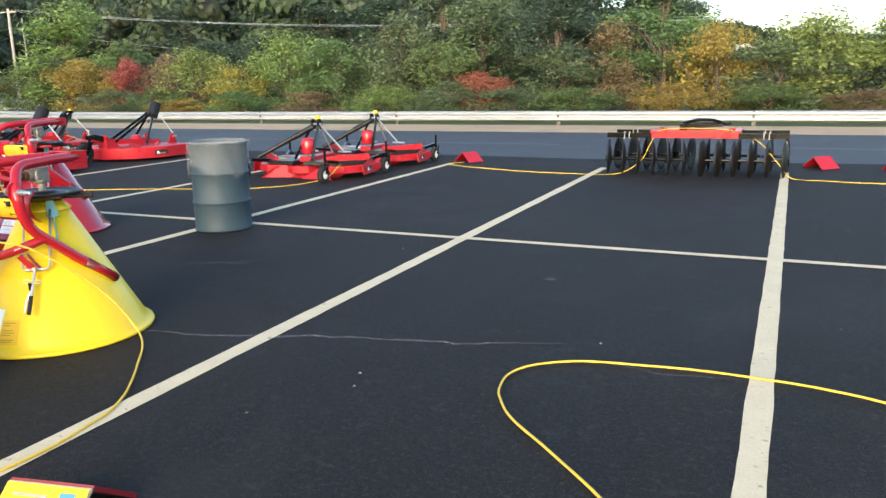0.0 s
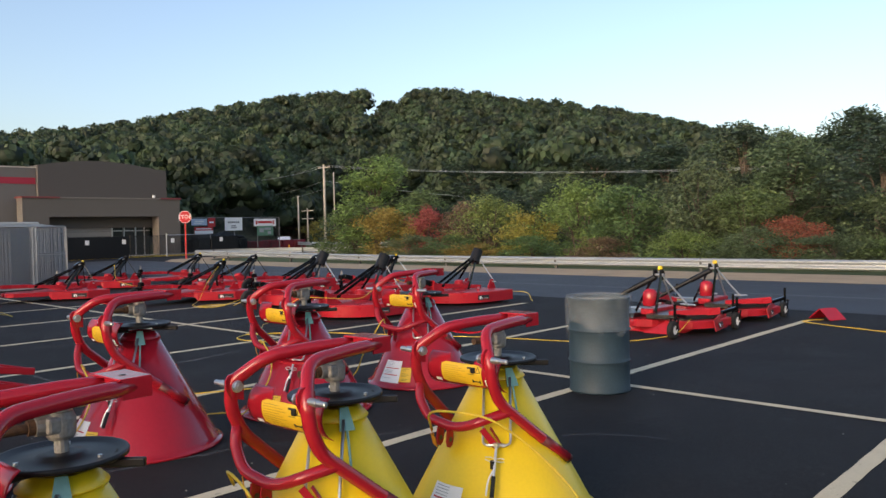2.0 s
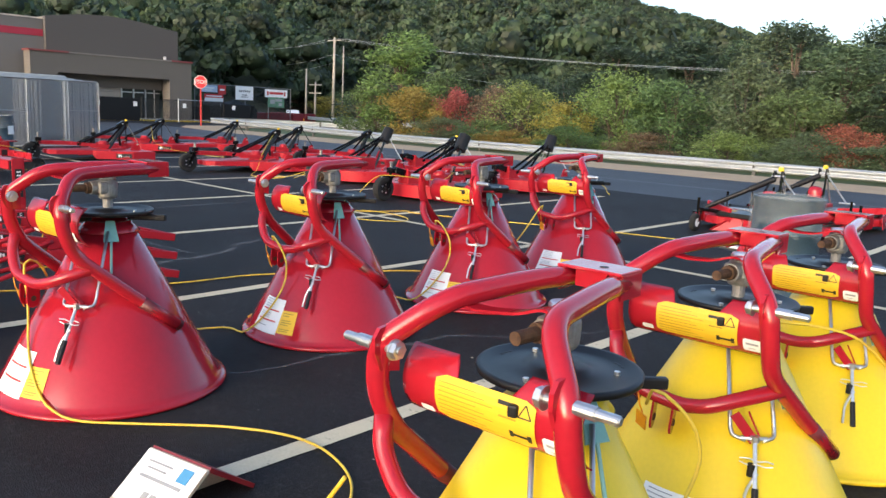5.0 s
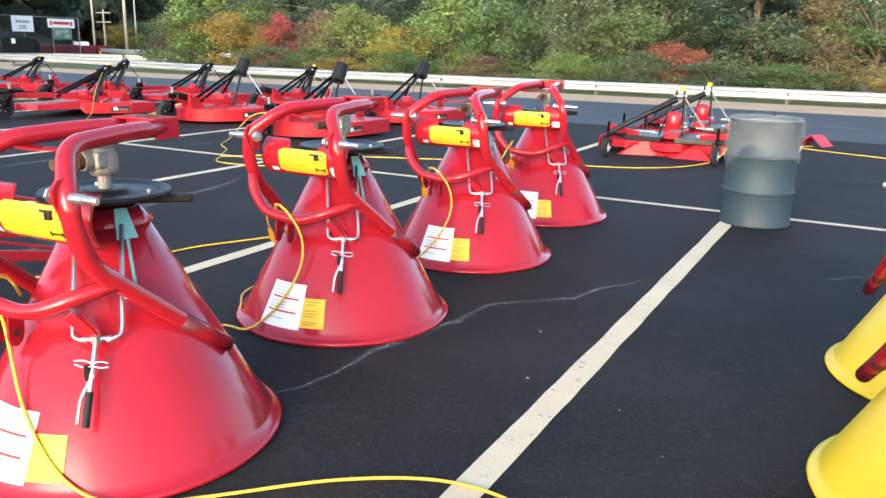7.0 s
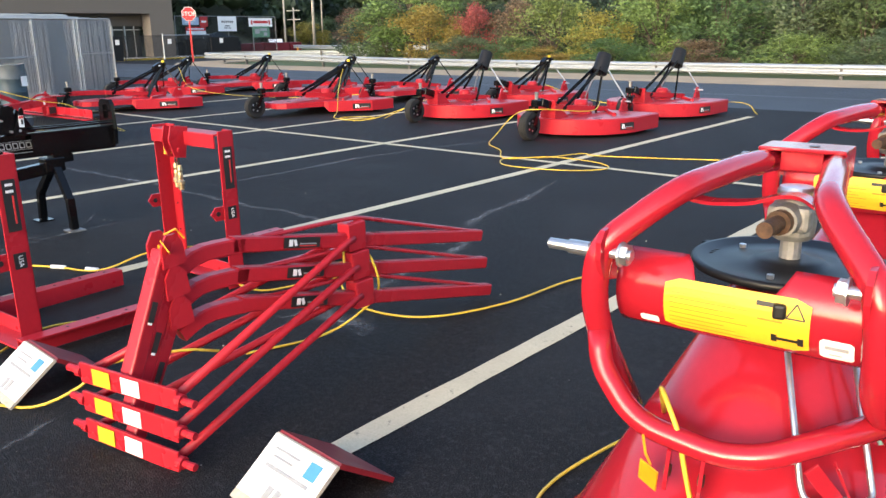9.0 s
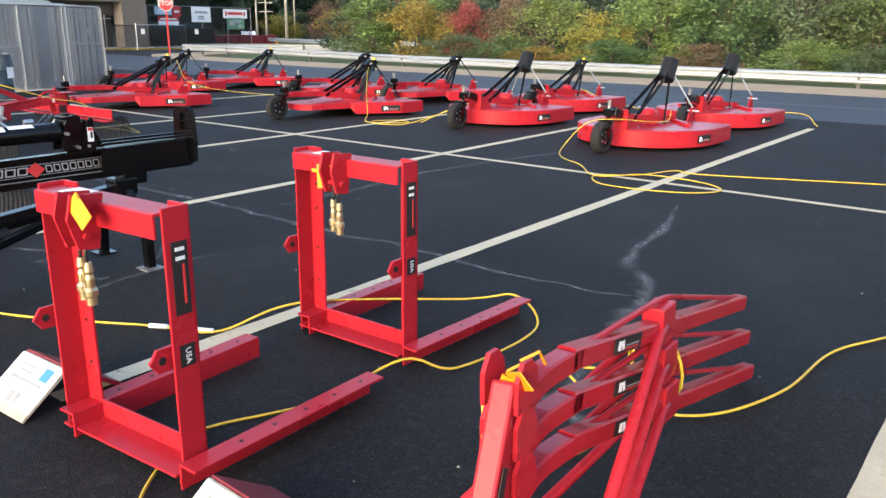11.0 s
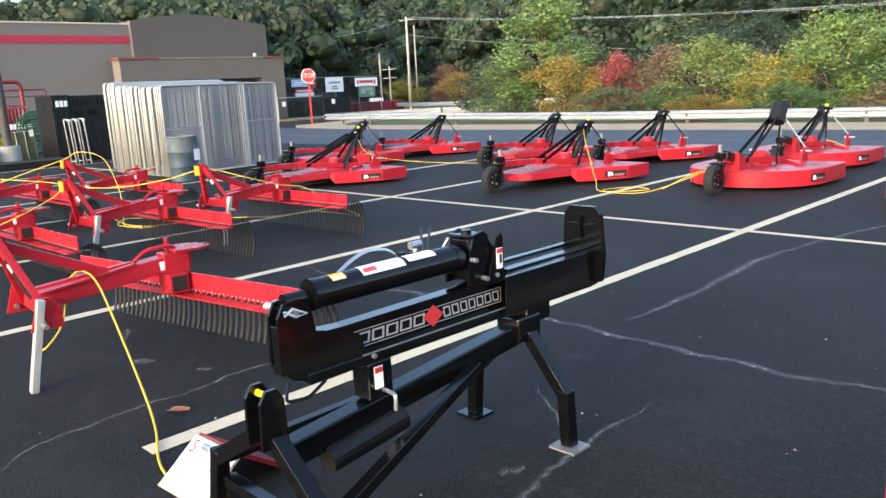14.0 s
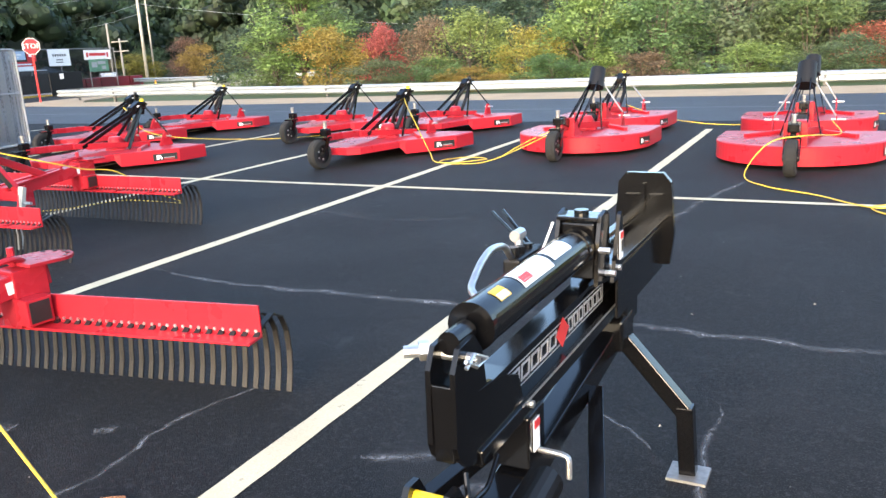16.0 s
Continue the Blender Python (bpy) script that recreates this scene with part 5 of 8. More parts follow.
def deck_mesh(outline, z0, z1, lift=None):
    """A cutter deck: a top sheet with a turned-down skirt, shallower behind lift[0] where given."""
    bm = bmesh.new()
    n = len(outline)
    low = [bm.verts.new((x, y, z0 if lift is None or y > lift[0] else lift[1])) for x, y in outline]
    top = [bm.verts.new((x, y, z1)) for x, y in outline]
    ins = [bm.verts.new((x * 0.985, y * 0.985 - 0.01, z1 + 0.012)) for x, y in outline]
    bm.faces.new(ins)
    for k in range(n):
        j = (k + 1) % n
        bm.faces.new((low[k], low[j], top[j], top[k]))
        bm.faces.new((top[k], top[j], ins[j], ins[k]))
    bmesh.ops.recalc_face_normals(bm, faces=bm.faces[:])
    bmesh.ops.solidify(bm, geom=bm.faces[:], thickness=0.006)
    return bm


def cutter(shape, capped, tagged_head=True):
    """A rotary cutter; the origin is on the ground below the top of its mast, the tail towards -y."""
    words = "red rotary cutter with a rounded deck and black tail wheel" if shape == "round" else "red rotary cutter with a tapered deck and black tail wheel"
    top = thing("rotary_cutter", words, "rotary cutter", group="rotary cutters")
    if shape == "round":
        half, z0, z1 = 0.93, 0.05, 0.25
        outline = [(half, 0.10), (-half, 0.10), (-half, -0.55)] + [(-half * math.cos(a), -0.55 - 0.95 * math.sin(a)) for a in (math.pi * i / 40 for i in range(1, 40))] + [(half, -0.55)]
    else:
        half, z0, z1 = 0.98, 0.05, 0.23
        outline = [(half, 0.30), (-half, 0.30), (-half, -0.22), (-0.56, -0.93), (-0.50, -0.98), (-0.36, -1.72), (-0.22, -1.84), (0.22, -1.84), (0.36, -1.72), (0.50, -0.98), (0.56, -0.93), (half, -0.22)]
    deck = part("deck", deck_mesh(outline, z0, z1, None if shape == "round" else (-0.94, 0.145)), RED_MOWER, top, "glossy red steel deck")
    if shape == "round":
        a = 0.27
        badge(deck, (half * math.cos(a) + 0.004, -0.55 - 0.95 * math.sin(a) - 0.002, 0.15), (half * math.sin(a), 0.95 * math.cos(a), 0), (0, 0, 1), 0.27, 0.10)
    else:
        badge(deck, (half - 0.105 + 0.008, -0.398 - 0.004, 0.135), (0.43, 0.73, 0), (0, 0, 1), 0.34, 0.10)
    # raised rear rib, gearbox dome and wheel arm
    bm = bmesh.new()
    lathe(bm, [(0.17, z1), (0.15, z1 + 0.05), (0.11, z1 + 0.06), (0.105, z1 + 0.17), (0.085, z1 + 0.21), (0.0, z1 + 0.22)], 20, (0, -0.55, 0))
    rod(bm, (0, -0.55, z1 + 0.11), (0, -0.30, z1 + 0.11), 0.055, 12)
    part("gearbox", bm, RED_MOWER, top, "red gearbox cover")
    tail = -1.88 if shape == "round" else -2.15
    bm = bmesh.new()
    for s in (-1, 1):
        beam(bm, (s * 0.20, -0.10, z1 + 0.05), (s * 0.055, -1.30, z1 + 0.15), 0.045, 0.075)
    beam(bm, (0, -1.25, z1 + 0.15), (0, tail + 0.16, z1 + 0.17), 0.09, 0.09, bevel=0.006)
    part("tail_arm", bm, RED_MOWER, top, "red welded tail wheel arm")
    bm = bmesh.new()
    rod(bm, (0, tail + 0.16, 0.30), (0, tail + 0.16, z1 + 0.29), 0.032, 12)
    box(bm, (0, tail + 0.10, 0.40), (0.16, 0.18, 0.025), bevel=0.004)
    for s in (-1, 1):
        beam(bm, (s * 0.078, tail + 0.12, 0.40), (s * 0.078, tail, 0.18), 0.012, 0.06, up=(0, 1, 0))
    box(bm, (0, tail + 0.16, z1 + 0.24), (0.11, 0.11, 0.09), bevel=0.01)
    part("caster_fork", bm, BLACK, top, "black caster fork")
    bm = bmesh.new()
    rod(bm, (0, tail + 0.16, z1 + 0.28), (0, tail + 0.16, z1 + 0.37), 0.024, 12)
    rod(bm, (0, tail + 0.16, z1 + 0.37), (0, tail + 0.16, z1 + 0.385), 0.032, 12)
    part("spindle", bm, CAST, top, "bare steel caster spindle")
    if shape == "round":
        bm = bmesh.new()
        box(bm, (0, -1.42, z1 + 0.13), (0.24, 0.020, 0.26), bevel=0.004)
        for s in (-1, 1):
            plate(bm, [(0.0, 0.0), (0.36, 0.0), (0.0, 0.24)], 0.014, frame_at(Vector((s * 0.11, -1.42, z1)), (0, 1, 0), (0, 0, 1)))
        part("tail_gusset", bm, RED_MOWER, top, "upright red tail gusset")
        bm = bmesh.new()
        beam(bm, (0, tail + 0.22, z1 + 0.25), (0, -1.435, z1 + 0.19), 0.13, 0.11, bevel=0.006)
        part("tail_channel", bm, BLACK, top, "black tail channel")
    for s in (-1, 1):
        bm = bmesh.new()
        beam(bm, (s * 0.24, -0.20, z1 + 0.035), (s * 0.60, -0.62, z1 + 0.03), 0.05, 0.045, bevel=0.006)
        part("deck_rib", bm, RED_MOWER, top, "red stiffening rib")
    tail_wheel(top, (0, tail, 0.195), 0.195, 0.12)
    # mast
    h = 0.95 if capped else 0.86
    bm = bmesh.new()
    for s in (-1, 1):
        beam(bm, (s * 0.05, 0, h), (s * 0.10, -1.18, z1 + 0.12), 0.012, 0.05)
    part("rear_brace", bm, BLACK, top, "black flat-bar brace")
    for s in (-1, 1):
        bm = bmesh.new()
        beam(bm, (s * 0.05, -0.02, h), (s * 0.22, -0.50, z1 + 0.02), 0.045, 0.014, up=(1, 0, 0))
        part("mid_brace", bm, BLACK, top)
        bm = bmesh.new()
        rod(bm, (s * 0.05, 0.0, h), (s * 0.36, 0.16, z1 + 0.17), 0.011, 8)
        part("front_strut", bm, GALV if shape == "round" else BLACK, top, "grey front strut" if shape == "round" else "")
        bm = bmesh.new()
        plate(bm, [(-0.14, 0), (0.14, 0), (0.06, 0.20), (-0.02, 0.20)], 0.016, frame_at(Vector((s * 0.36, 0.08, z1)), (0, 1, 0), (0, 0, 1)))
        part("hitch_lug", bm, RED_MOWER, top)
        bm = bmesh.new()
        rod(bm, (s * 0.30, 0.11, z1 + 0.15), (s * 0.46, 0.11, z1 + 0.15), 0.014, 10)
        part("hitch_pin", bm, STEEL, top)
    if capped:
        bm = bmesh.new()
        rod(bm, (0, -0.06, h - 0.13), (0, 0.09, h + 0.13), 0.116, 24, 0.108)
        part("shaft_cover", bm, BLACK_PLASTIC, top, "black plastic shaft cover")
    else:
        bm = bmesh.new()
        box(bm, (0, -0.01, h), (0.15, 0.10, 0.12), bevel=0.015)
        rod(bm, (-0.13, 0, h + 0.02), (0.13, 0, h + 0.02), 0.018, 10)
        plate(bm, [(-0.20, -0.10), (0.02, -0.12), (0.06, 0.06), (-0.06, 0.08), (-0.20, 0.0)], 0.10, frame_at(Vector((0, -0.02, h - 0.02)), (0, 1, 0), (0, 0, 1)))
        head = part("mast_head", bm, BLACK, top, "black welded mast head")
        bm = bmesh.new()
        box(bm, (0.054, -0.08, h - 0.03), (0.006, 0.07, 0.07))
        part("label", bm, LABEL_WHITE, head)
        bm = bmesh.new()
        lathe(bm, [(0.025, 0.055), (0.032, 0.07), (0.028, 0.10), (0.0, 0.104)], 12, (0.03, 0, h))
        part("cap", bm, YELLOW if tagged_head else BLACK_PLASTIC, top, "yellow plastic cap" if tagged_head else "black plastic cap")
        bm = bmesh.new()
        tube(bm, rounded([(0.02, 0.02, h), (0.10, -0.25, h - 0.25), (0.06, -0.42, z1 + 0.12)], 0.1, 4), 0.03, 10)
        tube(bm, rounded([(-0.32, 0.0, z1 + 0.02), (-0.20, -0.1, z1 + 0.30), (-0.05, 0, h - 0.1)], 0.1, 4), 0.028, 10)
        part("drive_shaft", bm, BLACK_PLASTIC, top, "black shielded drive shaft")
    return top


round_cap = cutter("round", True)
round_cap.matrix_basis = pose(-12.33, 3.30, 0, rz=0)
copy_thing(round_cap, pose(-15.17, 4.05, 0, rz=0))
copy_thing(round_cap, pose(-12.40, 6.10, 0, rz=0))
round_bare = cutter("round", False)
round_bare.matrix_basis = pose(-15.45, 6.55, 0, rz=0)
taper = cutter("taper", False)
taper.matrix_basis = pose(-17.92, 3.22, 0, rz=-4)
for x, y, turn in ((-21.65, 1.40, -3), (-24.4, 6.2, 0)):
    copy_thing(taper, pose(x, y, 0, rz=turn))
plain = cutter("taper", False, False)
plain.matrix_basis = pose(-18.4, 6.4, 0, rz=-2)
for x, y, turn in ((-20.55, 5.8, -2), (-24.5, 3.8, 0)):
    copy_thing(plain, pose(x, y, 0, rz=turn))


# ---- finish mowers ----
def finish_mower():
    """A three-spindle mower; its hitch points to -y and the folded shaft lies over the deck."""
    top = thing("finish_mower", "red finish mower with dusty black covers and caster wheels", "mower", group="finish mowers")
    lobes = []
    for cx, reach in ((0.58, 0.40), (0.0, 0.50), (-0.58, 0.40)):
        lobes += [(cx + 0.34 * math.cos(a), -0.10 - reach * math.sin(a)) for a in (radians(d) for d in (25, 55, 90, 125, 155))]
    outline = [(-0.96, -0.12), (-0.98, 0.36), (-0.80, 0.50), (0.80, 0.50), (0.98, 0.36), (0.96, -0.12)] + lobes
    deck = part("deck", deck_mesh(outline, 0.09, 0.185), RED_MOWER, top, "dusty red scalloped mower deck")
    for s in (-1, 1):
        bm = bmesh.new()
        plate(bm, [(-0.30, 0.06), (0.34, 0.06), (0.36, 0.20), (0.10, 0.27), (-0.30, 0.21)], 0.012, frame_at(Vector((s * 1.0, 0.02, 0.0)), (-0.16 * s, 1, 0), (-0.22 * s, 0, 1)))
        side = part("side_skirt", bm, RED_MOWER, top, "flared red side skirt")
        if s > 0:
            badge(side, (1.008, -0.05, 0.13), (-0.16, 1, 0), (-0.22, 0, 1), 0.20, 0.075)
        bm = bmesh.new()
        beam(bm, (s * 0.42, -0.44, 0.275), (s * 0.97, 0.02, 0.315), 0.03, 0.10, bevel=0.006)
        part("front_rail", bm, RED_MOWER, top, "raised red front rail")
        bm = bmesh.new()
        outline2 = [(0.10, -0.50), (0.30, -0.47), (0.62, -0.42), (0.90, -0.02), (0.86, 0.38), (0.46, 0.46), (0.10, 0.30)]
        plate(bm, [(s * x, y) for x, y in outline2][::s], 0.060, Matrix.Translation((0, 0, 0.235)))
        part("belt_cover", bm, DUSTY_BLACK, top, "dusty black belt cover")
        bm = bmesh.new()
        box(bm, (s * 0.50, 0.14, 0.274), (0.34, 0.10, 0.018), bevel=0.004)
        part("cover_latch", bm, GALV, top, "bright metal cover strap")
    bm = bmesh.new()
    box(bm, (0, 0.05, 0.275), (0.20, 0.72, 0.09), bevel=0.01)
    part("gearbox_mount", bm, RED_MOWER, top)
    bm = bmesh.new()
    lathe(bm, [(0.105, 0.36), (0.11, 0.38), (0.105, 0.54), (0.09, 0.585), (0.05, 0.605), (0, 0.61)], 22, (0, -0.20, 0))
    part("gearbox_shield", bm, RED, top, "bright red domed gearbox shield", smooth=True)
    bm = bmesh.new()
    rod(bm, (-0.18, -0.20, 0.40), (0.18, -0.20, 0.40), 0.016, 8)
    part("hitch_pin", bm, STEEL, top, "zinc-plated cross pin")
    bm = bmesh.new()
    rod(bm, (0.20, 0.36, 0.34), (0.44, 0.36, 0.34), 0.016, 8)
    part("strut_pin", bm, STEEL, top, "zinc-plated cross pin")
    for end in ((0.06, 0.42, 0.29), (0.32, 0.36, 0.33)):
        bm = bmesh.new()
        rod(bm, (0.04, 0.08, 0.80), end, 0.014, 8)
        part("strut", bm, GALV, top, "thin grey mast strut")
    for s in (-1, 1):
        bm = bmesh.new()
        beam(bm, (s * 0.05, 0.07, 0.84), (s * 0.16, -0.34, 0.28), 0.012, 0.055, up=(0, 1, 0))
        part("mast_bar", bm, BLACK, top, "black mast bar")
        bm = bmesh.new()
        plate(bm, [(-0.08, -0.08), (0.06, -0.08), (0.09, 0.02), (0.03, 0.08), (-0.05, 0.08)], 0.012, frame_at(Vector((s * 0.055, 0.06, 0.80)), (0, 1, 0), (0, 0, 1)))
        part("mast_head", bm, BLACK, top, "black top-link bracket")
    bm = bmesh.new()
    rod(bm, (-0.09, 0.06, 0.80), (0.09, 0.06, 0.80), 0.02, 10)
    part("top_pin", bm, STEEL, top)
    bm = bmesh.new()
    rod(bm, (-0.04, 0.02, 0.76), (-0.30, -0.16, 0.60), 0.045, 12)
    rod(bm, (-0.30, -0.16, 0.60), (-0.80, -0.44, 0.30), 0.036, 12)
    part("drive_shaft", bm, BLACK_PLASTIC, top, "black folded drive shaft")
    for u, v in ((-0.72, -0.90), (0.72, -0.90), (-0.95, 0.58), (0.98, 0.50)):
        arm_from = (u * 0.86, -0.36 if v < 0 else 0.34, 0.25)
        bm = bmesh.new()
        beam(bm, arm_from, (u, v + 0.07, 0.31), 0.05, 0.05, bevel=0.006)
        rod(bm, (u, v + 0.06, 0.24), (u, v + 0.06, 0.47), 0.02, 8)
        for s in (-1, 1):
            beam(bm, (u + s * 0.055, v + 0.05, 0.27), (u + s * 0.055, v, 0.12), 0.008, 0.045, up=(0, 1, 0))
        box(bm, (u, v + 0.05, 0.275), (0.13, 0.06, 0.012))
        part("caster_arm", bm, BLACK, top)
        bm = bmesh.new()
        lathe(bm, [(0.06, -0.035), (0.112, -0.038), (0.125, -0.018), (0.125, 0.018), (0.112, 0.038), (0.06, 0.035)], 24)
        bmesh.ops.transform(bm, matrix=pose(u, v, 0.125, ry=90), verts=bm.verts)
        wheel = part("caster_wheel", bm, RUBBER, top, "small black caster wheel", smooth=True)
        bm = bmesh.new()
        rod(bm, (u - 0.034, v, 0.125), (u + 0.034, v, 0.125), 0.066, 16)
        rod(bm, (u - 0.062, v, 0.125), (u + 0.062, v, 0.125), 0.014, 8)
        part("hub", bm, LABEL_WHITE, wheel, "pale hub")
    for u, v, w, d, mat in ((-0.52, -0.18, 0.14, 0.10, LABEL_YELLOW), (-0.30, 0.06, 0.12, 0.08, LABEL_WHITE), (0.36, 0.02, 0.16, 0.09, LABEL_WHITE), (-0.62, 0.12, 0.16, 0.09, LABEL_RED)):
        bm = bmesh.new()
        box(bm, (u, v, 0.2685), (w, d, 0.006))
        part("label", bm, mat, top)
    bm = bmesh.new()
    lathe(bm, [(0.03, 0.06), (0.04, 0.08), (0.035, 0.12), (0.0, 0.125)], 12, (0.02, 0.08, 0.81))
    part("cap", bm, YELLOW, top, "yellow plastic cap")
    return top


fm = finish_mower()
fm.matrix_basis = pose(-6.93, 3.95, 0, rz=0)
copy_thing(fm, pose(-6.92, 5.80, 0, rz=0))


# ---- disc harrow ----
def disc_harrow():
    top = thing("disc_harrow", "disc harrow with rows of black discs under a red frame", "disc harrow", pose(-1.30, 5.65, 0, rz=1))
    mesh = None
    for row, y in ((0, -0.42), (1, 0.42)):
        for side in (-1, 1):
            tilt = side * (0.10 if row == 0 else -0.10)
            gang = []
            for k in range(6):
                u = side * (0.13 + 0.22 * k)
                gang.append((u, y - abs(u) * 0.0 + tilt * u * side * 0.55 * side))
            bm = bmesh.new()
            rod(bm, (gang[0][0], gang[0][1], 0.235), (gang[-1][0], gang[-1][1], 0.235), 0.022, 10)
            for u, v in gang[1::2]:
                beam(bm, (u, v, 0.25), (u, y * 0.8, 0.52), 0.05, 0.02, up=(1, 0, 0))
                box(bm, (u, v, 0.235), (0.09, 0.10, 0.10), bevel=0.01)
            part("gang_axle", bm, BLACK, top, "black gang axle with bearing hangers")
            for k, (u, v) in enumerate(gang):
                if mesh is None:
                    bm = bmesh.new()
                    lathe(bm, [(0.0, 0.040), (0.10, 0.034), (0.19, 0.014), (0.262, -0.012), (0.260, -0.017), (0.18, 0.008), (0.10, 0.027), (0.0, 0.033)], 26)
                    bmesh.ops.rotate(bm, cent=(0, 0, 0), matrix=Matrix.Rotation(math.pi / 2, 3, "Y"), verts=bm.verts[:])
                    disc = part("disc", bm, DISC_BLACK, top, smooth=True)
                    mesh = disc.data
                else:
                    disc = new("disc", mesh)
                    disc.parent = top
                disc.matrix_basis = Matrix.Translation((u, v, 0.262)) @ Matrix.Rotation(-tilt * 1.4 + (math.pi if row else 0), 4, "Z")
    for y in (-0.36, 0.36):
        bm = bmesh.new()
        beam(bm, (-1.26, y, 0.585), (1.26, y, 0.585), 0.07, 0.07, bevel=0.006)
        part("gang_beam", bm, BLACK, top, "black square gang beam")
        for u in (-1.0, -0.93, 0.93, 1.0):
            bm = bmesh.new()
            box(bm, (u, y, 0.585), (0.014, 0.09, 0.10))
            part("clamp", bm, CAST, top)
    bm = bmesh.new()
    beam(bm, (-0.60, -0.42, 0.60), (0.60, -0.42, 0.60), 0.04, 0.095, bevel=0.004)
    beam(bm, (-0.60, 0.42, 0.60), (0.60, 0.42, 0.60), 0.04, 0.095, bevel=0.004)
    for u in (-0.58, 0, 0.58):
        beam(bm, (u, -0.42, 0.64), (u, 0.42, 0.64), 0.09, 0.03)
    box(bm, (0, 0, 0.645), (0.9, 0.5, 0.02))
    part("main_frame", bm, RED_MOWER, top, "red welded main frame")
    bm = bmesh.new()
    beam(bm, (-0.22, 0.1, 0.70), (0.45, 0.2, 0.73), 0.07, 0.05, bevel=0.006)
    beam(bm, (-0.24, -0.12, 0.69), (0.36, -0.06, 0.72), 0.05, 0.045, bevel=0.006)
    box(bm, (-0.18, -0.1, 0.70), (0.10, 0.3, 0.09), bevel=0.01)
    tube(bm, rounded([(-0.20, -0.05, 0.74), (0.0, -0.10, 0.80), (0.22, 0.0, 0.79), (0.40, 0.1, 0.72)], 0.05, 3), 0.022, 8)
    part("folded_mast", bm, BLACK, top, "black folded hitch mast")


disc_harrow()


# ---- drums with bag liners ----
BAG = bpy.data.materials.new("clear_bag")
BAG.use_nodes = True
bn, bl = BAG.node_tree.nodes, BAG.node_tree.links
bn["Principled BSDF"].inputs["Base Color"].default_value = (0.62, 0.65, 0.66, 1)
bn["Principled BSDF"].inputs["Roughness"].default_value = 0.12
wr, wb, clear, film = bn.new("ShaderNodeTexNoise"), bn.new("ShaderNodeBump"), bn.new("ShaderNodeBsdfTransparent"), bn.new("ShaderNodeMixShader")
wr.inputs["Scale"].default_value, wr.inputs["Distortion"].default_value = 9, 2.5
wb.inputs["Strength"].default_value, wb.inputs["Distance"].default_value = 1.0, 0.06
bl.new(wr.outputs["Fac"], wb.inputs["Height"])
bl.new(wb.outputs[0], bn["Principled BSDF"].inputs["Normal"])
film.inputs[0].default_value = 0.15
bl.new(clear.outputs[0], film.inputs[1])
bl.new(bn["Principled BSDF"].outputs[0], film.inputs[2])
bl.new(film.outputs[0], bn["Material Output"].inputs["Surface"])


def drum(x, y, label):
    top = thing("trash_drum", label, "drum", pose(x, y, 0, rz=20))
    bm = bmesh.new()
    prof = [(0.0, 0.02), (0.27, 0.02), (0.285, 0.0), (0.29, 0.012), (0.283, 0.03), (0.283, 0.27), (0.289, 0.283), (0.297, 0.292), (0.289, 0.301), (0.283, 0.312), (0.283, 0.56), (0.289, 0.573), (0.297, 0.582), (0.289, 0.591), (0.283, 0.60), (0.283, 0.86), (0.293, 0.872), (0.293, 0.885), (0.280, 0.885), (0.275, 0.86), (0.275, 0.10), (0.0, 0.09)]
    lathe(bm, prof, 44)
    part("drum_body", bm, BARREL, top, "blue-grey steel drum with rolled hoops", smooth=True)
    bm = bmesh.new()
    rng = np.random.default_rng(3)
    rows, n = [], 60
    for j, z in enumerate((0.60, 0.66, 0.74, 0.82, 0.89, 0.905, 0.895, 0.80, 0.62)):
        row = []
        for k in range(n):
            a = 2 * math.pi * k / n
            wob = 0.014 * math.sin(7 * a + 1.3 * j) + 0.008 * math.sin(13 * a + j) + rng.uniform(-0.004, 0.004)
            zz = z + (0.07 * math.sin(3 * a + 1) + 0.045 * math.sin(5 * a) + 0.02 * math.sin(11 * a)) * (j == 0)
            rad = (0.306, 0.305, 0.303, 0.302, 0.300, 0.288, 0.272, 0.262, 0.25)[j] + (wob if j < 5 else 0.4 * wob)
            row.append(bm.verts.new((rad * math.cos(a), rad * math.sin(a), zz)))
        rows.append(row)
    for a, b in zip(rows, rows[1:]):
        for k in range(n):
            bm.faces.new((a[k], a[(k + 1) % n], b[(k + 1) % n], b[k]))
    bag = part("bag_liner", bm, BAG, top, "crumpled clear plastic bag liner", smooth=True)
    bag.visible_shadow = False
    return top


drum(-5.25, -0.29, "blue-grey steel trash drum with a clear plastic bag liner")
b2 = drum(-25.2, -0.28, "grey steel trash drum with a bag liner by the kennel panels")
bm = bmesh.new()
sticker(bm, (0.30, 0.06, 0.52), (0, 1, 0), (0, 0, 1), 0.16, 0.22)
part("paper_label", bm, LABEL_WHITE, b2, "white paper label")


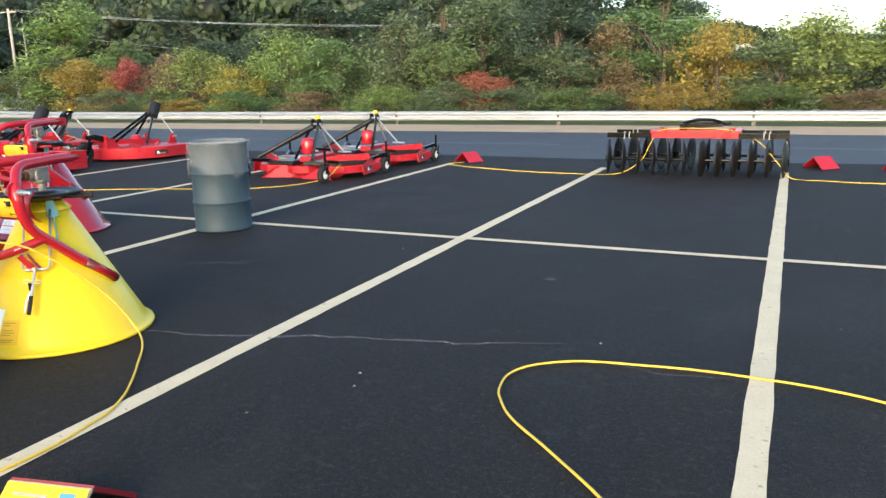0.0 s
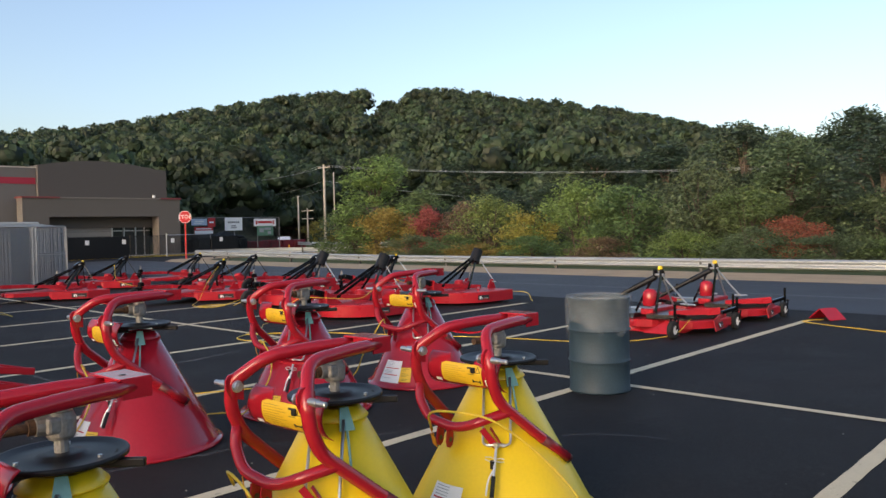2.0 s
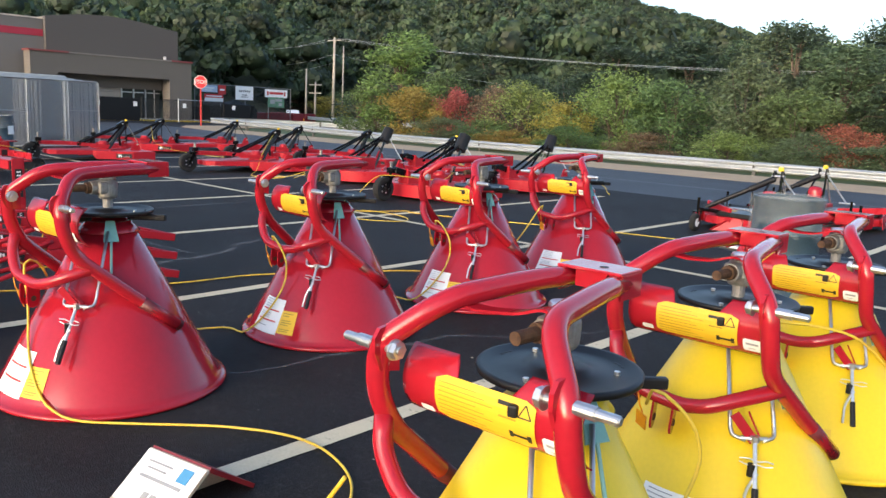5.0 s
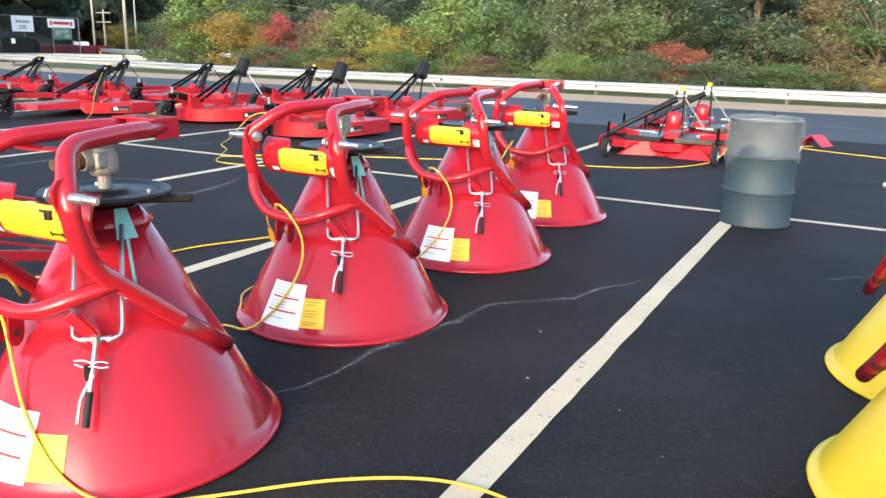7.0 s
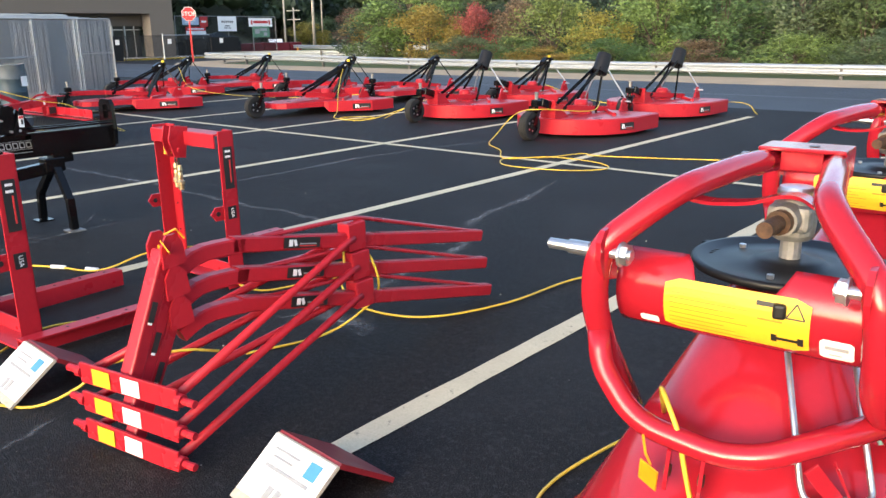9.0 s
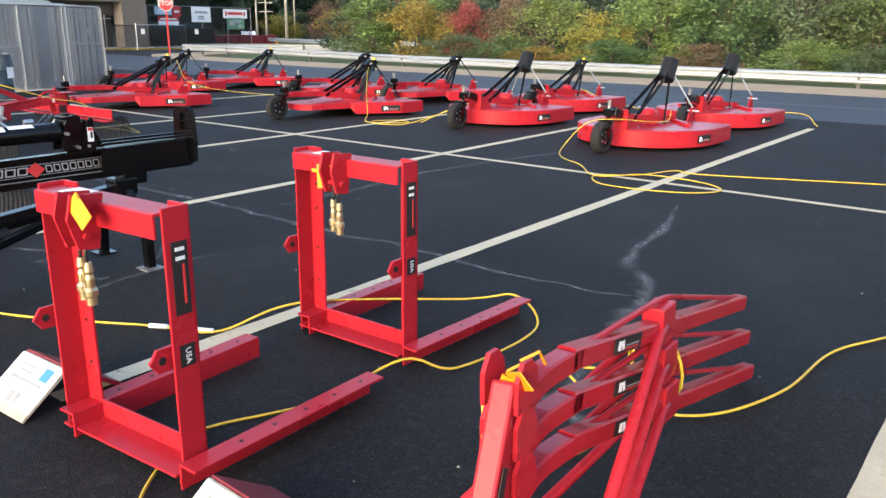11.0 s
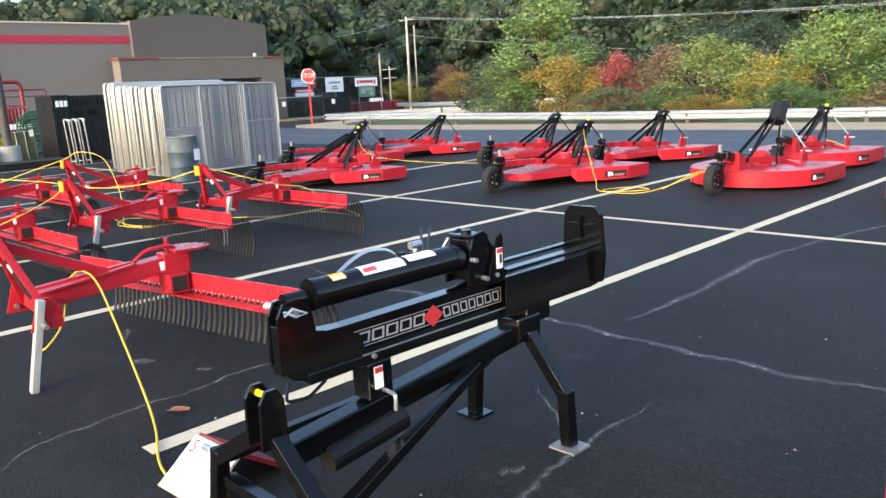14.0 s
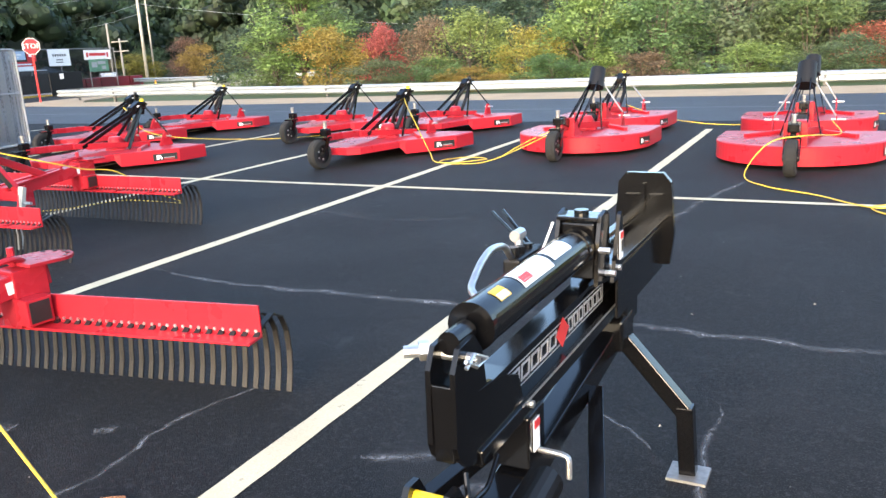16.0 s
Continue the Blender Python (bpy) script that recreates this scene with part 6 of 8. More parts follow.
# ---- boom poles ----
def boom_pole():
    """A three-point boom pole standing on its crossbar; the boom runs along +y."""
    top = thing("boom_pole", "red three-point boom pole nested in a stack", "boom pole", group="boom poles")
    set_bar = Matrix.Translation((0.075, 0.05, -0.004)) @ Matrix.Rotation(0.22, 4, "Z") @ Matrix.Rotation(0.05, 4, "Y")
    bm = bmesh.new()
    box(bm, (0, 0, 0.05), (0.46, 0.012, 0.080), bevel=0.003)
    bm.transform(set_bar)
    bar = part("crossbar", bm, RED_MOWER, top, "red flat crossbar")
    for u, w, mat, words in ((-0.12, 0.085, LABEL_YELLOW, "yellow label"), (0.02, 0.085, LABEL_WHITE, "white label")):
        bm = bmesh.new()
        sticker(bm, (u, -0.007, 0.05), (1, 0, 0), (0, 0, 1), w, 0.062)
        bm.transform(set_bar)
        part("label", bm, mat, bar, words)
    for s in (-1, 1):
        bm = bmesh.new()
        rod(bm, (s * 0.225, 0.005, 0.05), (s * 0.300, 0.005, 0.05), 0.014, 10)
        rod(bm, (s * 0.225, 0.005, 0.05), (s * 0.248, 0.005, 0.05), 0.023, 10)
        bm.transform(set_bar)
        part("hitch_pin", bm, RED_MOWER, top)
        bm = bmesh.new()
        tube(bm, [set_bar @ Vector((s * 0.205, 0.02, 0.05)), (s * 0.03, 1.18, 0.27), (s * 0.03, 1.22, 0.28)], 0.017, 10)
        part("side_brace", bm, RED_MOWER, top, "red tube side brace", smooth=True)
    bm = bmesh.new()
    beam(bm, (0.045, 0.08, 0.05), (0, 0.30, 0.46), 0.058, 0.058, bevel=0.008)
    mast = part("mast", bm, RED_MOWER, top, "red square-tube mast")
    bm = bmesh.new()
    sticker(bm, (0.0545, 0.195, 0.265), (-0.045, 0.22, 0.41), (0, -0.41, 0.22), 0.075, 0.022)
    lab = part("maker_label", bm, LABEL_BLACK, mast)
    bm = bmesh.new()
    sticker(bm, (0.0550, 0.178, 0.234), (-0.045, 0.22, 0.41), (0, -0.41, 0.22), 0.022, 0.015, 0.0045)
    part("printing", bm, LABEL_WHITE, lab)
    for s in (-1, 1):
        bm = bmesh.new()
        plate(bm, [(-0.045, -0.06), (0.05, -0.05), (0.04, 0.03), (0.015, 0.062), (-0.02, 0.062), (-0.045, 0.02)], 0.012, frame_at(Vector((s * 0.045, 0.31, 0.46)), (0, 1, 0), (0, 0, 1)))
        part("mast_clevis", bm, RED_MOWER, top, "red clevis plate")
    bm = bmesh.new()
    pts = rounded([(0, 0.32, 0.36), (0, 0.42, 0.41), (0, 0.62, 0.40), (0, 2.20, 0.05)], 0.08, 3)
    pts = [Vector(p) for p in smooth_path(pts, 0.05)]
    rings = []
    for i, p in enumerate(pts):
        d = (pts[min(i + 1, len(pts) - 1)] - pts[max(i - 1, 0)]).normalized()
        up = Vector((1, 0, 0)).cross(d).normalized()
        rings.append([bm.verts.new(p + Vector((a * 0.0275, 0, 0)) + up * b * 0.031) for a, b in ((-0.8, -1), (0.8, -1), (1, -0.8), (1, 0.8), (0.8, 1), (-0.8, 1), (-1, 0.8), (-1, -0.8))])
    for r0, r1 in zip(rings, rings[1:]):
        for k in range(8):
            bm.faces.new((r0[k], r0[(k + 1) % 8], r1[(k + 1) % 8], r1[k]))
    bm.faces.new(rings[0][::-1])
    bm.faces.new(rings[-1])
    bmesh.ops.recalc_face_normals(bm, faces=bm.faces[:])
    boom = part("boom", bm, RED_MOWER, top, "red square-tube boom")
    badge(boom, (0.0285, 0.92, 0.335), (0, 1, -0.22), (0, 0.22, 1), 0.20, 0.045)
    bm = bmesh.new()
    box(bm, (0, 1.24, 0.285), (0.075, 0.11, 0.13), bevel=0.006)
    part("brace_block", bm, RED_MOWER, top)
    bm = bmesh.new()
    tube(bm, rounded([(0.0, 0.72, 0.40), (0.0, 1.12, 0.375), (0, 1.28, 0.36), (0, 2.18, 0.075)], 0.05, 3), 0.010, 8)
    part("truss_rod", bm, RED_MOWER, top, "thin red truss rod")
    return top


bp = boom_pole()
bp.matrix_basis = pose(-8.74, -6.34, 0.0, rz=0)
for k in (1, 2):
    copy_thing(bp, pose(-8.74 + 0.005 * k, -6.34 + 0.004 * k, 0.112 * k, rx=1.0 * k, rz=1.0 * k))
for k, (x, y, z) in enumerate(((-8.70, -6.06, 0.71), (-8.74, -6.05, 0.67), (-8.77, -6.06, 0.585))):
    bm = bmesh.new()
    box(bm, (x, y, z), (0.052, 0.004, 0.08), Euler((0.85 - 0.6 * k, 0.9 - 0.5 * k, 0.4)).to_matrix())
    tube(bm, [(x, y, z + 0.05), (x + 0.03, y + 0.03, z + 0.07), (x + 0.03, y + 0.06, z + 0.03)], 0.004, 6)
    tagged(part("price_tag", bm, TAG), "orange-yellow tag tied to a boom pole", "tag", "boom pole tags")


# ---- carry-all frames ----
def carry_frame(m, tag_at, tag_turn, h):
    top = thing("carryall_frame", "red angle-iron carryall frame with two fork arms", "carryall", m, group="carryall frames")
    w = 0.338
    for s in (-1, 1):
        bm = bmesh.new()
        box(bm, (s * (w - 0.005), -0.045, h / 2), (0.010, 0.10, h), bevel=0.002)
        box(bm, (s * (w - 0.045), 0.0, h / 2), (0.09, 0.010, h), bevel=0.002)
        post = part("upright", bm, RED_MOWER, top, "red angle-iron upright")
        for z in (0.25, 0.42, 0.62, 0.74):
            bm = bmesh.new()
            rod(bm, (s * (w - 0.05), -0.0075, z), (s * (w - 0.05), -0.005, z), 0.0065, 10)
            part("bolt_hole", bm, LABEL_BLACK, post)
        bm = bmesh.new()
        plate(bm, [(-0.05, -0.04), (0.06, -0.04), (0.09, 0.0), (0.06, 0.04), (-0.05, 0.04)], 0.012, frame_at(Vector((-w - 0.012 if s < 0 else w - 0.026, -0.08, 0.45)), (0, -1, 0), (0, 0, 1)))
        lug = part("hitch_lug", bm, RED_MOWER, top, "red hitch lug")
        bm = bmesh.new()
        rod(bm, ((-w - 0.012 if s < 0 else w - 0.026) - 0.0085, -0.125, 0.45), ((-w - 0.012 if s < 0 else w - 0.026) + 0.0085, -0.125, 0.45), 0.014, 12)
        part("pin_hole", bm, LABEL_BLACK, lug)
        bm = bmesh.new()
        # one arm runs inside its upright, the other outside and slightly splayed
        lay = Matrix.Translation((0.398, -0.13, 0)) @ Matrix.Rotation(-0.055, 4, "Z") if s > 0 else Matrix.Translation((-0.28, -0.13, 0))
        box(bm, (0, 0.455, 0.095), (0.085, 0.91, 0.010), bevel=0.002)
        box(bm, (-s * 0.0375, 0.455, 0.05), (0.010, 0.91, 0.09), bevel=0.002)
        bm.transform(lay)
        arm = part("fork_arm", bm, RED_MOWER, top, "red angle-iron fork arm with bolt holes")
        for k in range(5):
            bm = bmesh.new()
            rod(bm, (0, 0.22 + 0.15 * k, 0.100), (0, 0.22 + 0.15 * k, 0.1015), 0.008, 10)
            bm.transform(lay)
            part("bolt_hole", bm, LABEL_BLACK, arm)
    bm = bmesh.new()
    box(bm, (0, -0.113, h - 0.056), (2 * w - 0.03, 0.010, 0.078), bevel=0.002)
    box(bm, (0, -0.054, h - 0.020), (2 * w - 0.03, 0.113, 0.010), bevel=0.002)
    head = part("top_bar", bm, RED_MOWER, top, "red angle-iron top bar")
    bm = bmesh.new()
    sticker(bm, (-0.155, -0.058, h - 0.0145), (1, 0, 0), (0, 1, 0), 0.11, 0.078)
    part("paper_label", bm, LABEL_WHITE, head)
    bm = bmesh.new()
    sticker(bm, (-0.15, -0.118, h - 0.086), (1, 0, 0), (0, 0, 1), 0.085, 0.016)
    part("yellow_label", bm, LABEL_YELLOW, head)
    bm = bmesh.new()
    box(bm, (0, -0.06, 0.035), (2 * w - 0.03, 0.12, 0.010), bevel=0.002)
    box(bm, (0, -0.005, 0.07), (2 * w - 0.03, 0.010, 0.08), bevel=0.002)
    part("bottom_bar", bm, RED_MOWER, top)
    for s in (-1, 1):
        bm = bmesh.new()
        plate(bm, [(-0.03, 0.09), (0.08, 0.10), (0.10, 0.02), (0.07, -0.08), (0.0, -0.09)], 0.012, frame_at(Vector((-0.010 + s * 0.035, -0.115, h - 0.08)), (0, -1, 0), (0, 0, 1)))
        part("clevis_plate", bm, RED_MOWER, top, "red top-link clevis plate")
    bm = bmesh.new()
    rod(bm, (-0.065, -0.16, h - 0.12), (0.045, -0.16, h - 0.12), 0.012, 10)
    part("clevis_pin", bm, RED_MOWER, top)
    for s in (0, 1):
        bm = bmesh.new()
        x = -0.026 + 0.030 * s
        tube(bm, [(x, -0.15, h - 0.13), (x + 0.004, -0.155, h - 0.18), (x, -0.15, h - 0.215)], 0.006, 6)
        part("tie", bm, LABEL_BLACK, top)
        bm = bmesh.new()
        lathe(bm, [(0.0, 0), (0.012, 0.0), (0.016, -0.03), (0.012, -0.04), (0.0155, -0.055), (0.0155, -0.085), (0.0225, -0.095), (0.0225, -0.112), (0.017, -0.116), (0.017, -0.145), (0, -0.145)], 14, (x + 0.004 * (2 * s - 1), -0.15, h - 0.20 - 0.012 * s))
        part("brass_pin", bm, BRASS, top, "brass-coloured hitch pin", smooth=False)
    bm = bmesh.new()
    box(bm, (tag_at[0], tag_at[1], h + tag_at[2]), (0.062, 0.003, 0.108), Euler(tag_turn).to_matrix())
    tube(bm, [(0.02, -0.14, h - 0.05), ((tag_at[0] + 0.02) / 2, tag_at[1] + 0.01, h + tag_at[2] + 0.05), (tag_at[0], tag_at[1], h + tag_at[2] + 0.04)], 0.0025, 6)
    part("hang_tag", bm, TAG, top, "yellow hang tag")
    bm = bmesh.new()
    sticker(bm, (w, -0.045, 0.71), (0, 0, -1), (0, 1, 0), 0.24, 0.06)
    lab = part("maker_label", bm, LABEL_BLACK, top, "black maker's label")
    bm = bmesh.new()
    for z in (0.805, 0.775):
        sticker(bm, (w, -0.045, z), (0, 0, -1), (0, 1, 0), 0.012, 0.034, 0.0045)
    part("printing", bm, LABEL_WHITE, lab)
    bm = bmesh.new()
    sticker(bm, (w, -0.035, 0.69), (0, 0, -1), (0, 1, 0), 0.13, 0.008, 0.0045)
    part("printing", bm, LABEL_RED, lab)
    bm = bmesh.new()
    sticker(bm, (w, -0.045, 0.45), (0, 0, -1), (0, 1, 0), 0.075, 0.056)
    lab = part("origin_label", bm, LABEL_BLACK, top, "black label lettered USA")
    text_part("lettering", "USA", 0.030, frame_at(Vector((w + 0.0035, -0.044, 0.449)), (0, 0, -1), (0, 1, 0)) @ Matrix.Translation((0, 0, 0.002)), LABEL_WHITE, lab, 0.0005)
    return top


carry_frame(pose(-10.270, -6.090, 0.0, rz=4.5), (0.070, -0.195, -0.025), (-0.30, -0.85, 0.30), 0.940)
carry_frame(pose(-10.355, -4.868, 0.0, rz=1.5), (-0.075, -0.165, -0.095), (-0.15, -0.12, 0.2), 0.920)


# ---- log splitter ----
def log_splitter():
    """Built about the beam's middle line; y runs along the beam."""
    top = thing("log_splitter", "black three-point hydraulic log splitter with a long beam", "log splitter", pose(-12.465, 0, 0))
    y0, y1 = -6.10, -4.37
    # an upright web between a narrow deck and a deeper bottom channel
    bm = bmesh.new()
    box(bm, (0, (y0 + 0.10 + y1) / 2, 0.655), (0.018, y1 - y0 - 0.10, 0.15), bevel=0.002)
    part("beam_web", bm, BLACK, top, "glossy black upright beam web")
    stations = [(y0 + 0.10, 0.034, 0.742), (y0 + 0.17, 0.036, 0.738), (y0 + 0.27, 0.030, 0.733), (-5.20, 0.030, 0.740), (-5.10, 0.058, 0.744), (y1, 0.060, 0.750)]
    bm = bmesh.new()
    rings = [[bm.verts.new((sx * w, y, z + dz)) for sx, dz in ((-1, -0.012), (-1, 0), (1, 0), (1, -0.012))] for y, w, z in stations]
    for a, b in zip(rings, rings[1:]):
        for k in range(4):
            bm.faces.new((a[k], a[(k + 1) % 4], b[(k + 1) % 4], b[k]))
    bm.faces.new(rings[0][::-1])
    bm.faces.new(rings[-1])
    bmesh.ops.recalc_face_normals(bm, faces=bm.faces[:])
    part("deck", bm, BLACK, top, "glossy black beam deck")
    bm = bmesh.new()
    box(bm, (0, (y0 + 0.10 + y1) / 2, 0.586), (0.084, y1 - y0 - 0.10, 0.040), bevel=0.004)
    part("bottom_channel", bm, BLACK, top, "black bottom channel with a pale upper edge")
    for s in (-1, 1):
        bm = bmesh.new()
        plate(bm, [(y0, 0.66), (y0 + 0.005, 0.82), (y0 + 0.03, 0.865), (y0 + 0.10, 0.870), (y0 + 0.135, 0.83), (y0 + 0.15, 0.745), (y0 + 0.24, 0.725), (y0 + 0.33, 0.690), (y0 + 0.36, 0.605), (y0 + 0.36, 0.566), (y0 + 0.10, 0.580), (y0 + 0.04, 0.600), (y0 + 0.012, 0.630)], 0.012, frame_at(Vector((s * 0.028, 0, 0)), (0, 1, 0), (0, 0, 1)))
        part("nose_plate", bm, BLACK, top, "rounded black clevis plate")
        bm = bmesh.new()
        box(bm, (s * 0.043, (y0 + 0.30 + y1) / 2, 0.6085), (0.003, y1 - y0 - 0.36, 0.005))
        part("pale_edge", bm, CAST, top, "thin pale edge strip")
        bm = bmesh.new()
        box(bm, (s * 0.064, (-5.02 + y1) / 2, 0.665), (0.010, y1 + 5.02, 0.165), bevel=0.002)
        box(bm, (s * 0.064, (-5.02 + y1) / 2, 0.775), (0.034, y1 + 5.02, 0.014), bevel=0.003)
        part("beam_flange", bm, BLACK, top)
    bm = bmesh.new()
    box(bm, (0, y0 + 0.012, 0.705), (0.046, 0.012, 0.17), bevel=0.003)
    part("nose_web", bm, BLACK, top)
    bm = bmesh.new()
    plate(bm, [(-0.10, 0.60), (0.10, 0.60), (0.115, 0.72), (0.10, 0.92), (0.07, 0.955), (-0.07, 0.955), (-0.10, 0.92), (-0.115, 0.72)], 0.03, frame_at(Vector((0, y1 - 0.01, 0)), (1, 0, 0), (0, 0, 1)))
    foot = part("foot_plate", bm, BLACK, top, "black end plate")
    bm = bmesh.new()
    for u in (-0.045, 0.045):
        box(bm, (u, y1 - 0.035, 0.87), (0.05, 0.02, 0.008))
    box(bm, (0, y1 - 0.035, 0.86), (0.012, 0.02, 0.11))
    part("rib", bm, BLACK, foot)
    bm = bmesh.new()
    rod(bm, (0, y0 + 0.16, 0.865), (0, -5.235, 0.865), 0.054, 40)
    rod(bm, (0, y0 + 0.155, 0.865), (0, y0 + 0.175, 0.865), 0.056, 32)
    rod(bm, (0, y0 + 0.05, 0.865), (0, y0 + 0.13, 0.865), 0.026, 16)
    rod(bm, (0, -5.275, 0.865), (0, -5.235, 0.865), 0.057, 40)
    rod(bm, (0, -5.235, 0.865), (0, -5.19, 0.865), 0.022, 20)
    cyl = part("cylinder", bm, BLACK, top, "black hydraulic cylinder", smooth=False)

    def wrap(y_a, y_b, a0, a1, mat, words=""):
        bm = bmesh.new()
        rows = [[bm.verts.new((0.0555 * math.sin(a), y, 0.865 + 0.0555 * math.cos(a))) for a in (a0 + (a1 - a0) * j / 8 for j in range(9))] for y in (y_a, y_b)]
        for j in range(8):
            bm.faces.new((rows[0][j], rows[1][j], rows[1][j + 1], rows[0][j + 1]))
        return part("label", bm, mat, cyl, words)

    wrap(-5.74, -5.54, -0.2, 0.95, LABEL_WHITE, "white warning label")
    wrap(-5.52, -5.38, -0.2, 0.75, LABEL_WHITE, "white warning label")
    wrap(-5.73, -5.67, 0.35, 0.75, LABEL_RED)
    wrap(-5.87, -5.81, 0.1, 0.8, LABEL_YELLOW, "small yellow label")
    wrap(-5.865, -5.815, 0.45, 0.75, LABEL_WHITE)
    bm = bmesh.new()
    rod(bm, (-0.060, y0 + 0.065, 0.835), (0.060, y0 + 0.065, 0.835), 0.011, 10)
    tube(bm, [(0.052, y0 + 0.02, 0.83), (0.056, y0 + 0.05, 0.85), (0.060, y0 + 0.10, 0.825), (0.056, y0 + 0.06, 0.82), (0.052, y0 + 0.02, 0.845)], 0.005, 6)
    part("cylinder_pin", bm, STEEL, top, "steel pin with hitch clip")
    # sliding wedge
    bm = bmesh.new()
    box(bm, (0, -5.175, 0.85), (0.10, 0.075, 0.17), bevel=0.006)
    box(bm, (0, -5.175, 0.948), (0.124, 0.095, 0.012), bevel=0.003)
    rod(bm, (0, -5.175, 0.945), (0, -5.175, 0.968), 0.022, 14)
    for s in (-1, 1):
        plate(bm, [(-5.24, 0.755), (-5.115, 0.755), (-5.12, 0.945), (-5.15, 0.965), (-5.20, 0.955), (-5.225, 0.88)], 0.012, frame_at(Vector((s * 0.062, 0, 0)), (0, 1, 0), (0, 0, 1)))
        plate(bm, [(-5.155, 0.745), (-5.055, 0.745), (-5.058, 0.925), (-5.066, 0.945), (-5.082, 0.938), (-5.112, 0.855)], 0.012, frame_at(Vector((s * 0.086, 0, 0)), (0, 1, 0), (0, 0, 1)))
    plate(bm, [(-5.16, 0.75), (-4.96, 0.75), (-5.02, 0.86), (-5.08, 0.93)], 0.03, frame_at(Vector((0, 0, 0)), (0, 1, 0), (0, 0, 1)))
    wedge = part("wedge_carriage", bm, BLACK, top, "black splitting wedge and carriage")
    bm = bmesh.new()
    sticker(bm, (0.092, -5.084, 0.845), (0, 1, 0), (0, 0, 1), 0.036, 0.085)
    lab = part("label", bm, LABEL_WHITE, wedge, "white warning label")
    bm = bmesh.new()
    sticker(bm, (0.0945, -5.084, 0.876), (0, 1, 0), (0, 0, 1), 0.032, 0.018)
    part("label", bm, LABEL_RED, wedge)
    bm = bmesh.new()
    sticker(bm, (0.0945, -5.080, 0.842), (0, 1, 0), (0, 0.3, 1), 0.012, 0.036)
    part("label", bm, LABEL_BLACK, wedge)
    for y, z in ((-5.16, 0.775), (-5.10, 0.778), (-5.22, 0.86), (-5.72, 0.594), (-4.86, 0.594), (-4.80, 0.594)):
        bm = bmesh.new()
        rod(bm, (0.036 if z < 0.7 else 0.066, y, z), (0.052 if z < 0.7 else 0.100, y, z), 0.0095, 6)
        part("bolt", bm, STEEL, top)
    # valve and hoses
    bm = bmesh.new()
    box(bm, (-0.118, -5.36, 0.845), (0.055, 0.16, 0.060), bevel=0.010)
    for y, h, r in ((-5.42, 0.905, 0.016), (-5.37, 0.895, 0.014), (-5.31, 0.890, 0.013)):
        rod(bm, (-0.118, y, 0.86), (-0.118, y, h), r, 10)
    rod(bm, (-0.118, -5.28, 0.85), (-0.118, -5.23, 0.85), 0.020, 12)
    valve = part("valve", bm, BLACK_PLASTIC, top, "black hydraulic valve")
    bm = bmesh.new()
    rod(bm, (-0.130, -5.30, 0.880), (-0.300, -5.150, 0.940), 0.0055, 8)
    rod(bm, (-0.125, -5.28, 0.880), (-0.275, -5.120, 0.940), 0.0055, 8)
    part("lever", bm, BLACK, valve, "thin black twin lever")
    bm = bmesh.new()
    rod(bm, (-0.135, -5.335, 0.87), (-0.140, -5.330, 0.915), 0.012, 12)
    rod(bm, (-0.140, -5.305, 0.918), (-0.140, -5.355, 0.918), 0.017, 12)
    part("fitting", bm, STEEL, valve, "bright steel fitting")
    bm = bmesh.new()
    tube(bm, [(-0.095, -5.25, 0.86), (-0.080, -5.20, 0.93)], 0.004, 6)
    part("tie", bm, WHITE, valve, "white plastic tie")
    bm = bmesh.new()
    tube(bm, rounded([(-0.05, -5.80, 0.88), (-0.090, -5.76, 0.885), (-0.100, -5.68, 0.925), (-0.105, -5.60, 0.945), (-0.110, -5.50, 0.930), (-0.118, -5.44, 0.88)], 0.06, 5), 0.0095, 12)
    part("hose", bm, STEEL, top, "silver bent hydraulic pipe", smooth=True)
    bm = bmesh.new()
    rod(bm, (-0.07, y0 + 0.065, 0.835), (-0.105, y0 + 0.045, 0.835), 0.013, 10)
    rod(bm, (-0.060, y0 + 0.075, 0.835), (-0.078, y0 + 0.062, 0.835), 0.022, 6)
    part("hose_end", bm, STEEL, top, "bright hose end fitting")
    # lettering on the side plate
    face = frame_at(Vector((0.0100, -5.388, 0.660)), (0, 1, 0.0), (0, 0, 1))
    bm = bmesh.new()
    for cx, cy, sx, sy in ((0, 0.031, 0.79, 0.003), (0, -0.031, 0.79, 0.003), (-0.395, 0, 0.003, 0.065), (0.395, 0, 0.003, 0.065)):
        plate(bm, [(cx - sx / 2, cy - sy / 2), (cx + sx / 2, cy - sy / 2), (cx + sx / 2, cy + sy / 2), (cx - sx / 2, cy + sy / 2)], 0.001, face)
    logo = part("nameplate", bm, PRINT_SILVER, top, "silver outlined nameplate")
    # the company mark as plain slanted blocks and a red diamond
    for u in [-0.350 + 0.068 * k for k in range(5)] + [0.078 + 0.048 * k for k in range(7)]:
        w = 0.029 if u < 0 else 0.019
        bm = bmesh.new()
        lean = 0.006 if u < 0 else -0.006
        ring = [(u - w, -0.022), (u + w, -0.022), (u + w + lean, 0.022), (u - w + lean, 0.022)]
        mid = Vector((u + lean / 2, 0))
        inner = [tuple(mid + (Vector(p) - mid) * 0.68) for p in ring]
        for a, b in ((0, 1), (1, 2), (2, 3), (3, 0)):
            plate(bm, [ring[a], ring[b], inner[b], inner[a]], 0.001, face)
        part("letter_block", bm, PRINT_SILVER, logo)
    bm = bmesh.new()
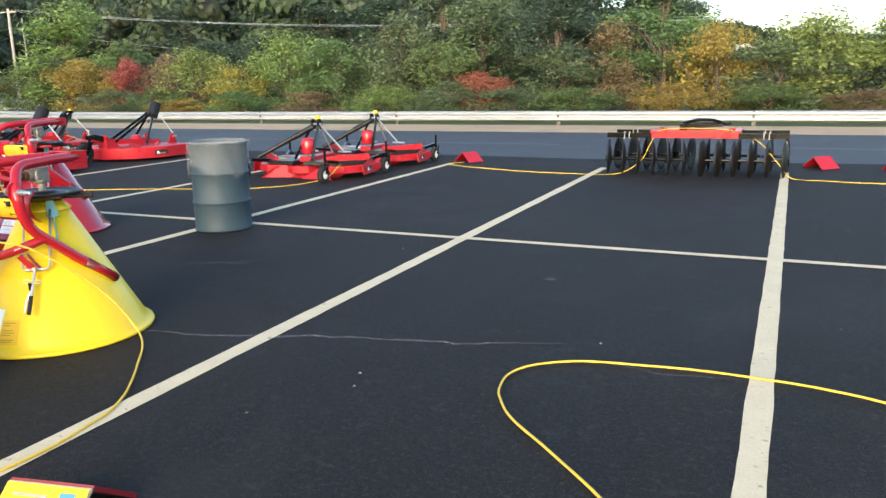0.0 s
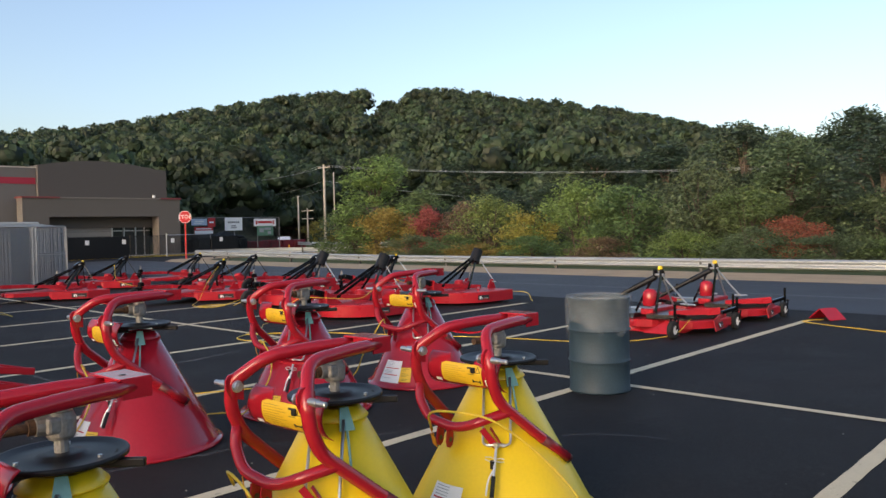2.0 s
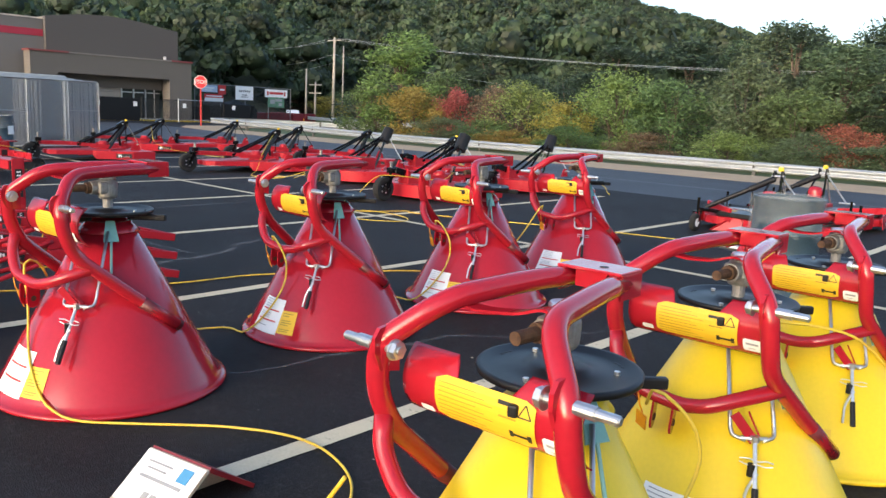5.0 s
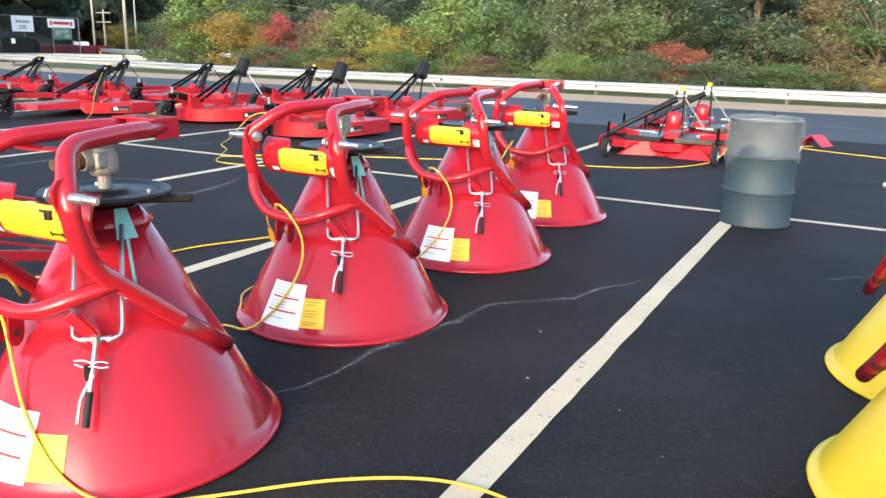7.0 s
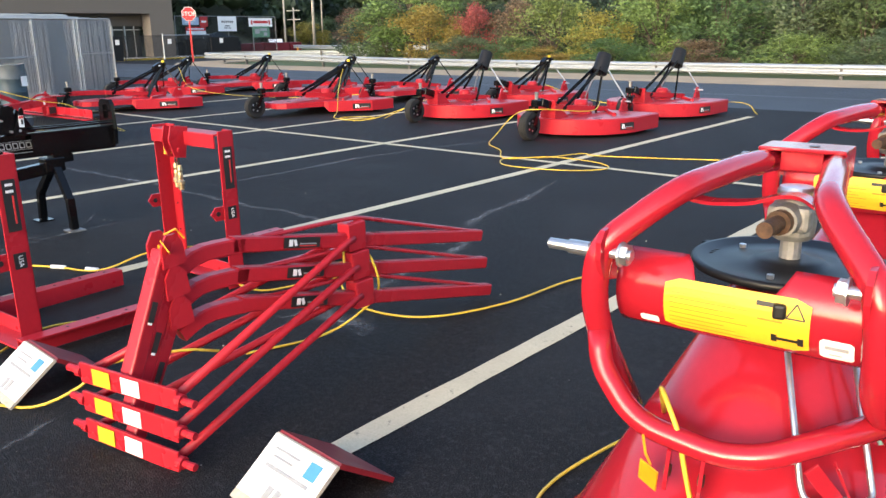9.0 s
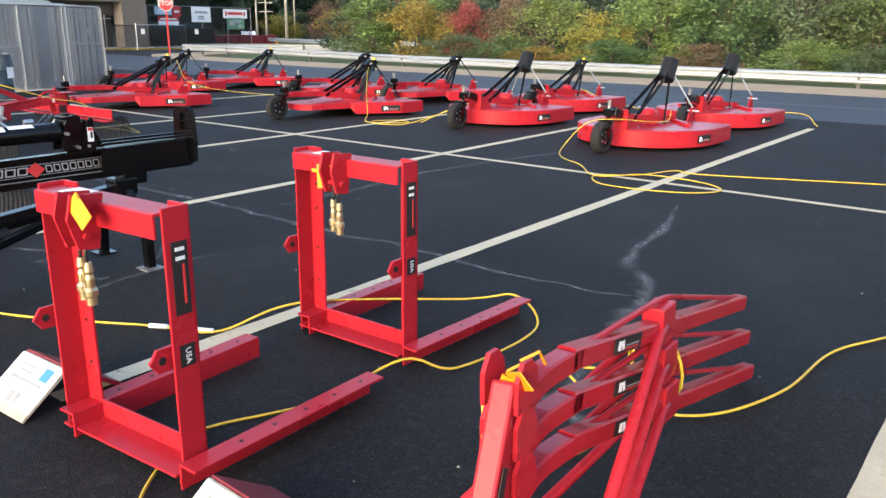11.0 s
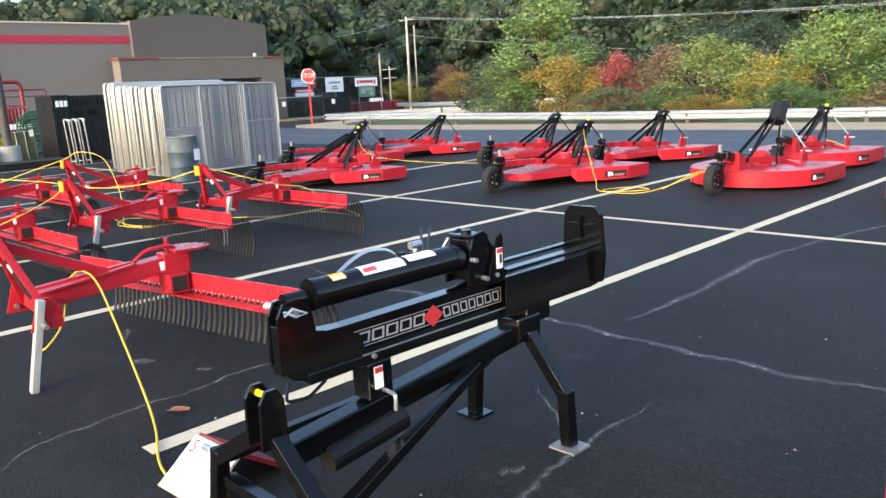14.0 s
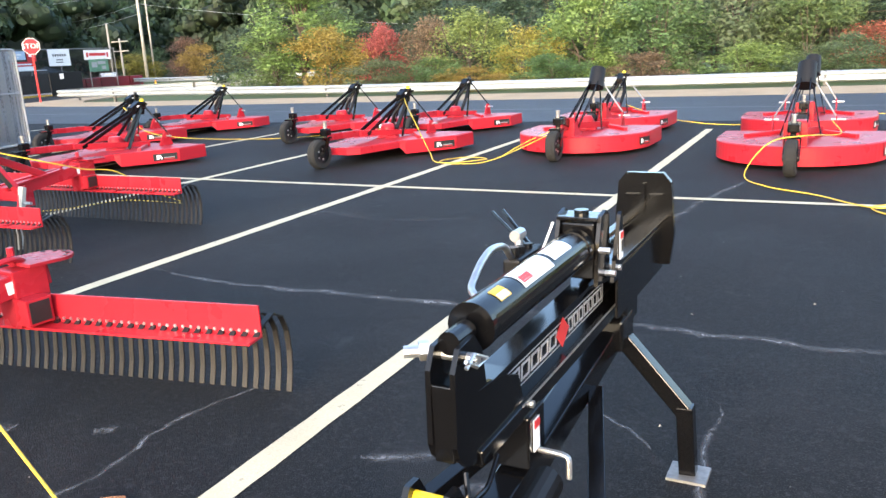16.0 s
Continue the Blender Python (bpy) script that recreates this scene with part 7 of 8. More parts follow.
    plate(bm, [(-0.056, 0.004), (-0.004, -0.044), (0.052, 0), (0.0, 0.044)], 0.001, face @ Matrix.Translation((0.0, 0, 0.002)))
    part("red_diamond", bm, LABEL_RED, logo, "red diamond mark")
    # undercarriage
    bm = bmesh.new()
    beam(bm, (0, -6.10, 0.335), (0, -4.82, 0.475), 0.080, 0.090, bevel=0.005)
    box(bm, (0, -4.87, 0.49), (0.13, 0.15, 0.11), bevel=0.01)
    part("lower_beam", bm, BLACK, top, "black lower support beam")
    bm = bmesh.new()
    box(bm, (0, -4.80, 0.55), (0.12, 0.16, 0.10), bevel=0.01)
    part("pivot_bracket", bm, BLACK, top)
    bm = bmesh.new()
    box(bm, (0, -5.70, 0.50), (0.10, 0.11, 0.14), bevel=0.005)
    hold = part("beam_bracket", bm, BLACK, top)
    bm = bmesh.new()
    sticker(bm, (0.05, -5.712, 0.512), (0, 1, 0), (0, 0, 1), 0.04, 0.085)
    part("label", bm, LABEL_WHITE, hold)
    bm = bmesh.new()
    sticker(bm, (0.0525, -5.712, 0.541), (0, 1, 0), (0, 0, 1), 0.034, 0.020)
    part("label", bm, LABEL_RED, hold)
    bm = bmesh.new()
    tube(bm, rounded([(0.04, -5.69, 0.458), (0.115, -5.70, 0.462), (0.134, -5.705, 0.458), (0.136, -5.71, 0.405)], 0.025, 3), 0.0075, 8)
    part("lock_pin", bm, STEEL, top, "bent steel lock pin")
    bm = bmesh.new()
    tube(bm, rounded([(0.04, y0 + 0.02, 0.60), (0.06, y0 - 0.01, 0.545), (0.06, y0 + 0.08, 0.535), (0.05, y0 + 0.16, 0.57)], 0.02, 3), 0.006, 8)
    part("chain_hook", bm, BLACK, top)
    for s in (-1, 1):
        bm = bmesh.new()
        pts = [(s * 0.05, -4.86, 0.455), (s * 0.262, -4.885, 0.235), (s * 0.279, -4.888, 0.012)]
        beam(bm, pts[0], pts[1], 0.055, 0.055, up=(0, 1, 0), bevel=0.004)
        beam(bm, Vector(pts[1]) + Vector((0, 0, 0.02)), pts[2], 0.055, 0.055, up=(0, 1, 0), bevel=0.004)
        leg = part("leg", bm, BLACK, top, "black bent support leg")
        bm = bmesh.new()
        box(bm, (s * 0.280, -4.888, 0.006), (0.13, 0.12, 0.010))
        part("foot_pad", bm, CAST if s > 0 else BLACK, leg, "scuffed steel foot pad")
        bm = bmesh.new()
        beam(bm, (s * 0.05, -6.15, 0.42), (s * 0.325, -6.17, 0.255), 0.06, 0.055, up=(0, 1, 0), bevel=0.004)
        beam(bm, (s * 0.328, -6.17, 0.285), (s * 0.365, -6.185, 0.0), 0.055, 0.055, up=(0, 1, 0), bevel=0.004)
        box(bm, (s * 0.368, -6.187, 0.006), (0.11, 0.11, 0.012), bevel=0.002)
        part("hitch_leg", bm, BLACK, top, "black bent hitch leg with a foot pad")
        bm = bmesh.new()
        rod(bm, (s * 0.34, -6.178, 0.262), (s * 0.435, -6.178, 0.262), 0.014, 12)
        rod(bm, (s * 0.350, -6.178, 0.262), (s * 0.374, -6.178, 0.262), 0.024, 6)
        part("hitch_pin", bm, STEEL, top, "zinc-plated hitch pin")
        bm = bmesh.new()
        beam(bm, (s * 0.335, -6.14, 0.245), (s * 0.05, -5.20, 0.405), 0.045, 0.045, bevel=0.003)
        part("side_brace", bm, BLACK, top)
        bm = bmesh.new()
        plate(bm, [(-0.05, 0.40), (0.05, 0.40), (0.045, 0.56), (0.02, 0.60), (-0.02, 0.60), (-0.045, 0.56)], 0.014, frame_at(Vector((s * 0.045, -6.155, 0)), (0, 1, 0), (0, 0, 1)))
        part("clevis_plate", bm, BLACK, top)
    bm = bmesh.new()
    beam(bm, (-0.30, -6.16, 0.17), (0.30, -6.16, 0.17), 0.05, 0.04, bevel=0.003)
    part("cross_tie", bm, BLACK, top)
    bm = bmesh.new()
    rod(bm, (0.03, -5.95, 0.27), (0.03, -5.60, 0.315), 0.052, 18)
    part("manual_tube", bm, BLACK_PLASTIC, top, "black plastic document tube")
    bm = bmesh.new()
    box(bm, (-0.056, -6.165, 0.53), (0.006, 0.03, 0.08), bevel=0.002)
    rod(bm, (-0.04, -6.155, 0.572), (0.04, -6.155, 0.572), 0.012, 10)
    part("yellow_tag", bm, YELLOW, top, "yellow tag on the clevis")


log_splitter()


# ---- landscape rakes ----
def rake():
    """A landscape rake; the origin is on the ground under the middle of its beam, the hitch towards -y."""
    top = thing("landscape_rake", "red landscape rake with a row of curved dark spring tines", "landscape rake", group="landscape rakes")
    w = 1.18
    bm = bmesh.new()
    box(bm, (0, 0.03, 0.40), (2 * w, 0.012, 0.14), bevel=0.002)
    box(bm, (0, -0.02, 0.335), (2 * w, 0.10, 0.012), bevel=0.002)
    beam_part = part("tine_beam", bm, RED_MOWER, top, "red angle-iron tine beam")
    bm = bmesh.new()
    for k in range(60):
        x = -w + 0.02 + (2 * w - 0.04) * k / 59
        rod(bm, (x, 0.022, 0.36), (x, 0.018, 0.36), 0.008, 6)
    tagged(part("bolt_row", bm, STEEL, beam_part, "row of small bolts"), kind="stuff")
    mesh = None
    for k in range(42):
        x = -w + 0.015 + (2 * w - 0.03) * k / 41
        if mesh is None:
            bm = bmesh.new()
            pts = [Vector(p) for p in ((0, 0.0, 0.335), (0, 0.06, 0.375), (0, 0.14, 0.395), (0, 0.215, 0.36), (0, 0.255, 0.28), (0, 0.262, 0.18), (0, 0.25, 0.08), (0, 0.225, 0.0))]
            rows = []
            for i, p in enumerate(pts):
                d = (pts[min(i + 1, len(pts) - 1)] - pts[max(i - 1, 0)]).normalized()
                nrm = Vector((0, -d.z, d.y)) * 0.004
                rows.append([bm.verts.new(p + Vector((sx, 0, 0)) + sn * nrm) for sx, sn in ((-0.0125, -1), (0.0125, -1), (0.0125, 1), (-0.0125, 1))])
            for a, b in zip(rows, rows[1:]):
                for j in range(4):
                    bm.faces.new((a[j], a[(j + 1) % 4], b[(j + 1) % 4], b[j]))
            tine = part("tine", bm, SPRING, top)
            mesh = tine.data
        else:
            tine = new("tine", mesh)
            tine.parent = top
        tine.matrix_basis = Matrix.Translation((x, 0, 0))
    bm = bmesh.new()
    box(bm, (0, 0.0, 0.47), (0.14, 0.16, 0.26), bevel=0.004)
    box(bm, (0.10, -0.03, 0.42), (0.10, 0.12, 0.12), bevel=0.004)
    pivot = part("pivot_block", bm, RED_MOWER, top)
    bm = bmesh.new()
    box(bm, (0.1515, -0.03, 0.42), (0.003, 0.095, 0.095))
    part("tube_mouth", bm, LABEL_BLACK, pivot, "dark open end of the square tube")
    bm = bmesh.new()
    beam(bm, (0, 0.10, 0.553), (0, -0.83, 0.450), 0.115, 0.10, bevel=0.005)
    for s in (-1, 1):
        beam(bm, (s * 0.040, -0.25, 0.570), (s * 0.085, -0.82, 0.506), 0.045, 0.014, bevel=0.003)
    tongue = part("tongue", bm, RED_MOWER, top, "red box-section tongue")
    bm = bmesh.new()
    sticker(bm, (0.0585, -0.06, 0.535), (0, 1, 0.11), (0, -0.11, 1), 0.10, 0.055)
    part("label", bm, LABEL_WHITE, tongue)
    bm = bmesh.new()
    plate(bm, [(0.12 * math.cos(a) * (1.0 if abs(math.cos(a)) < 2 else 1), 0.12 * math.sin(a)) for a in (math.pi * k / 10 for k in range(11))] + [(-0.12, -0.15), (0.12, -0.15)], 0.014, Matrix.Translation((0, 0.125, 0.614)) @ Matrix.Rotation(-0.03, 4, "X"))
    swivel = part("swivel_plate", bm, RED_MOWER, top, "red swivel plate with pin holes")
    for k in range(5):
        a = math.pi * (0.15 + 0.175 * k)
        bm = bmesh.new()
        rod(bm, (0.095 * math.cos(a), 0.125 + 0.095 * math.sin(a), 0.617), (0.095 * math.cos(a), 0.125 + 0.095 * math.sin(a), 0.6225), 0.010, 8)
        part("pin_hole", bm, LABEL_BLACK, swivel)
    bm = bmesh.new()
    tube(bm, rounded([(0.03, -0.26, 0.58), (0.03, -0.18, 0.64), (0.03, -0.03, 0.650), (0.0, 0.02, 0.62)], 0.04, 3), 0.014, 8)
    rod(bm, (0, -0.03, 0.61), (0, -0.03, 0.695), 0.016, 8)
    part("swivel_pin", bm, RED_MOWER, top)
    # three-point mast
    bm = bmesh.new()
    box(bm, (0, -0.80, 0.425), (0.56, 0.08, 0.08), bevel=0.005)
    part("hitch_bar", bm, RED_MOWER, top, "red hitch crossbar")
    for s in (-1, 1):
        bm = bmesh.new()
        beam(bm, (s * 0.035, -0.985, 0.85), (s * 0.26, -0.83, 0.415), 0.062, 0.042, up=(0, 1, 0), bevel=0.005)
        part("mast_bar", bm, RED_MOWER, top, "red flat mast bar")
        bm = bmesh.new()
        plate(bm, [(-0.10, -0.07), (0.07, -0.07), (0.07, 0.06), (0.01, 0.11), (-0.05, 0.10)], 0.014, frame_at(Vector((s * 0.285, -0.83, 0.415)), (0, 1, 0), (0, 0, 1)))
        part("hitch_lug", bm, RED_MOWER, top)
        bm = bmesh.new()
        rod(bm, (s * 0.25, -0.875, 0.385), (s * 0.40, -0.875, 0.385), 0.014, 10)
        rod(bm, (s * 0.295, -0.875, 0.385), (s * 0.315, -0.875, 0.385), 0.026, 6)
        part("hitch_pin", bm, STEEL, top, "zinc-plated hitch pin")
    bm = bmesh.new()
    beam(bm, (0, -0.98, 0.81), (0, -0.40, 0.535), 0.05, 0.06, bevel=0.005)
    part("mast_brace", bm, RED_MOWER, top, "red box-section mast brace")
    for s in (-1, 1):
        bm = bmesh.new()
        plate(bm, [(-0.05, -0.06), (0.04, -0.06), (0.05, 0.02), (0.0, 0.055), (-0.05, 0.03)], 0.012, frame_at(Vector((s * 0.042, -0.985, 0.825)), (0, 1, 0), (0, 0, 1)))
        part("clevis_plate", bm, RED_MOWER, top, "red top-link clevis plate")
    bm = bmesh.new()
    sticker(bm, (0.150, -0.906, 0.628), (0.225, 0.155, -0.435), (0.435, 0.0, 0.225), 0.25, 0.054, 0.0235)
    lab = part("maker_label", bm, LABEL_BLACK, top, "black maker's label")
    bm = bmesh.new()
    sticker(bm, (0.118, -0.928, 0.690), (0.225, 0.155, -0.435), (0.435, 0.0, 0.225), 0.05, 0.038, 0.0255)
    part("printing", bm, LABEL_WHITE, lab)
    bm = bmesh.new()
    beam(bm, (0.31, -0.865, 0.52), (0.253, -0.957, 0.0), 0.055, 0.04, up=(0, 1, 0), bevel=0.004)
    part("parking_stand", bm, GALV_PALE, top, "galvanised parking stand")
    bm = bmesh.new()
    box(bm, (-0.052, -1.01, 0.805), (0.012, 0.07, 0.11), bevel=0.003)
    box(bm, (0.0, -1.042, 0.805), (0.09, 0.010, 0.10), bevel=0.003)
    part("hang_tag", bm, TAG, top, "orange-yellow tag")
    return top


rk = rake()
rk.matrix_basis = pose(-15.037, -5.265, 0, rz=-3.2)
for x, y, turn in ((-18.215, -3.843, 3), (-18.22, -2.44, 2), (-18.30, -5.22, 2), (-21.40, -2.78, 2), (-21.70, -4.0, 2), (-21.75, -5.35, 2)):
    copy_thing(rk, pose(x, y, 0, rz=turn))
# the nearest rake's tine beam is swivelled on its tongue
for piece in rk.children:
    if piece.name.startswith("tine"):
        piece.matrix_basis = Matrix.Rotation(math.radians(13.1), 4, "Z") @ piece.matrix_basis


# ---- price stands ----
def price_stand(x, y, turn, faced=True, sheet_mat=None, digit=""):
    top = thing("price_stand", "red folded wooden stand with a white price sheet" if faced else "small red folded wooden stand", "sign", pose(x, y, 0, rz=turn), group="price stands")
    top_z = 0.155 if faced else 0.17
    reach = 0.20
    lean = math.atan2(reach, top_z)
    size = 0.32
    bm = bmesh.new()
    beam(bm, (0, -reach, 0.008), (0, 0, top_z), size, 0.010, up=(0, -1, 1))
    front = part("front_board", bm, WOOD if faced else RED, top)
    bm = bmesh.new()
    beam(bm, (0, 0.004, top_z), (0, reach * 1.1, 0.008), size, 0.018, up=(0, 1, 1))
    part("back_board", bm, MAROON if faced else RED, top, "dull red back board")
    if faced:
        d = Vector((0, reach, top_z)).normalized()
        o = Vector((0, -reach / 2, top_z / 2))
        bm = bmesh.new()
        sticker(bm, o, (1, 0, 0), d, size * 0.985, 0.240, 0.0095)
        sheet = part("price_sheet", bm, sheet_mat or LABEL_WHITE, front, "yellow price sheet" if sheet_mat else "white price sheet")
        bm = bmesh.new()
        sticker(bm, o + d * 0.07 + Vector((0.09, 0, 0)), (1, 0, 0), d, 0.055, 0.055, 0.0125)
        part("printing", bm, material("blue_print", (0.06, 0.25, 0.45), 0.5), sheet)
        bm = bmesh.new()
        for k, wd in enumerate((0.13, 0.10)):
            sticker(bm, o + d * (0.08 - 0.025 * k) + Vector((-0.05, 0, 0)), (1, 0, 0), d, wd, 0.008, 0.0125)
        sticker(bm, o + d * 0.02, (1, 0, 0), d, 0.22, 0.012, 0.0125)
        sticker(bm, o - d * 0.055 + Vector((-0.02, 0, 0)), (1, 0, 0), d, 0.028, 0.05, 0.0125)
        sticker(bm, o - d * 0.055 + Vector((0.02, 0, 0)), (1, 0, 0), d, 0.028, 0.05, 0.0125)
        part("printing", bm, LABEL_GREY, sheet)
        if digit:
            text_part("lettering", digit, 0.085, frame_at(o + d * 0.075 + Vector((-0.115, 0, 0)), (1, 0, 0), d) @ Matrix.Translation((0, 0, 0.0125)), LABEL_RED, sheet, 0.0005)
    return top


for x, y, turn in ((-8.00, -6.03, -3), (-9.52, -6.23, -2), (-10.92, -6.125, 3), (-5.36, -5.93, 11)):
    price_stand(x, y, turn)
price_stand(-13.09, -6.03, 4, digit="5")
price_stand(-2.07, -4.945, 12, True, LABEL_YELLOW)
for x, y, turn in ((-5.28, 6.35, 62), (0.42, 6.75, 40), (1.50, 6.65, 38)):
    price_stand(x, y, turn, False)


# ---- kennel panels, gates and yard goods ----
def kennel_panel(mesh):
    top = thing("kennel_panel", "galvanised chain-link kennel panel leaning in a stack", "kennel panel", group="kennel panels")
    bm = bmesh.new()
    w, h = 3.1, 1.90
    tube(bm, rounded([(0, 0, 0.03), (0, 0, h), (0, w, h), (0, w, 0.03), (0, 0.0, 0.03)], 0.09, 3), 0.02, 7)
    part("frame", bm, GALV_PALE, top, smooth=True)
    for y in (0.95, 2.05, 2.15) if mesh else (1.55,):
        bm = bmesh.new()
        rod(bm, (0, y, 0.03), (0, y, h), 0.018, 7)
        part("upright_rail", bm, GALV, top)
    for y0, y1, z in ((0.0, 0.95, 1.0), (2.15, w, 1.05)) if mesh else ():
        bm = bmesh.new()
        rod(bm, (0, y0, z), (0, y1, z), 0.016, 6)
        part("cross_rail", bm, GALV, top)
    if mesh:
        bm = bmesh.new()
        box(bm, (0.004, w / 2, h / 2), (0.004, w - 0.05, h - 0.06))
        part("wire_mesh", bm, MESH_GALV, top, "diamond chain-link mesh")
    return top


kp = kennel_panel(True)
bare = kennel_panel(False)
kp.matrix_basis = pose(-26.20, -0.15, 0, rz=9)
bare.matrix_basis = pose(-26.62, -0.17, 0, rz=9)
random.seed(4)
for k in range(1, 4):
    copy_thing(kp, pose(-26.20 - 0.09 * k, -0.15, 0, rz=9 + random.uniform(-0.5, 0.5)))
for k in range(1, 30):
    # bundles of four, a slack gap between them
    copy_thing(bare, pose(-26.62 - 0.058 * k - 0.085 * (k // 4), -0.17 + random.uniform(-0.015, 0.015) + random.uniform(-0.04, 0.04) * (k % 4 == 0), 0, rz=9 - 0.03 * k) @ Matrix.Diagonal((1, 1, 1 + 0.02 * (k // 8), 1)))
for k in range(5):
    copy_thing(bare, pose(-29.75 - 0.09 * k, 0.20 + random.uniform(-0.04, 0.04), 0, ry=random.uniform(-0.8, 0.8), rz=6) @ Matrix.Diagonal((1, 1, 1.10, 1)))
wrap = thing("wrapped_panels", "tall bundle of kennel panels in white wrap with green straps", "panel bundle", pose(-29.35, 0.05, 0, rz=6))
bm = bmesh.new()
box(bm, (0, 1.55, 1.05), (0.36, 3.1, 2.08), bevel=0.09)
part("wrapping", bm, material("cream_film_wrap", (0.34, 0.34, 0.30), 0.45, vary=0.18, scale=3, bump=0.5, grain=9), wrap)
for z, lean in ((0.62, 0.10), (1.25, -0.12), (1.62, 0.05)):
    bm = bmesh.new()
    beam(bm, (-0.20, -0.012, z), (0.20, -0.012, z + lean), 0.012, 0.022)
    part("strap", bm, GREEN_PAINT, wrap, "green binding strap")


def tube_gate(x, y, turn, mat, colour, w, h, lean, r=0.024, rails=4, tag=0.0, corner=0.10):
    top = thing("livestock_gate", f"{colour} painted tube gate standing in a stack", "gate", pose(x, y, 0, ry=lean, rz=turn), group="livestock gates")
    bm = bmesh.new()
    tube(bm, rounded([(0, 0, 0.05), (0, 0, h), (0, w, h), (0, w, 0.05), (0, 0.02, 0.05)], corner, 4), r, 8)
    part("gate_frame", bm, mat, top, smooth=True)
    for k in range(rails):
        bm = bmesh.new()
        z = h - 0.22 if rails == 1 else 0.05 + (h - 0.05) * (k + 1) / (rails + 1)
        rod(bm, (0, 0, z), (0, w, z), r * 0.75, 7)
        part("gate_rail", bm, mat, top)
    if tag:
        bm = bmesh.new()
        box(bm, (0, -r - 0.004, tag), (r * 2.2, 0.006, 0.17))
        part("label", bm, LABEL_WHITE, top, "white paper label")


# nested gates seen by their ends, with the labels in one row
for k in range(9):
    tube_gate(-40.0, -2.24 + 0.098 * k, 86 + 0.3 * (k % 3), MAROON, "dark red", 2.4, 1.26 + 0.02 * (k % 2), 0, 0.044, 4, 0.98)
for k in range(12):
    tube_gate(-39.5, -1.45 + 0.094 * k, 86 + 0.3 * (k % 3), GREEN_PAINT, "dark green", 2.4, 1.24 - 0.008 * k, 0, 0.043, 4, 0.96 if k % 4 else 0)
for k in range(7):
    tube_gate(-38.2, 0.06 + 0.115 * k, 86, MAROON, "dark red", 2.2, 1.64, 0, 0.05, 4, 1.06)
for k in range(4):
    tube_gate(-36.9 - 0.12 * k, 0.02 + 0.12 * k, 4, GREEN_PAINT, "dark green", 0.85, 1.30 + 0.07 * k, 0, 0.03, 5, 0, 0.16)
tube_gate(-40.6, -1.72, 4, BLACK, "black", 0.50, 1.78, 0, 0.026, 2)
tube_gate(-40.1, -0.68, 4, BLACK, "black", 0.42, 1.74, 0, 0.026, 2)
tube_gate(-40.0, -0.30, 4, MAROON, "dark red", 1.52, 2.54, 0, 0.065, 2, 0, 0.22)
tube_gate(-40.7, 0.20, 4, MAROON, "dark red", 2.05, 2.27, 0, 0.03, 1)

leaf = thing("mesh_gate", "green tube gate with olive wire mesh leaning on the stack", "gate", pose(-35.35, -0.82, 0, ry=-7, rz=3))
bm = bmesh.new()
tube(bm, rounded([(0, 0, 0.03), (0, 0, 1.27), (0, 0.88, 1.27), (0, 0.88, 0.03), (0, 0.02, 0.03)], 0.06, 3), 0.02, 8)
part("gate_frame", bm, GREEN_PAINT, leaf, smooth=True)
for a, b in (((0, 0, 0.96), (0, 0.88, 0.96)), ((0, 0.36, 0.03), (0, 0.36, 0.96)), ((0, 0.62, 0.03), (0, 0.62, 0.96))):
    bm = bmesh.new()
    rod(bm, a, b, 0.012, 7)
    part("gate_rail", bm, GALV_PALE, leaf)
bm = bmesh.new()
box(bm, (-0.02, 0.44, 0.50), (0.006, 0.84, 0.92))
part("wire_mesh", bm, material("olive_wire_mesh", (0.085, 0.085, 0.040), 0.6, vary=0.3, scale=4, bump=0.6, grain=60), leaf, "dense olive welded wire")
bm = bmesh.new()
box(bm, (0.026, 0.80, 0.90), (0.005, 0.12, 0.20))
part("label", bm, LABEL_WHITE, leaf)


def panel_stack(x, y, w, d, h, slots):
    top = thing("plastic_panel_stack", "tall black plastic panel stack with slotted face" if slots else "tall black plastic panel stack with a white label", "panel stack", pose(x, y, 0, rz=5), group="plastic panel stacks")
    n = 4 if slots else 3
    for k in range(n):
        bm = bmesh.new()
        box(bm, (0, (k + 0.5) * w / n, h / 2), (d, w / n - 0.012, h - 0.01 * (k % 2)), bevel=0.015)
        part("panel", bm, BLACK_PLASTIC, top)
    if slots:
        for k in range(9):
            bm = bmesh.new()
            box(bm, (d / 2 + 0.006, 0.10 + k * (w - 0.2) / 8, h - 0.20), (0.014, 0.035, 0.17), bevel=0.004)
            part("rib", bm, BLACK, top)
        for y in (0.22, 0.62):
            bm = bmesh.new()
            box(bm, (d / 2 + 0.008, y, h - 0.50), (0.018, 0.26, 0.17), bevel=0.01)
            part("hand_hold", bm, BLACK, top)
    else:
        for k in range(3):
            bm = bmesh.new()
            box(bm, (d / 2 + 0.004, 0.16 + 0.12 * k, h - 0.25), (0.006, 0.095, 0.17))
            part("label", bm, LABEL_WHITE, top)


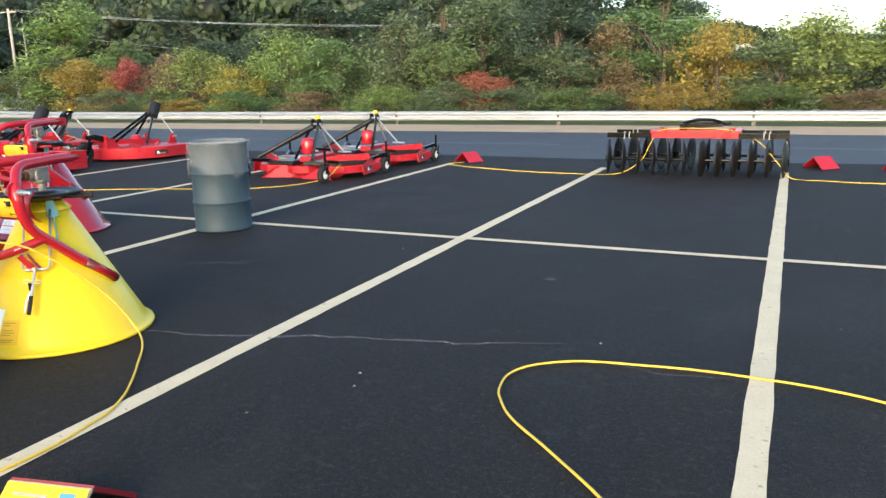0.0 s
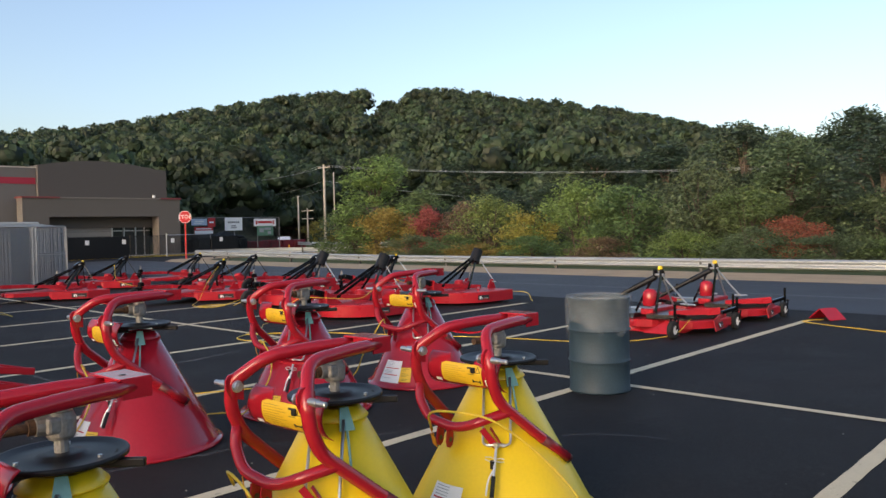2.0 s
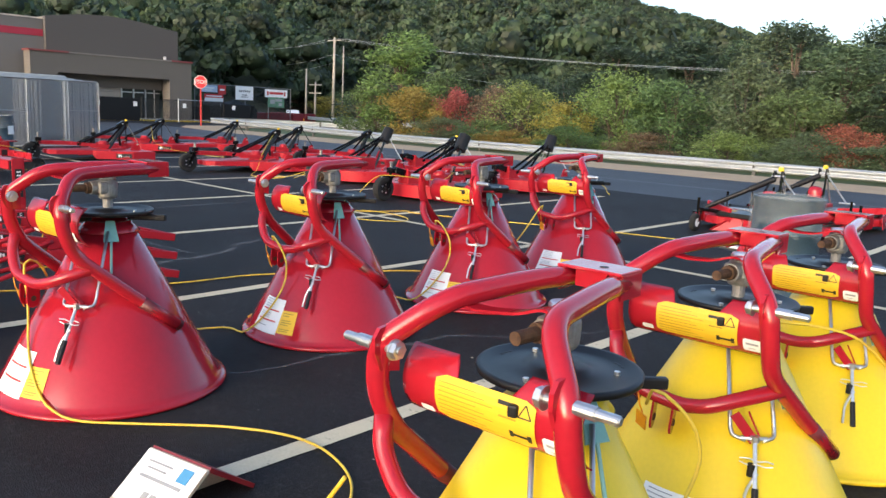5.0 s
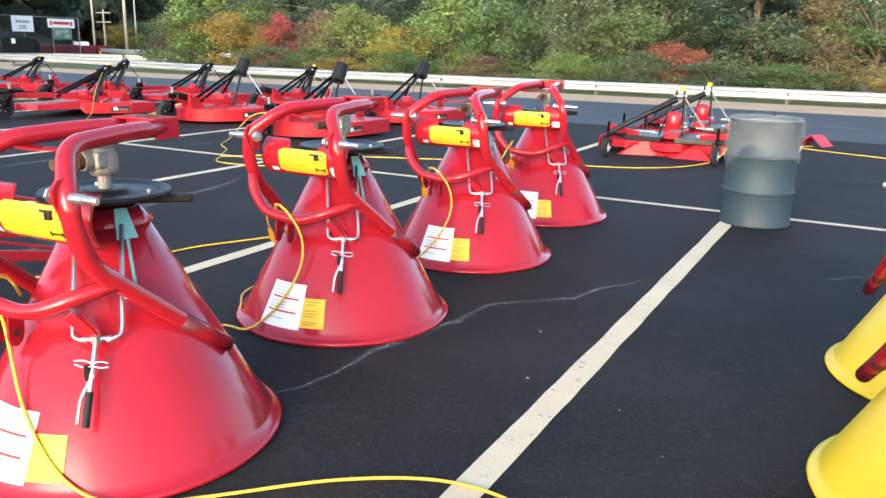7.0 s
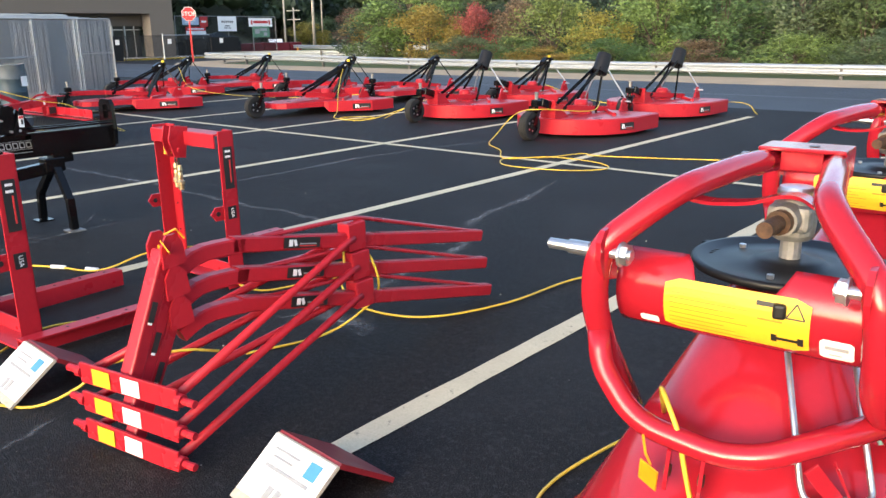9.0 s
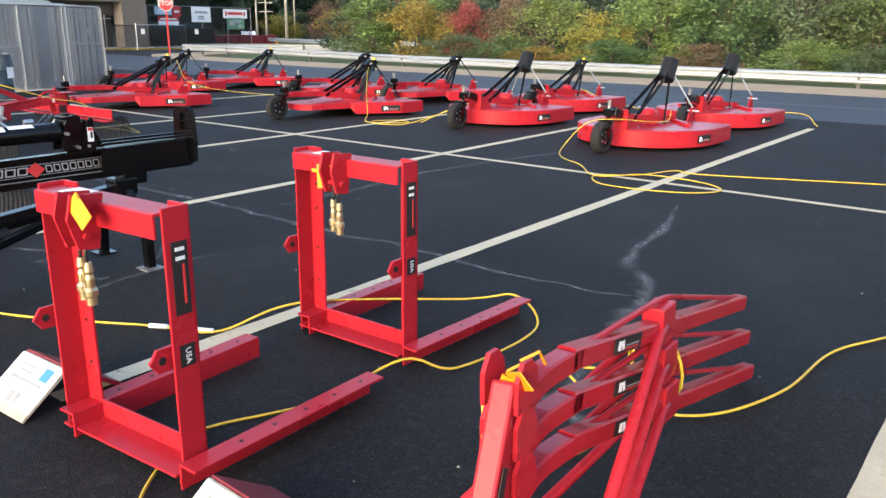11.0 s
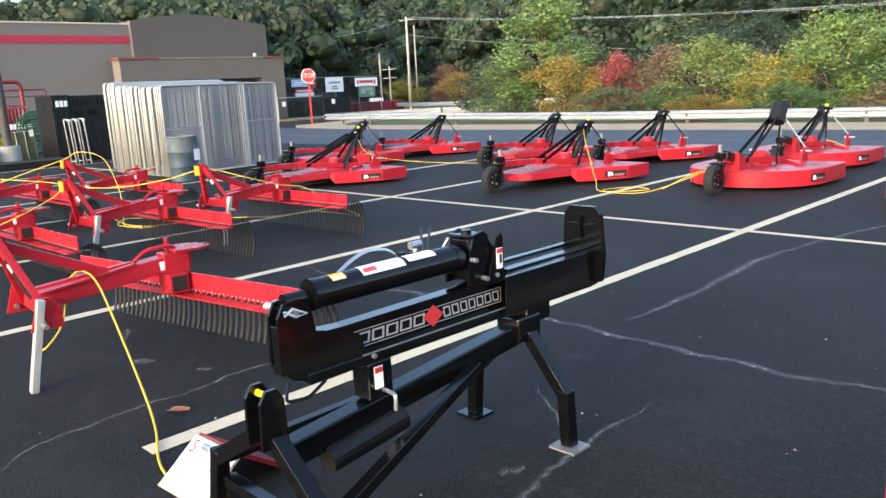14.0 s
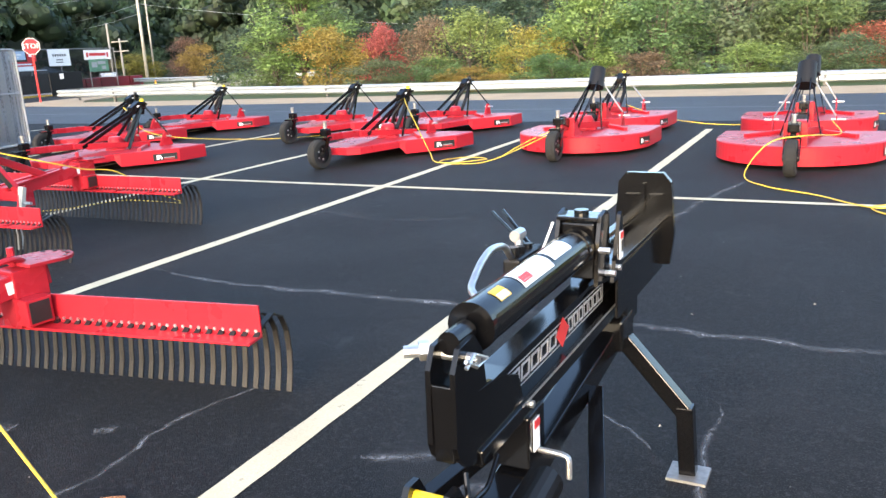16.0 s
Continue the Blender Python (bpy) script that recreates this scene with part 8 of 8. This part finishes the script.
panel_stack(-34.7, 0.18, 0.52, 1.1, 1.94, False)
panel_stack(-34.8, 0.74, 1.15, 1.0, 1.91, True)
for k in range(3):
    rack = thing("hoop_frame", "narrow galvanised tube frame leaning with pale end caps", "rack", pose(-33.0, 0.30 + 0.20 * k, 0, rx=3, rz=5), group="hoop frames")
    bm = bmesh.new()
    tube(bm, rounded([(0, -0.0, 0), (0, 0, 1.25), (-0.3, 0.0, 1.25), (-0.3, 0, 0)], 0.05, 3), 0.022, 8)
    part("hoop", bm, GALV_PALE, rack, smooth=True)
    bm = bmesh.new()
    rod(bm, (0, 0, 0.10), (-0.3, 0, 0.10), 0.018, 7)
    part("tie_bar", bm, GALV_PALE, rack)
    bm = bmesh.new()
    box(bm, (0, 0, 1.225), (0.07, 0.075, 0.06), bevel=0.015)
    part("end_cap", bm, LABEL_WHITE, rack)
TANK = material("blue_grey_tank", (0.085, 0.105, 0.125), 0.42, vary=0.25, scale=2, bump=0.2)
for y, r, h in ((-3.45, 0.95, 0.62), (-2.15, 0.90, 0.60)):
    tank = thing("stock_tank", "dark blue-grey plastic stock tank lying in the yard", "tank", pose(-34.6, y, 0) @ Matrix.Diagonal((0.8, 1, 1, 1)), group="stock tanks")
    bm = bmesh.new()
    lathe(bm, [(0.0, 0.01), (r * 0.90, 0.0), (r * 0.98, 0.10), (r, h * 0.5), (r * 0.97, h - 0.06), (r * 0.90, h), (0.0, h * 1.03)], 34)
    part("tank_shell", bm, TANK, tank, smooth=True)
    bm = bmesh.new()
    lathe(bm, [(r + 0.005, h * 0.62), (r + 0.03, h * 0.66), (r + 0.005, h * 0.70)], 34)
    part("rim_band", bm, TANK, tank, smooth=True)
machine = thing("garden_machine", "small red garden machine with a black seat and wheels", "machine", pose(-40.2, -3.05, 0, rz=10))
bm = bmesh.new()
plate(bm, [(-0.55, 0.45), (0.35, 0.45), (0.60, 0.62), (0.58, 0.90), (0.10, 0.98), (-0.20, 0.74), (-0.55, 0.76)], 0.62, frame_at(Vector((0, 0, 0)), (1, 0, 0), (0, 0, 1)))
part("body", bm, MAROON, machine)
bm = bmesh.new()
box(bm, (-0.42, 0, 0.95), (0.10, 0.46, 0.40), bevel=0.04)
box(bm, (-0.20, 0, 0.80), (0.42, 0.46, 0.10), bevel=0.04)
part("seat", bm, BLACK_PLASTIC, machine)
for u, r in ((-0.42, 0.26), (0.42, 0.20)):
    for v in (-0.36, 0.36):
        bm = bmesh.new()
        lathe(bm, [(0.0, -0.07), (r * 0.9, -0.07), (r, -0.03), (r, 0.03), (r * 0.9, 0.07), (0.0, 0.07)], 18)
        bmesh.ops.transform(bm, matrix=pose(u, v, r, rx=90), verts=bm.verts)
        part("wheel", bm, RUBBER, machine)
pad = thing("panel_pile", "low pile of dark rubber stall mats", "mat", pose(-33.9, -0.75, 0, rz=4))
for k in range(4):
    bm = bmesh.new()
    box(bm, (0.02 * (k % 2), 0.03 * k, 0.03 + 0.045 * k), (1.25, 1.9, 0.042), bevel=0.006)
    part("mat_sheet", bm, RUBBER, pad)
bucket = thing("yellow_bucket", "yellow plastic feed bucket by the gates", "bucket", pose(-36.4, -0.78, 0) @ Matrix.Diagonal((1, 1, 1.3, 1)))
bm = bmesh.new()
lathe(bm, [(0.0, 0.01), (0.20, 0.0), (0.25, 0.55), (0.265, 0.56), (0.24, 0.56), (0.19, 0.03), (0.0, 0.03)], 20)
part("bucket_shell", bm, YELLOW, bucket, smooth=True)
cone = thing("traffic_cone", "orange traffic cone by the guardrail", "cone", pose(-49.4, 27.35, -0.06))
bm = bmesh.new()
lathe(bm, [(0.16, 0.03), (0.13, 0.05), (0.03, 0.68), (0.0, 0.68)], 16)
box(bm, (0, 0, 0.015), (0.36, 0.36, 0.03))
part("cone_body", bm, TAG, cone)
bm = bmesh.new()
lathe(bm, [(0.098, 0.30), (0.077, 0.42)], 16)
part("white_band", bm, WHITE, cone)


# ---- yellow security cables ----
def cable(points, label, r=0.0060, step=0.05):
    bm = bmesh.new()
    tube(bm, smooth_path(points, step), r, 7)
    return tagged(part("security_cable", bm, CABLE, smooth=True), label, "cable", "security cables")


G = 0.012
cable([(-0.20, -5.0, G), (-0.30, -4.4, G), (-0.36, -4.15, G), (-0.66, -3.83, G), (-0.92, -3.58, G), (-1.04, -3.40, G), (-1.09, -3.28, G), (-1.11, -3.08, G), (-1.02, -2.91, G), (-0.81, -2.78, G), (-0.52, -2.73, G), (-0.28, -2.70, G), (-0.04, -2.70, G), (0.30, -2.73, G), (0.67, -2.85, G), (1.6, -3.3, G)], "yellow coated security cable lying in a loop on asphalt")
cable([(-4.10, -3.74, 0.50), (-4.06, -3.80, 0.60), (-3.90, -3.82, 0.64), (-3.72, -3.70, 0.60), (-3.60, -3.50, 0.42), (-3.48, -3.36, 0.22), (-3.38, -3.30, 0.04), (-3.20, -3.44, G), (-3.0, -3.67, G), (-2.83, -3.88, G), (-2.70, -4.07, G), (-2.62, -4.29, G), (-2.60, -4.8, G), (-2.9, -5.9, G)], "yellow coated security cable running from a spreader")
cable([(-6.1, 3.35, 0.25), (-6.25, 3.0, 0.05), (-6.9, 2.2, G), (-8.4, 1.7, G), (-10.66, 0.73, G), (-11.06, 0.74, G), (-11.27, 0.2, G), (-11.6, -0.1, G), (-11.3, -0.5, G), (-10.57, -0.46, G + 0.012), (-10.3, -0.05, G), (-10.6, 0.25, G), (-11.2, 0.22, G + 0.012), (-11.55, -0.18, G + 0.012), (-12.05, 0.39, G), (-12.5, 0.75, G), (-12.75, 1.2, 0.05), (-12.55, 1.42, 0.35), (-12.2, 1.5, 0.42), (-11.9, 2.3, 0.35), (-12.0, 2.75, 0.45)], "yellow security cable coiled on asphalt and tied to a cutter")
cable([(-5.30, 6.2, G), (-5.42, 5.75, G), (-4.06, 5.18, G), (-3.07, 5.03, G), (-2.39, 5.16, G), (-2.05, 5.22, 0.20), (-1.90, 5.25, 0.48), (-1.75, 5.32, 0.665), (-0.9, 5.4, 0.665), (-0.45, 5.30, 0.52), (-0.15, 5.15, 0.22), (0.03, 5.25, G), (0.4, 5.1, G), (0.8, 5.0, G), (1.5, 5.0, G), (2.6, 5.1, G)], "yellow security cable threaded through the disc harrow")


def looped(axis, turn, points):
    """Points given from a spreader's middle, set where it stands."""
    c, k = math.cos(radians(turn)), math.sin(radians(turn))
    return [(axis[0] + c * x - k * y, axis[1] + k * x + c * y, z) for x, y, z in points]


RED_AT = ((-6.735, -5.575), (-6.850, -4.040), (-6.840, -2.545))
cable(looped(RED_AT[0], 4, ((-0.190, -0.230, 0.56), (-0.185, -0.270, 0.635), (-0.150, -0.345, 0.660), (-0.105, -0.375, 0.600), (-0.080, -0.375, 0.500), (-0.045, -0.390, 0.400), (0.015, -0.420, 0.300), (0.100, -0.450, 0.210), (0.200, -0.465, 0.120), (0.310, -0.460, 0.060), (0.430, -0.400, 0.020))) + [(-6.10, -5.76, G), (-5.82, -5.48, G), (-5.54, -5.31, G), (-5.28, -5.29, G), (-5.0, -5.4, G), (-4.72, -5.7, 0.05), (-4.45, -6.02, 0.30), (-4.25, -6.07, 0.54)], "yellow security cable looped round a red spreader's frame")
for (ax, bx), turn in zip(zip(RED_AT[1:], RED_AT), (-1, 0)):
    cable(looped(ax, turn, ((-0.150, -0.290, 0.47), (-0.160, -0.330, 0.570), (-0.120, -0.385, 0.645), (-0.040, -0.400, 0.620), (0.030, -0.385, 0.520), (0.055, -0.395, 0.410), (0.040, -0.430, 0.300), (-0.010, -0.480, 0.190), (-0.090, -0.520, 0.090), (-0.190, -0.560, 0.020))) + [(ax[0] - 0.40, ax[1] - 0.60, G), (bx[0] - 0.66, bx[1] + 0.35, G), (bx[0] - 0.66, bx[1] - 0.05, G), (bx[0] - 0.40, bx[1] - 0.38, 0.05)], "yellow security cable linking two spreaders")
cable([(-3.99, -5.00, 0.55), (-3.93, -5.06, 0.63), (-3.82, -5.04, 0.56), (-3.78, -5.02, 0.44), (-3.80, -5.06, 0.30), (-3.84, -5.10, 0.15), (-4.02, -5.18, 0.03), (-4.35, -5.22, G)], "yellow security cable hung over a yellow spreader's hoop")
cable([(-7.1, -1.36, 0.60), (-7.05, -1.44, 0.66), (-7.2, -1.55, 0.35), (-7.5, -1.6, G), (-7.95, -2.4, G), (-8.35, -3.2, G), (-8.52, -3.60, G), (-8.58, -4.18, G), (-8.78, -4.62, G), (-9.17, -4.72, G), (-9.35, -4.70, 0.12), (-9.1, -4.95, 0.24), (-8.90, -5.05, 0.35), (-8.88, -5.07, 0.45), (-8.82, -5.12, 0.505), (-8.75, -5.18, 0.46), (-8.74, -5.19, 0.38), (-8.80, -5.13, 0.34), (-8.87, -5.07, 0.38), (-8.84, -5.06, 0.47), (-8.74, -5.04, 0.46), (-8.72, -5.0, 0.28), (-8.9, -4.98, 0.10), (-9.0, -5.15, G), (-9.1, -5.5, G)], "yellow security cable threaded through the boom poles")
cable([(-8.74, -5.86, 0.24), (-8.82, -5.98, 0.26), (-9.12, -6.12, 0.17), (-9.21, -6.24, 0.07), (-9.32, -6.38, G), (-9.60, -6.48, G), (-9.90, -6.35, G), (-10.10, -6.12, G), (-10.18, -5.91, G), (-10.01, -5.47, G), (-9.88, -5.11, 0.11), (-9.78, -4.86, G), (-9.76, -4.23, G), (-9.98, -4.08, 0.10), (-10.24, -4.18, 0.05), (-10.75, -4.90, 0.11), (-10.96, -5.28, G), (-11.29, -5.45, G), (-11.94, -5.81, G), (-12.60, -6.04, 0.02), (-12.87, -6.20, G), (-13.35, -6.17, G), (-13.75, -6.02, 0.02), (-14.09, -5.92, 0.08), (-14.74, -5.81, 0.42), (-14.94, -5.80, 0.55), (-15.07, -5.83, 0.580), (-15.18, -5.87, 0.50), (-15.22, -5.93, 0.24), (-15.3, -6.05, 0.10), (-16.8, -5.6, G)], "yellow security cable through the frames, the splitter and a rake")
for a, b in (((-11.29, -5.45, G), (-11.20, -5.40, G)), ((-11.06, -5.33, G), (-10.98, -5.29, G))):
    bm = bmesh.new()
    rod(bm, a, b, 0.0125, 10)
    tagged(part("cable_sleeve", bm, LABEL_WHITE, smooth=True), "white plastic sleeve crimped on a yellow cable", "cable sleeve", "cable sleeves")
cable([(-21.23, -3.33, G), (-20.12, -3.37, G), (-19.67, -2.46, G), (-19.18, -2.0, G), (-18.92, -1.44, G), (-18.1, -1.4, G), (-18.0, -1.8, 0.20), (-17.98, -2.25, 0.48), (-17.97, -2.60, 0.56), (-17.93, -2.85, 0.635), (-17.97, -3.1, 0.72), (-18.18, -3.42, 0.85)], "yellow security cable running from rake to rake")
cable([(-19.4, -6.1, 0.10), (-18.8, -5.9, 0.30), (-18.2, -5.45, 0.52), (-18.20, -4.98, 0.70), (-18.18, -4.84, 0.82)], "yellow security cable pulled up to a rake mast")
cable([(-22.6, -4.3, 0.55), (-21.8, -4.2, 0.70), (-21.38, -3.79, 0.87), (-21.02, -3.70, 0.97), (-20.72, -3.52, 0.88), (-20.62, -3.42, 0.55), (-20.55, -3.40, 0.20), (-20.3, -3.5, G), (-19.9, -3.3, G), (-20.3, -3.0, G), (-20.9, -3.2, G + 0.012), (-20.4, -3.55, G + 0.012), (-19.8, -3.35, G + 0.012)], "yellow security cable hung over a rake mast in a loop")
cable([(-18.19, -3.44, 0.82), (-18.6, -3.68, 0.71), (-19.2, -3.92, 0.63), (-20.0, -4.05, 0.60), (-20.8, -4.2, 0.64), (-21.3, -4.6, 0.70)], "yellow security cable slung between rakes")
cable([(-16.0, 2.3, G), (-15.7, 2.6, 0.2), (-15.2, 2.8, 0.4), (-15.9, 2.0, 0.05), (-16.3, 1.7, G), (-16.7, 1.9, G), (-16.5, 2.3, G), (-16.1, 2.1, G + 0.01), (-16.6, 1.7, G + 0.01), (-16.9, 2.0, 0.12), (-17.3, 2.4, 0.42), (-17.75, 2.9, 0.70), (-17.97, 3.2, 0.86)], "yellow security cable tying two cutters")
cable([(-10.95, 6.2, 0.03), (-11.4, 6.35, 0.2), (-13.4, 6.6, G), (-14.6, 6.7, 0.1), (-15.3, 6.2, 0.4)], "yellow security cable behind the cutters")
cable([(-19.5, 5.2, 0.1), (-21.5, 4.2, G), (-23.4, 3.2, 0.2), (-24.4, 3.4, 0.7)], "yellow security cable across a stall")


# ---- cracks, grit and leaves on the asphalt ----
def crack(points, w, seed):
    """A wandering strip of dust over a hairline crack; u runs along it and v across."""
    bm = bmesh.new()
    uv = bm.loops.layers.uv.new("UVMap")
    path = smooth_path([(x, y, 0) for x, y in points], 0.03)
    pts = [p + Vector((noise.noise((p.x * 3 + seed, p.y * 3, 0)), noise.noise((p.x * 3, p.y * 3 + seed, 5)), 0)) * 0.06 + Vector((noise.noise((p.x * 12, p.y * 12, seed)), noise.noise((p.y * 12, p.x * 12, seed)), 0)) * 0.02 for p in path]
    last, n = None, len(pts) - 1
    for i, p in enumerate(pts):
        d = (pts[min(i + 1, n)] - pts[max(i - 1, 0)]).normalized()
        side = Vector((-d.y, d.x, 0)) * w * (2.0 + 0.9 * noise.noise((p.x * 2.2, p.y * 2.2, seed + 3))) * (0.3 + 0.7 * min(1.0, 5 * i / n, 5 * (n - i) / n))
        row = (bm.verts.new((p.x + side.x, p.y + side.y, 0.0022)), bm.verts.new((p.x - side.x, p.y - side.y, 0.0022)))
        if last:
            f = bm.faces.new((last[0], last[1], row[1], row[0]))
            for loop, at in zip(f.loops, (((i - 1) / n, 0), ((i - 1) / n, 1), (i / n, 1), (i / n, 0))):
                loop[uv].uv = at
        last = row
    return tagged(part("asphalt_crack", bm, CRACK), "pale dusty hairline crack in the sealed asphalt", "crack", "asphalt cracks", "structure")


crack([(-11.90, -6.85), (-11.98, -6.61), (-12.05, -6.44), (-12.12, -6.25), (-12.20, -6.10)], 0.020, 0.0)
crack([(-10.39, -0.95), (-10.16, -1.64), (-9.99, -2.61), (-9.64, -3.16), (-9.49, -3.8), (-9.42, -4.15), (-9.31, -4.6), (-9.36, -5.1)], 0.055, 1.7)
crack([(-16.6, -3.40), (-15.86, -3.55), (-15.32, -3.58), (-14.6, -3.54), (-13.49, -3.48), (-12.64, -3.50), (-12.11, -3.53), (-11.2, -3.45), (-10.8, -3.52), (-10.26, -3.51), (-9.6, -3.42)], 0.040, 3.4)
crack([(-12.97, -3.40), (-12.98, -2.42), (-13.06, -1.3), (-13.0, -0.32), (-12.7, 1.08)], 0.050, 5.1)
crack([(-11.95, -5.95), (-11.98, -5.8), (-12.01, -5.55), (-12.08, -5.23), (-12.11, -4.99), (-12.15, -4.50), (-12.16, -4.30)], 0.022, 6.8)
crack([(-13.93, -6.65), (-14.01, -6.5), (-14.11, -6.23), (-14.15, -5.95), (-14.13, -5.7), (-14.2, -5.43), (-14.16, -5.16), (-14.1, -4.85)], 0.018, 8.5)
crack([(-14.93, -5.60), (-14.80, -5.54)], 0.06, 10.2)
crack([(-14.45, -5.46), (-14.36, -5.42)], 0.04, 11.9)
crack([(-12.30, -5.24), (-12.21, -5.18)], 0.05, 13.6)
crack([(-12.92, -5.26), (-12.80, -5.22)], 0.035, 15.3)
crack([(-15.62, -5.38), (-15.42, -5.52)], 0.03, 17.0)
crack([(-12.74, -4.44), (-12.53, -4.58), (-12.36, -4.78)], 0.013, 18.7)
crack([(-6.45, -5.06), (-6.38, -4.72), (-6.38, -4.45), (-6.26, -4.0), (-6.2, -3.59), (-5.89, -3.15), (-5.62, -2.56)], 0.030, 20.4)
crack([(-3.56, -3.24), (-3.06, -3.18), (-2.37, -2.93), (-1.5, -2.7), (-1.0, -2.55)], 0.020, 22.1)
crack([(-0.82, -2.71), (-0.46, -2.8), (-0.02, -2.75)], 0.012, 23.8)
crack([(-9.06, -6.65), (-9.14, -6.32)], 0.016, 25.5)
crack([(-9.32, -4.78), (-9.16, -4.90), (-8.98, -4.88), (-8.86, -5.0)], 0.07, 27.2)
crack([(-11.95, -5.62), (-11.84, -5.58)], 0.05, 28.9)
crack([(-11.52, -5.52), (-11.45, -5.55)], 0.05, 30.6)
crack([(-11.50, -5.70), (-11.47, -5.80)], 0.04, 32.3)
crack([(-13.3, -5.2), (-13.05, -5.14)], 0.04, 34.0)
crack([(-7.6, -3.6), (-7.2, -3.3), (-7.05, -2.9)], 0.016, 35.7)
crack([(-4.6, -1.9), (-4.2, -1.6), (-3.9, -1.5)], 0.02, 37.4)
crack([(-1.5, -1.2), (-1.42, -1.16)], 0.03, 39.1)
crack([(-16.9, -1.2), (-15.6, -1.5), (-14.6, -1.3)], 0.02, 40.8)
crack([(-8.0, 1.6), (-7.0, 1.9), (-5.6, 1.5)], 0.02, 42.5)
rng_g = np.random.default_rng(21)
bm = bmesh.new()
for k in range(800):
    x, y, r = rng_g.uniform(-20, 2), -7 + 12 * rng_g.random() ** 1.6, 0.0025 + 0.008 * rng_g.random() ** 2.5
    v = [bm.verts.new((x + r * a, y + r * b, z)) for a, b, z in ((1, 0, 0.001), (-0.4, 0.8, 0.001), (-0.6, -0.7, 0.001), (0, 0, r))]
    for f in ((0, 1, 3), (1, 2, 3), (2, 0, 3)):
        bm.faces.new([v[i] for i in f])
tagged(part("grit", bm, material("pale_grit", (0.17, 0.165, 0.16), 0.9)), "scattered pale grit and small stones", "grit", kind="stuff")
LEAF = material("dry_leaf", (0.22, 0.09, 0.04), 0.7, vary=0.3, scale=20)
for x, y, a in ((-13.925, -5.825, 0.75),):
    bm = bmesh.new()
    n = 9
    ring = [bm.verts.new((0.055 * math.cos(2 * math.pi * k / n) * (1 + 0.25 * (k % 2)), 0.03 * math.sin(2 * math.pi * k / n) * (1 + 0.25 * (k % 2)), 0.006 + 0.012 * abs(math.sin(2 * math.pi * k / n)))) for k in range(n)]
    c = bm.verts.new((0, 0, 0.006))
    for k in range(n):
        bm.faces.new((c, ring[k], ring[(k + 1) % n]))
    leaf = tagged(part("dry_leaf", bm, LEAF), "curled dry brown leaf on the asphalt", "leaf", "dry leaves")
    leaf.matrix_basis = Matrix.Translation((x, y, 0)) @ Matrix.Rotation(a, 4, "Z")
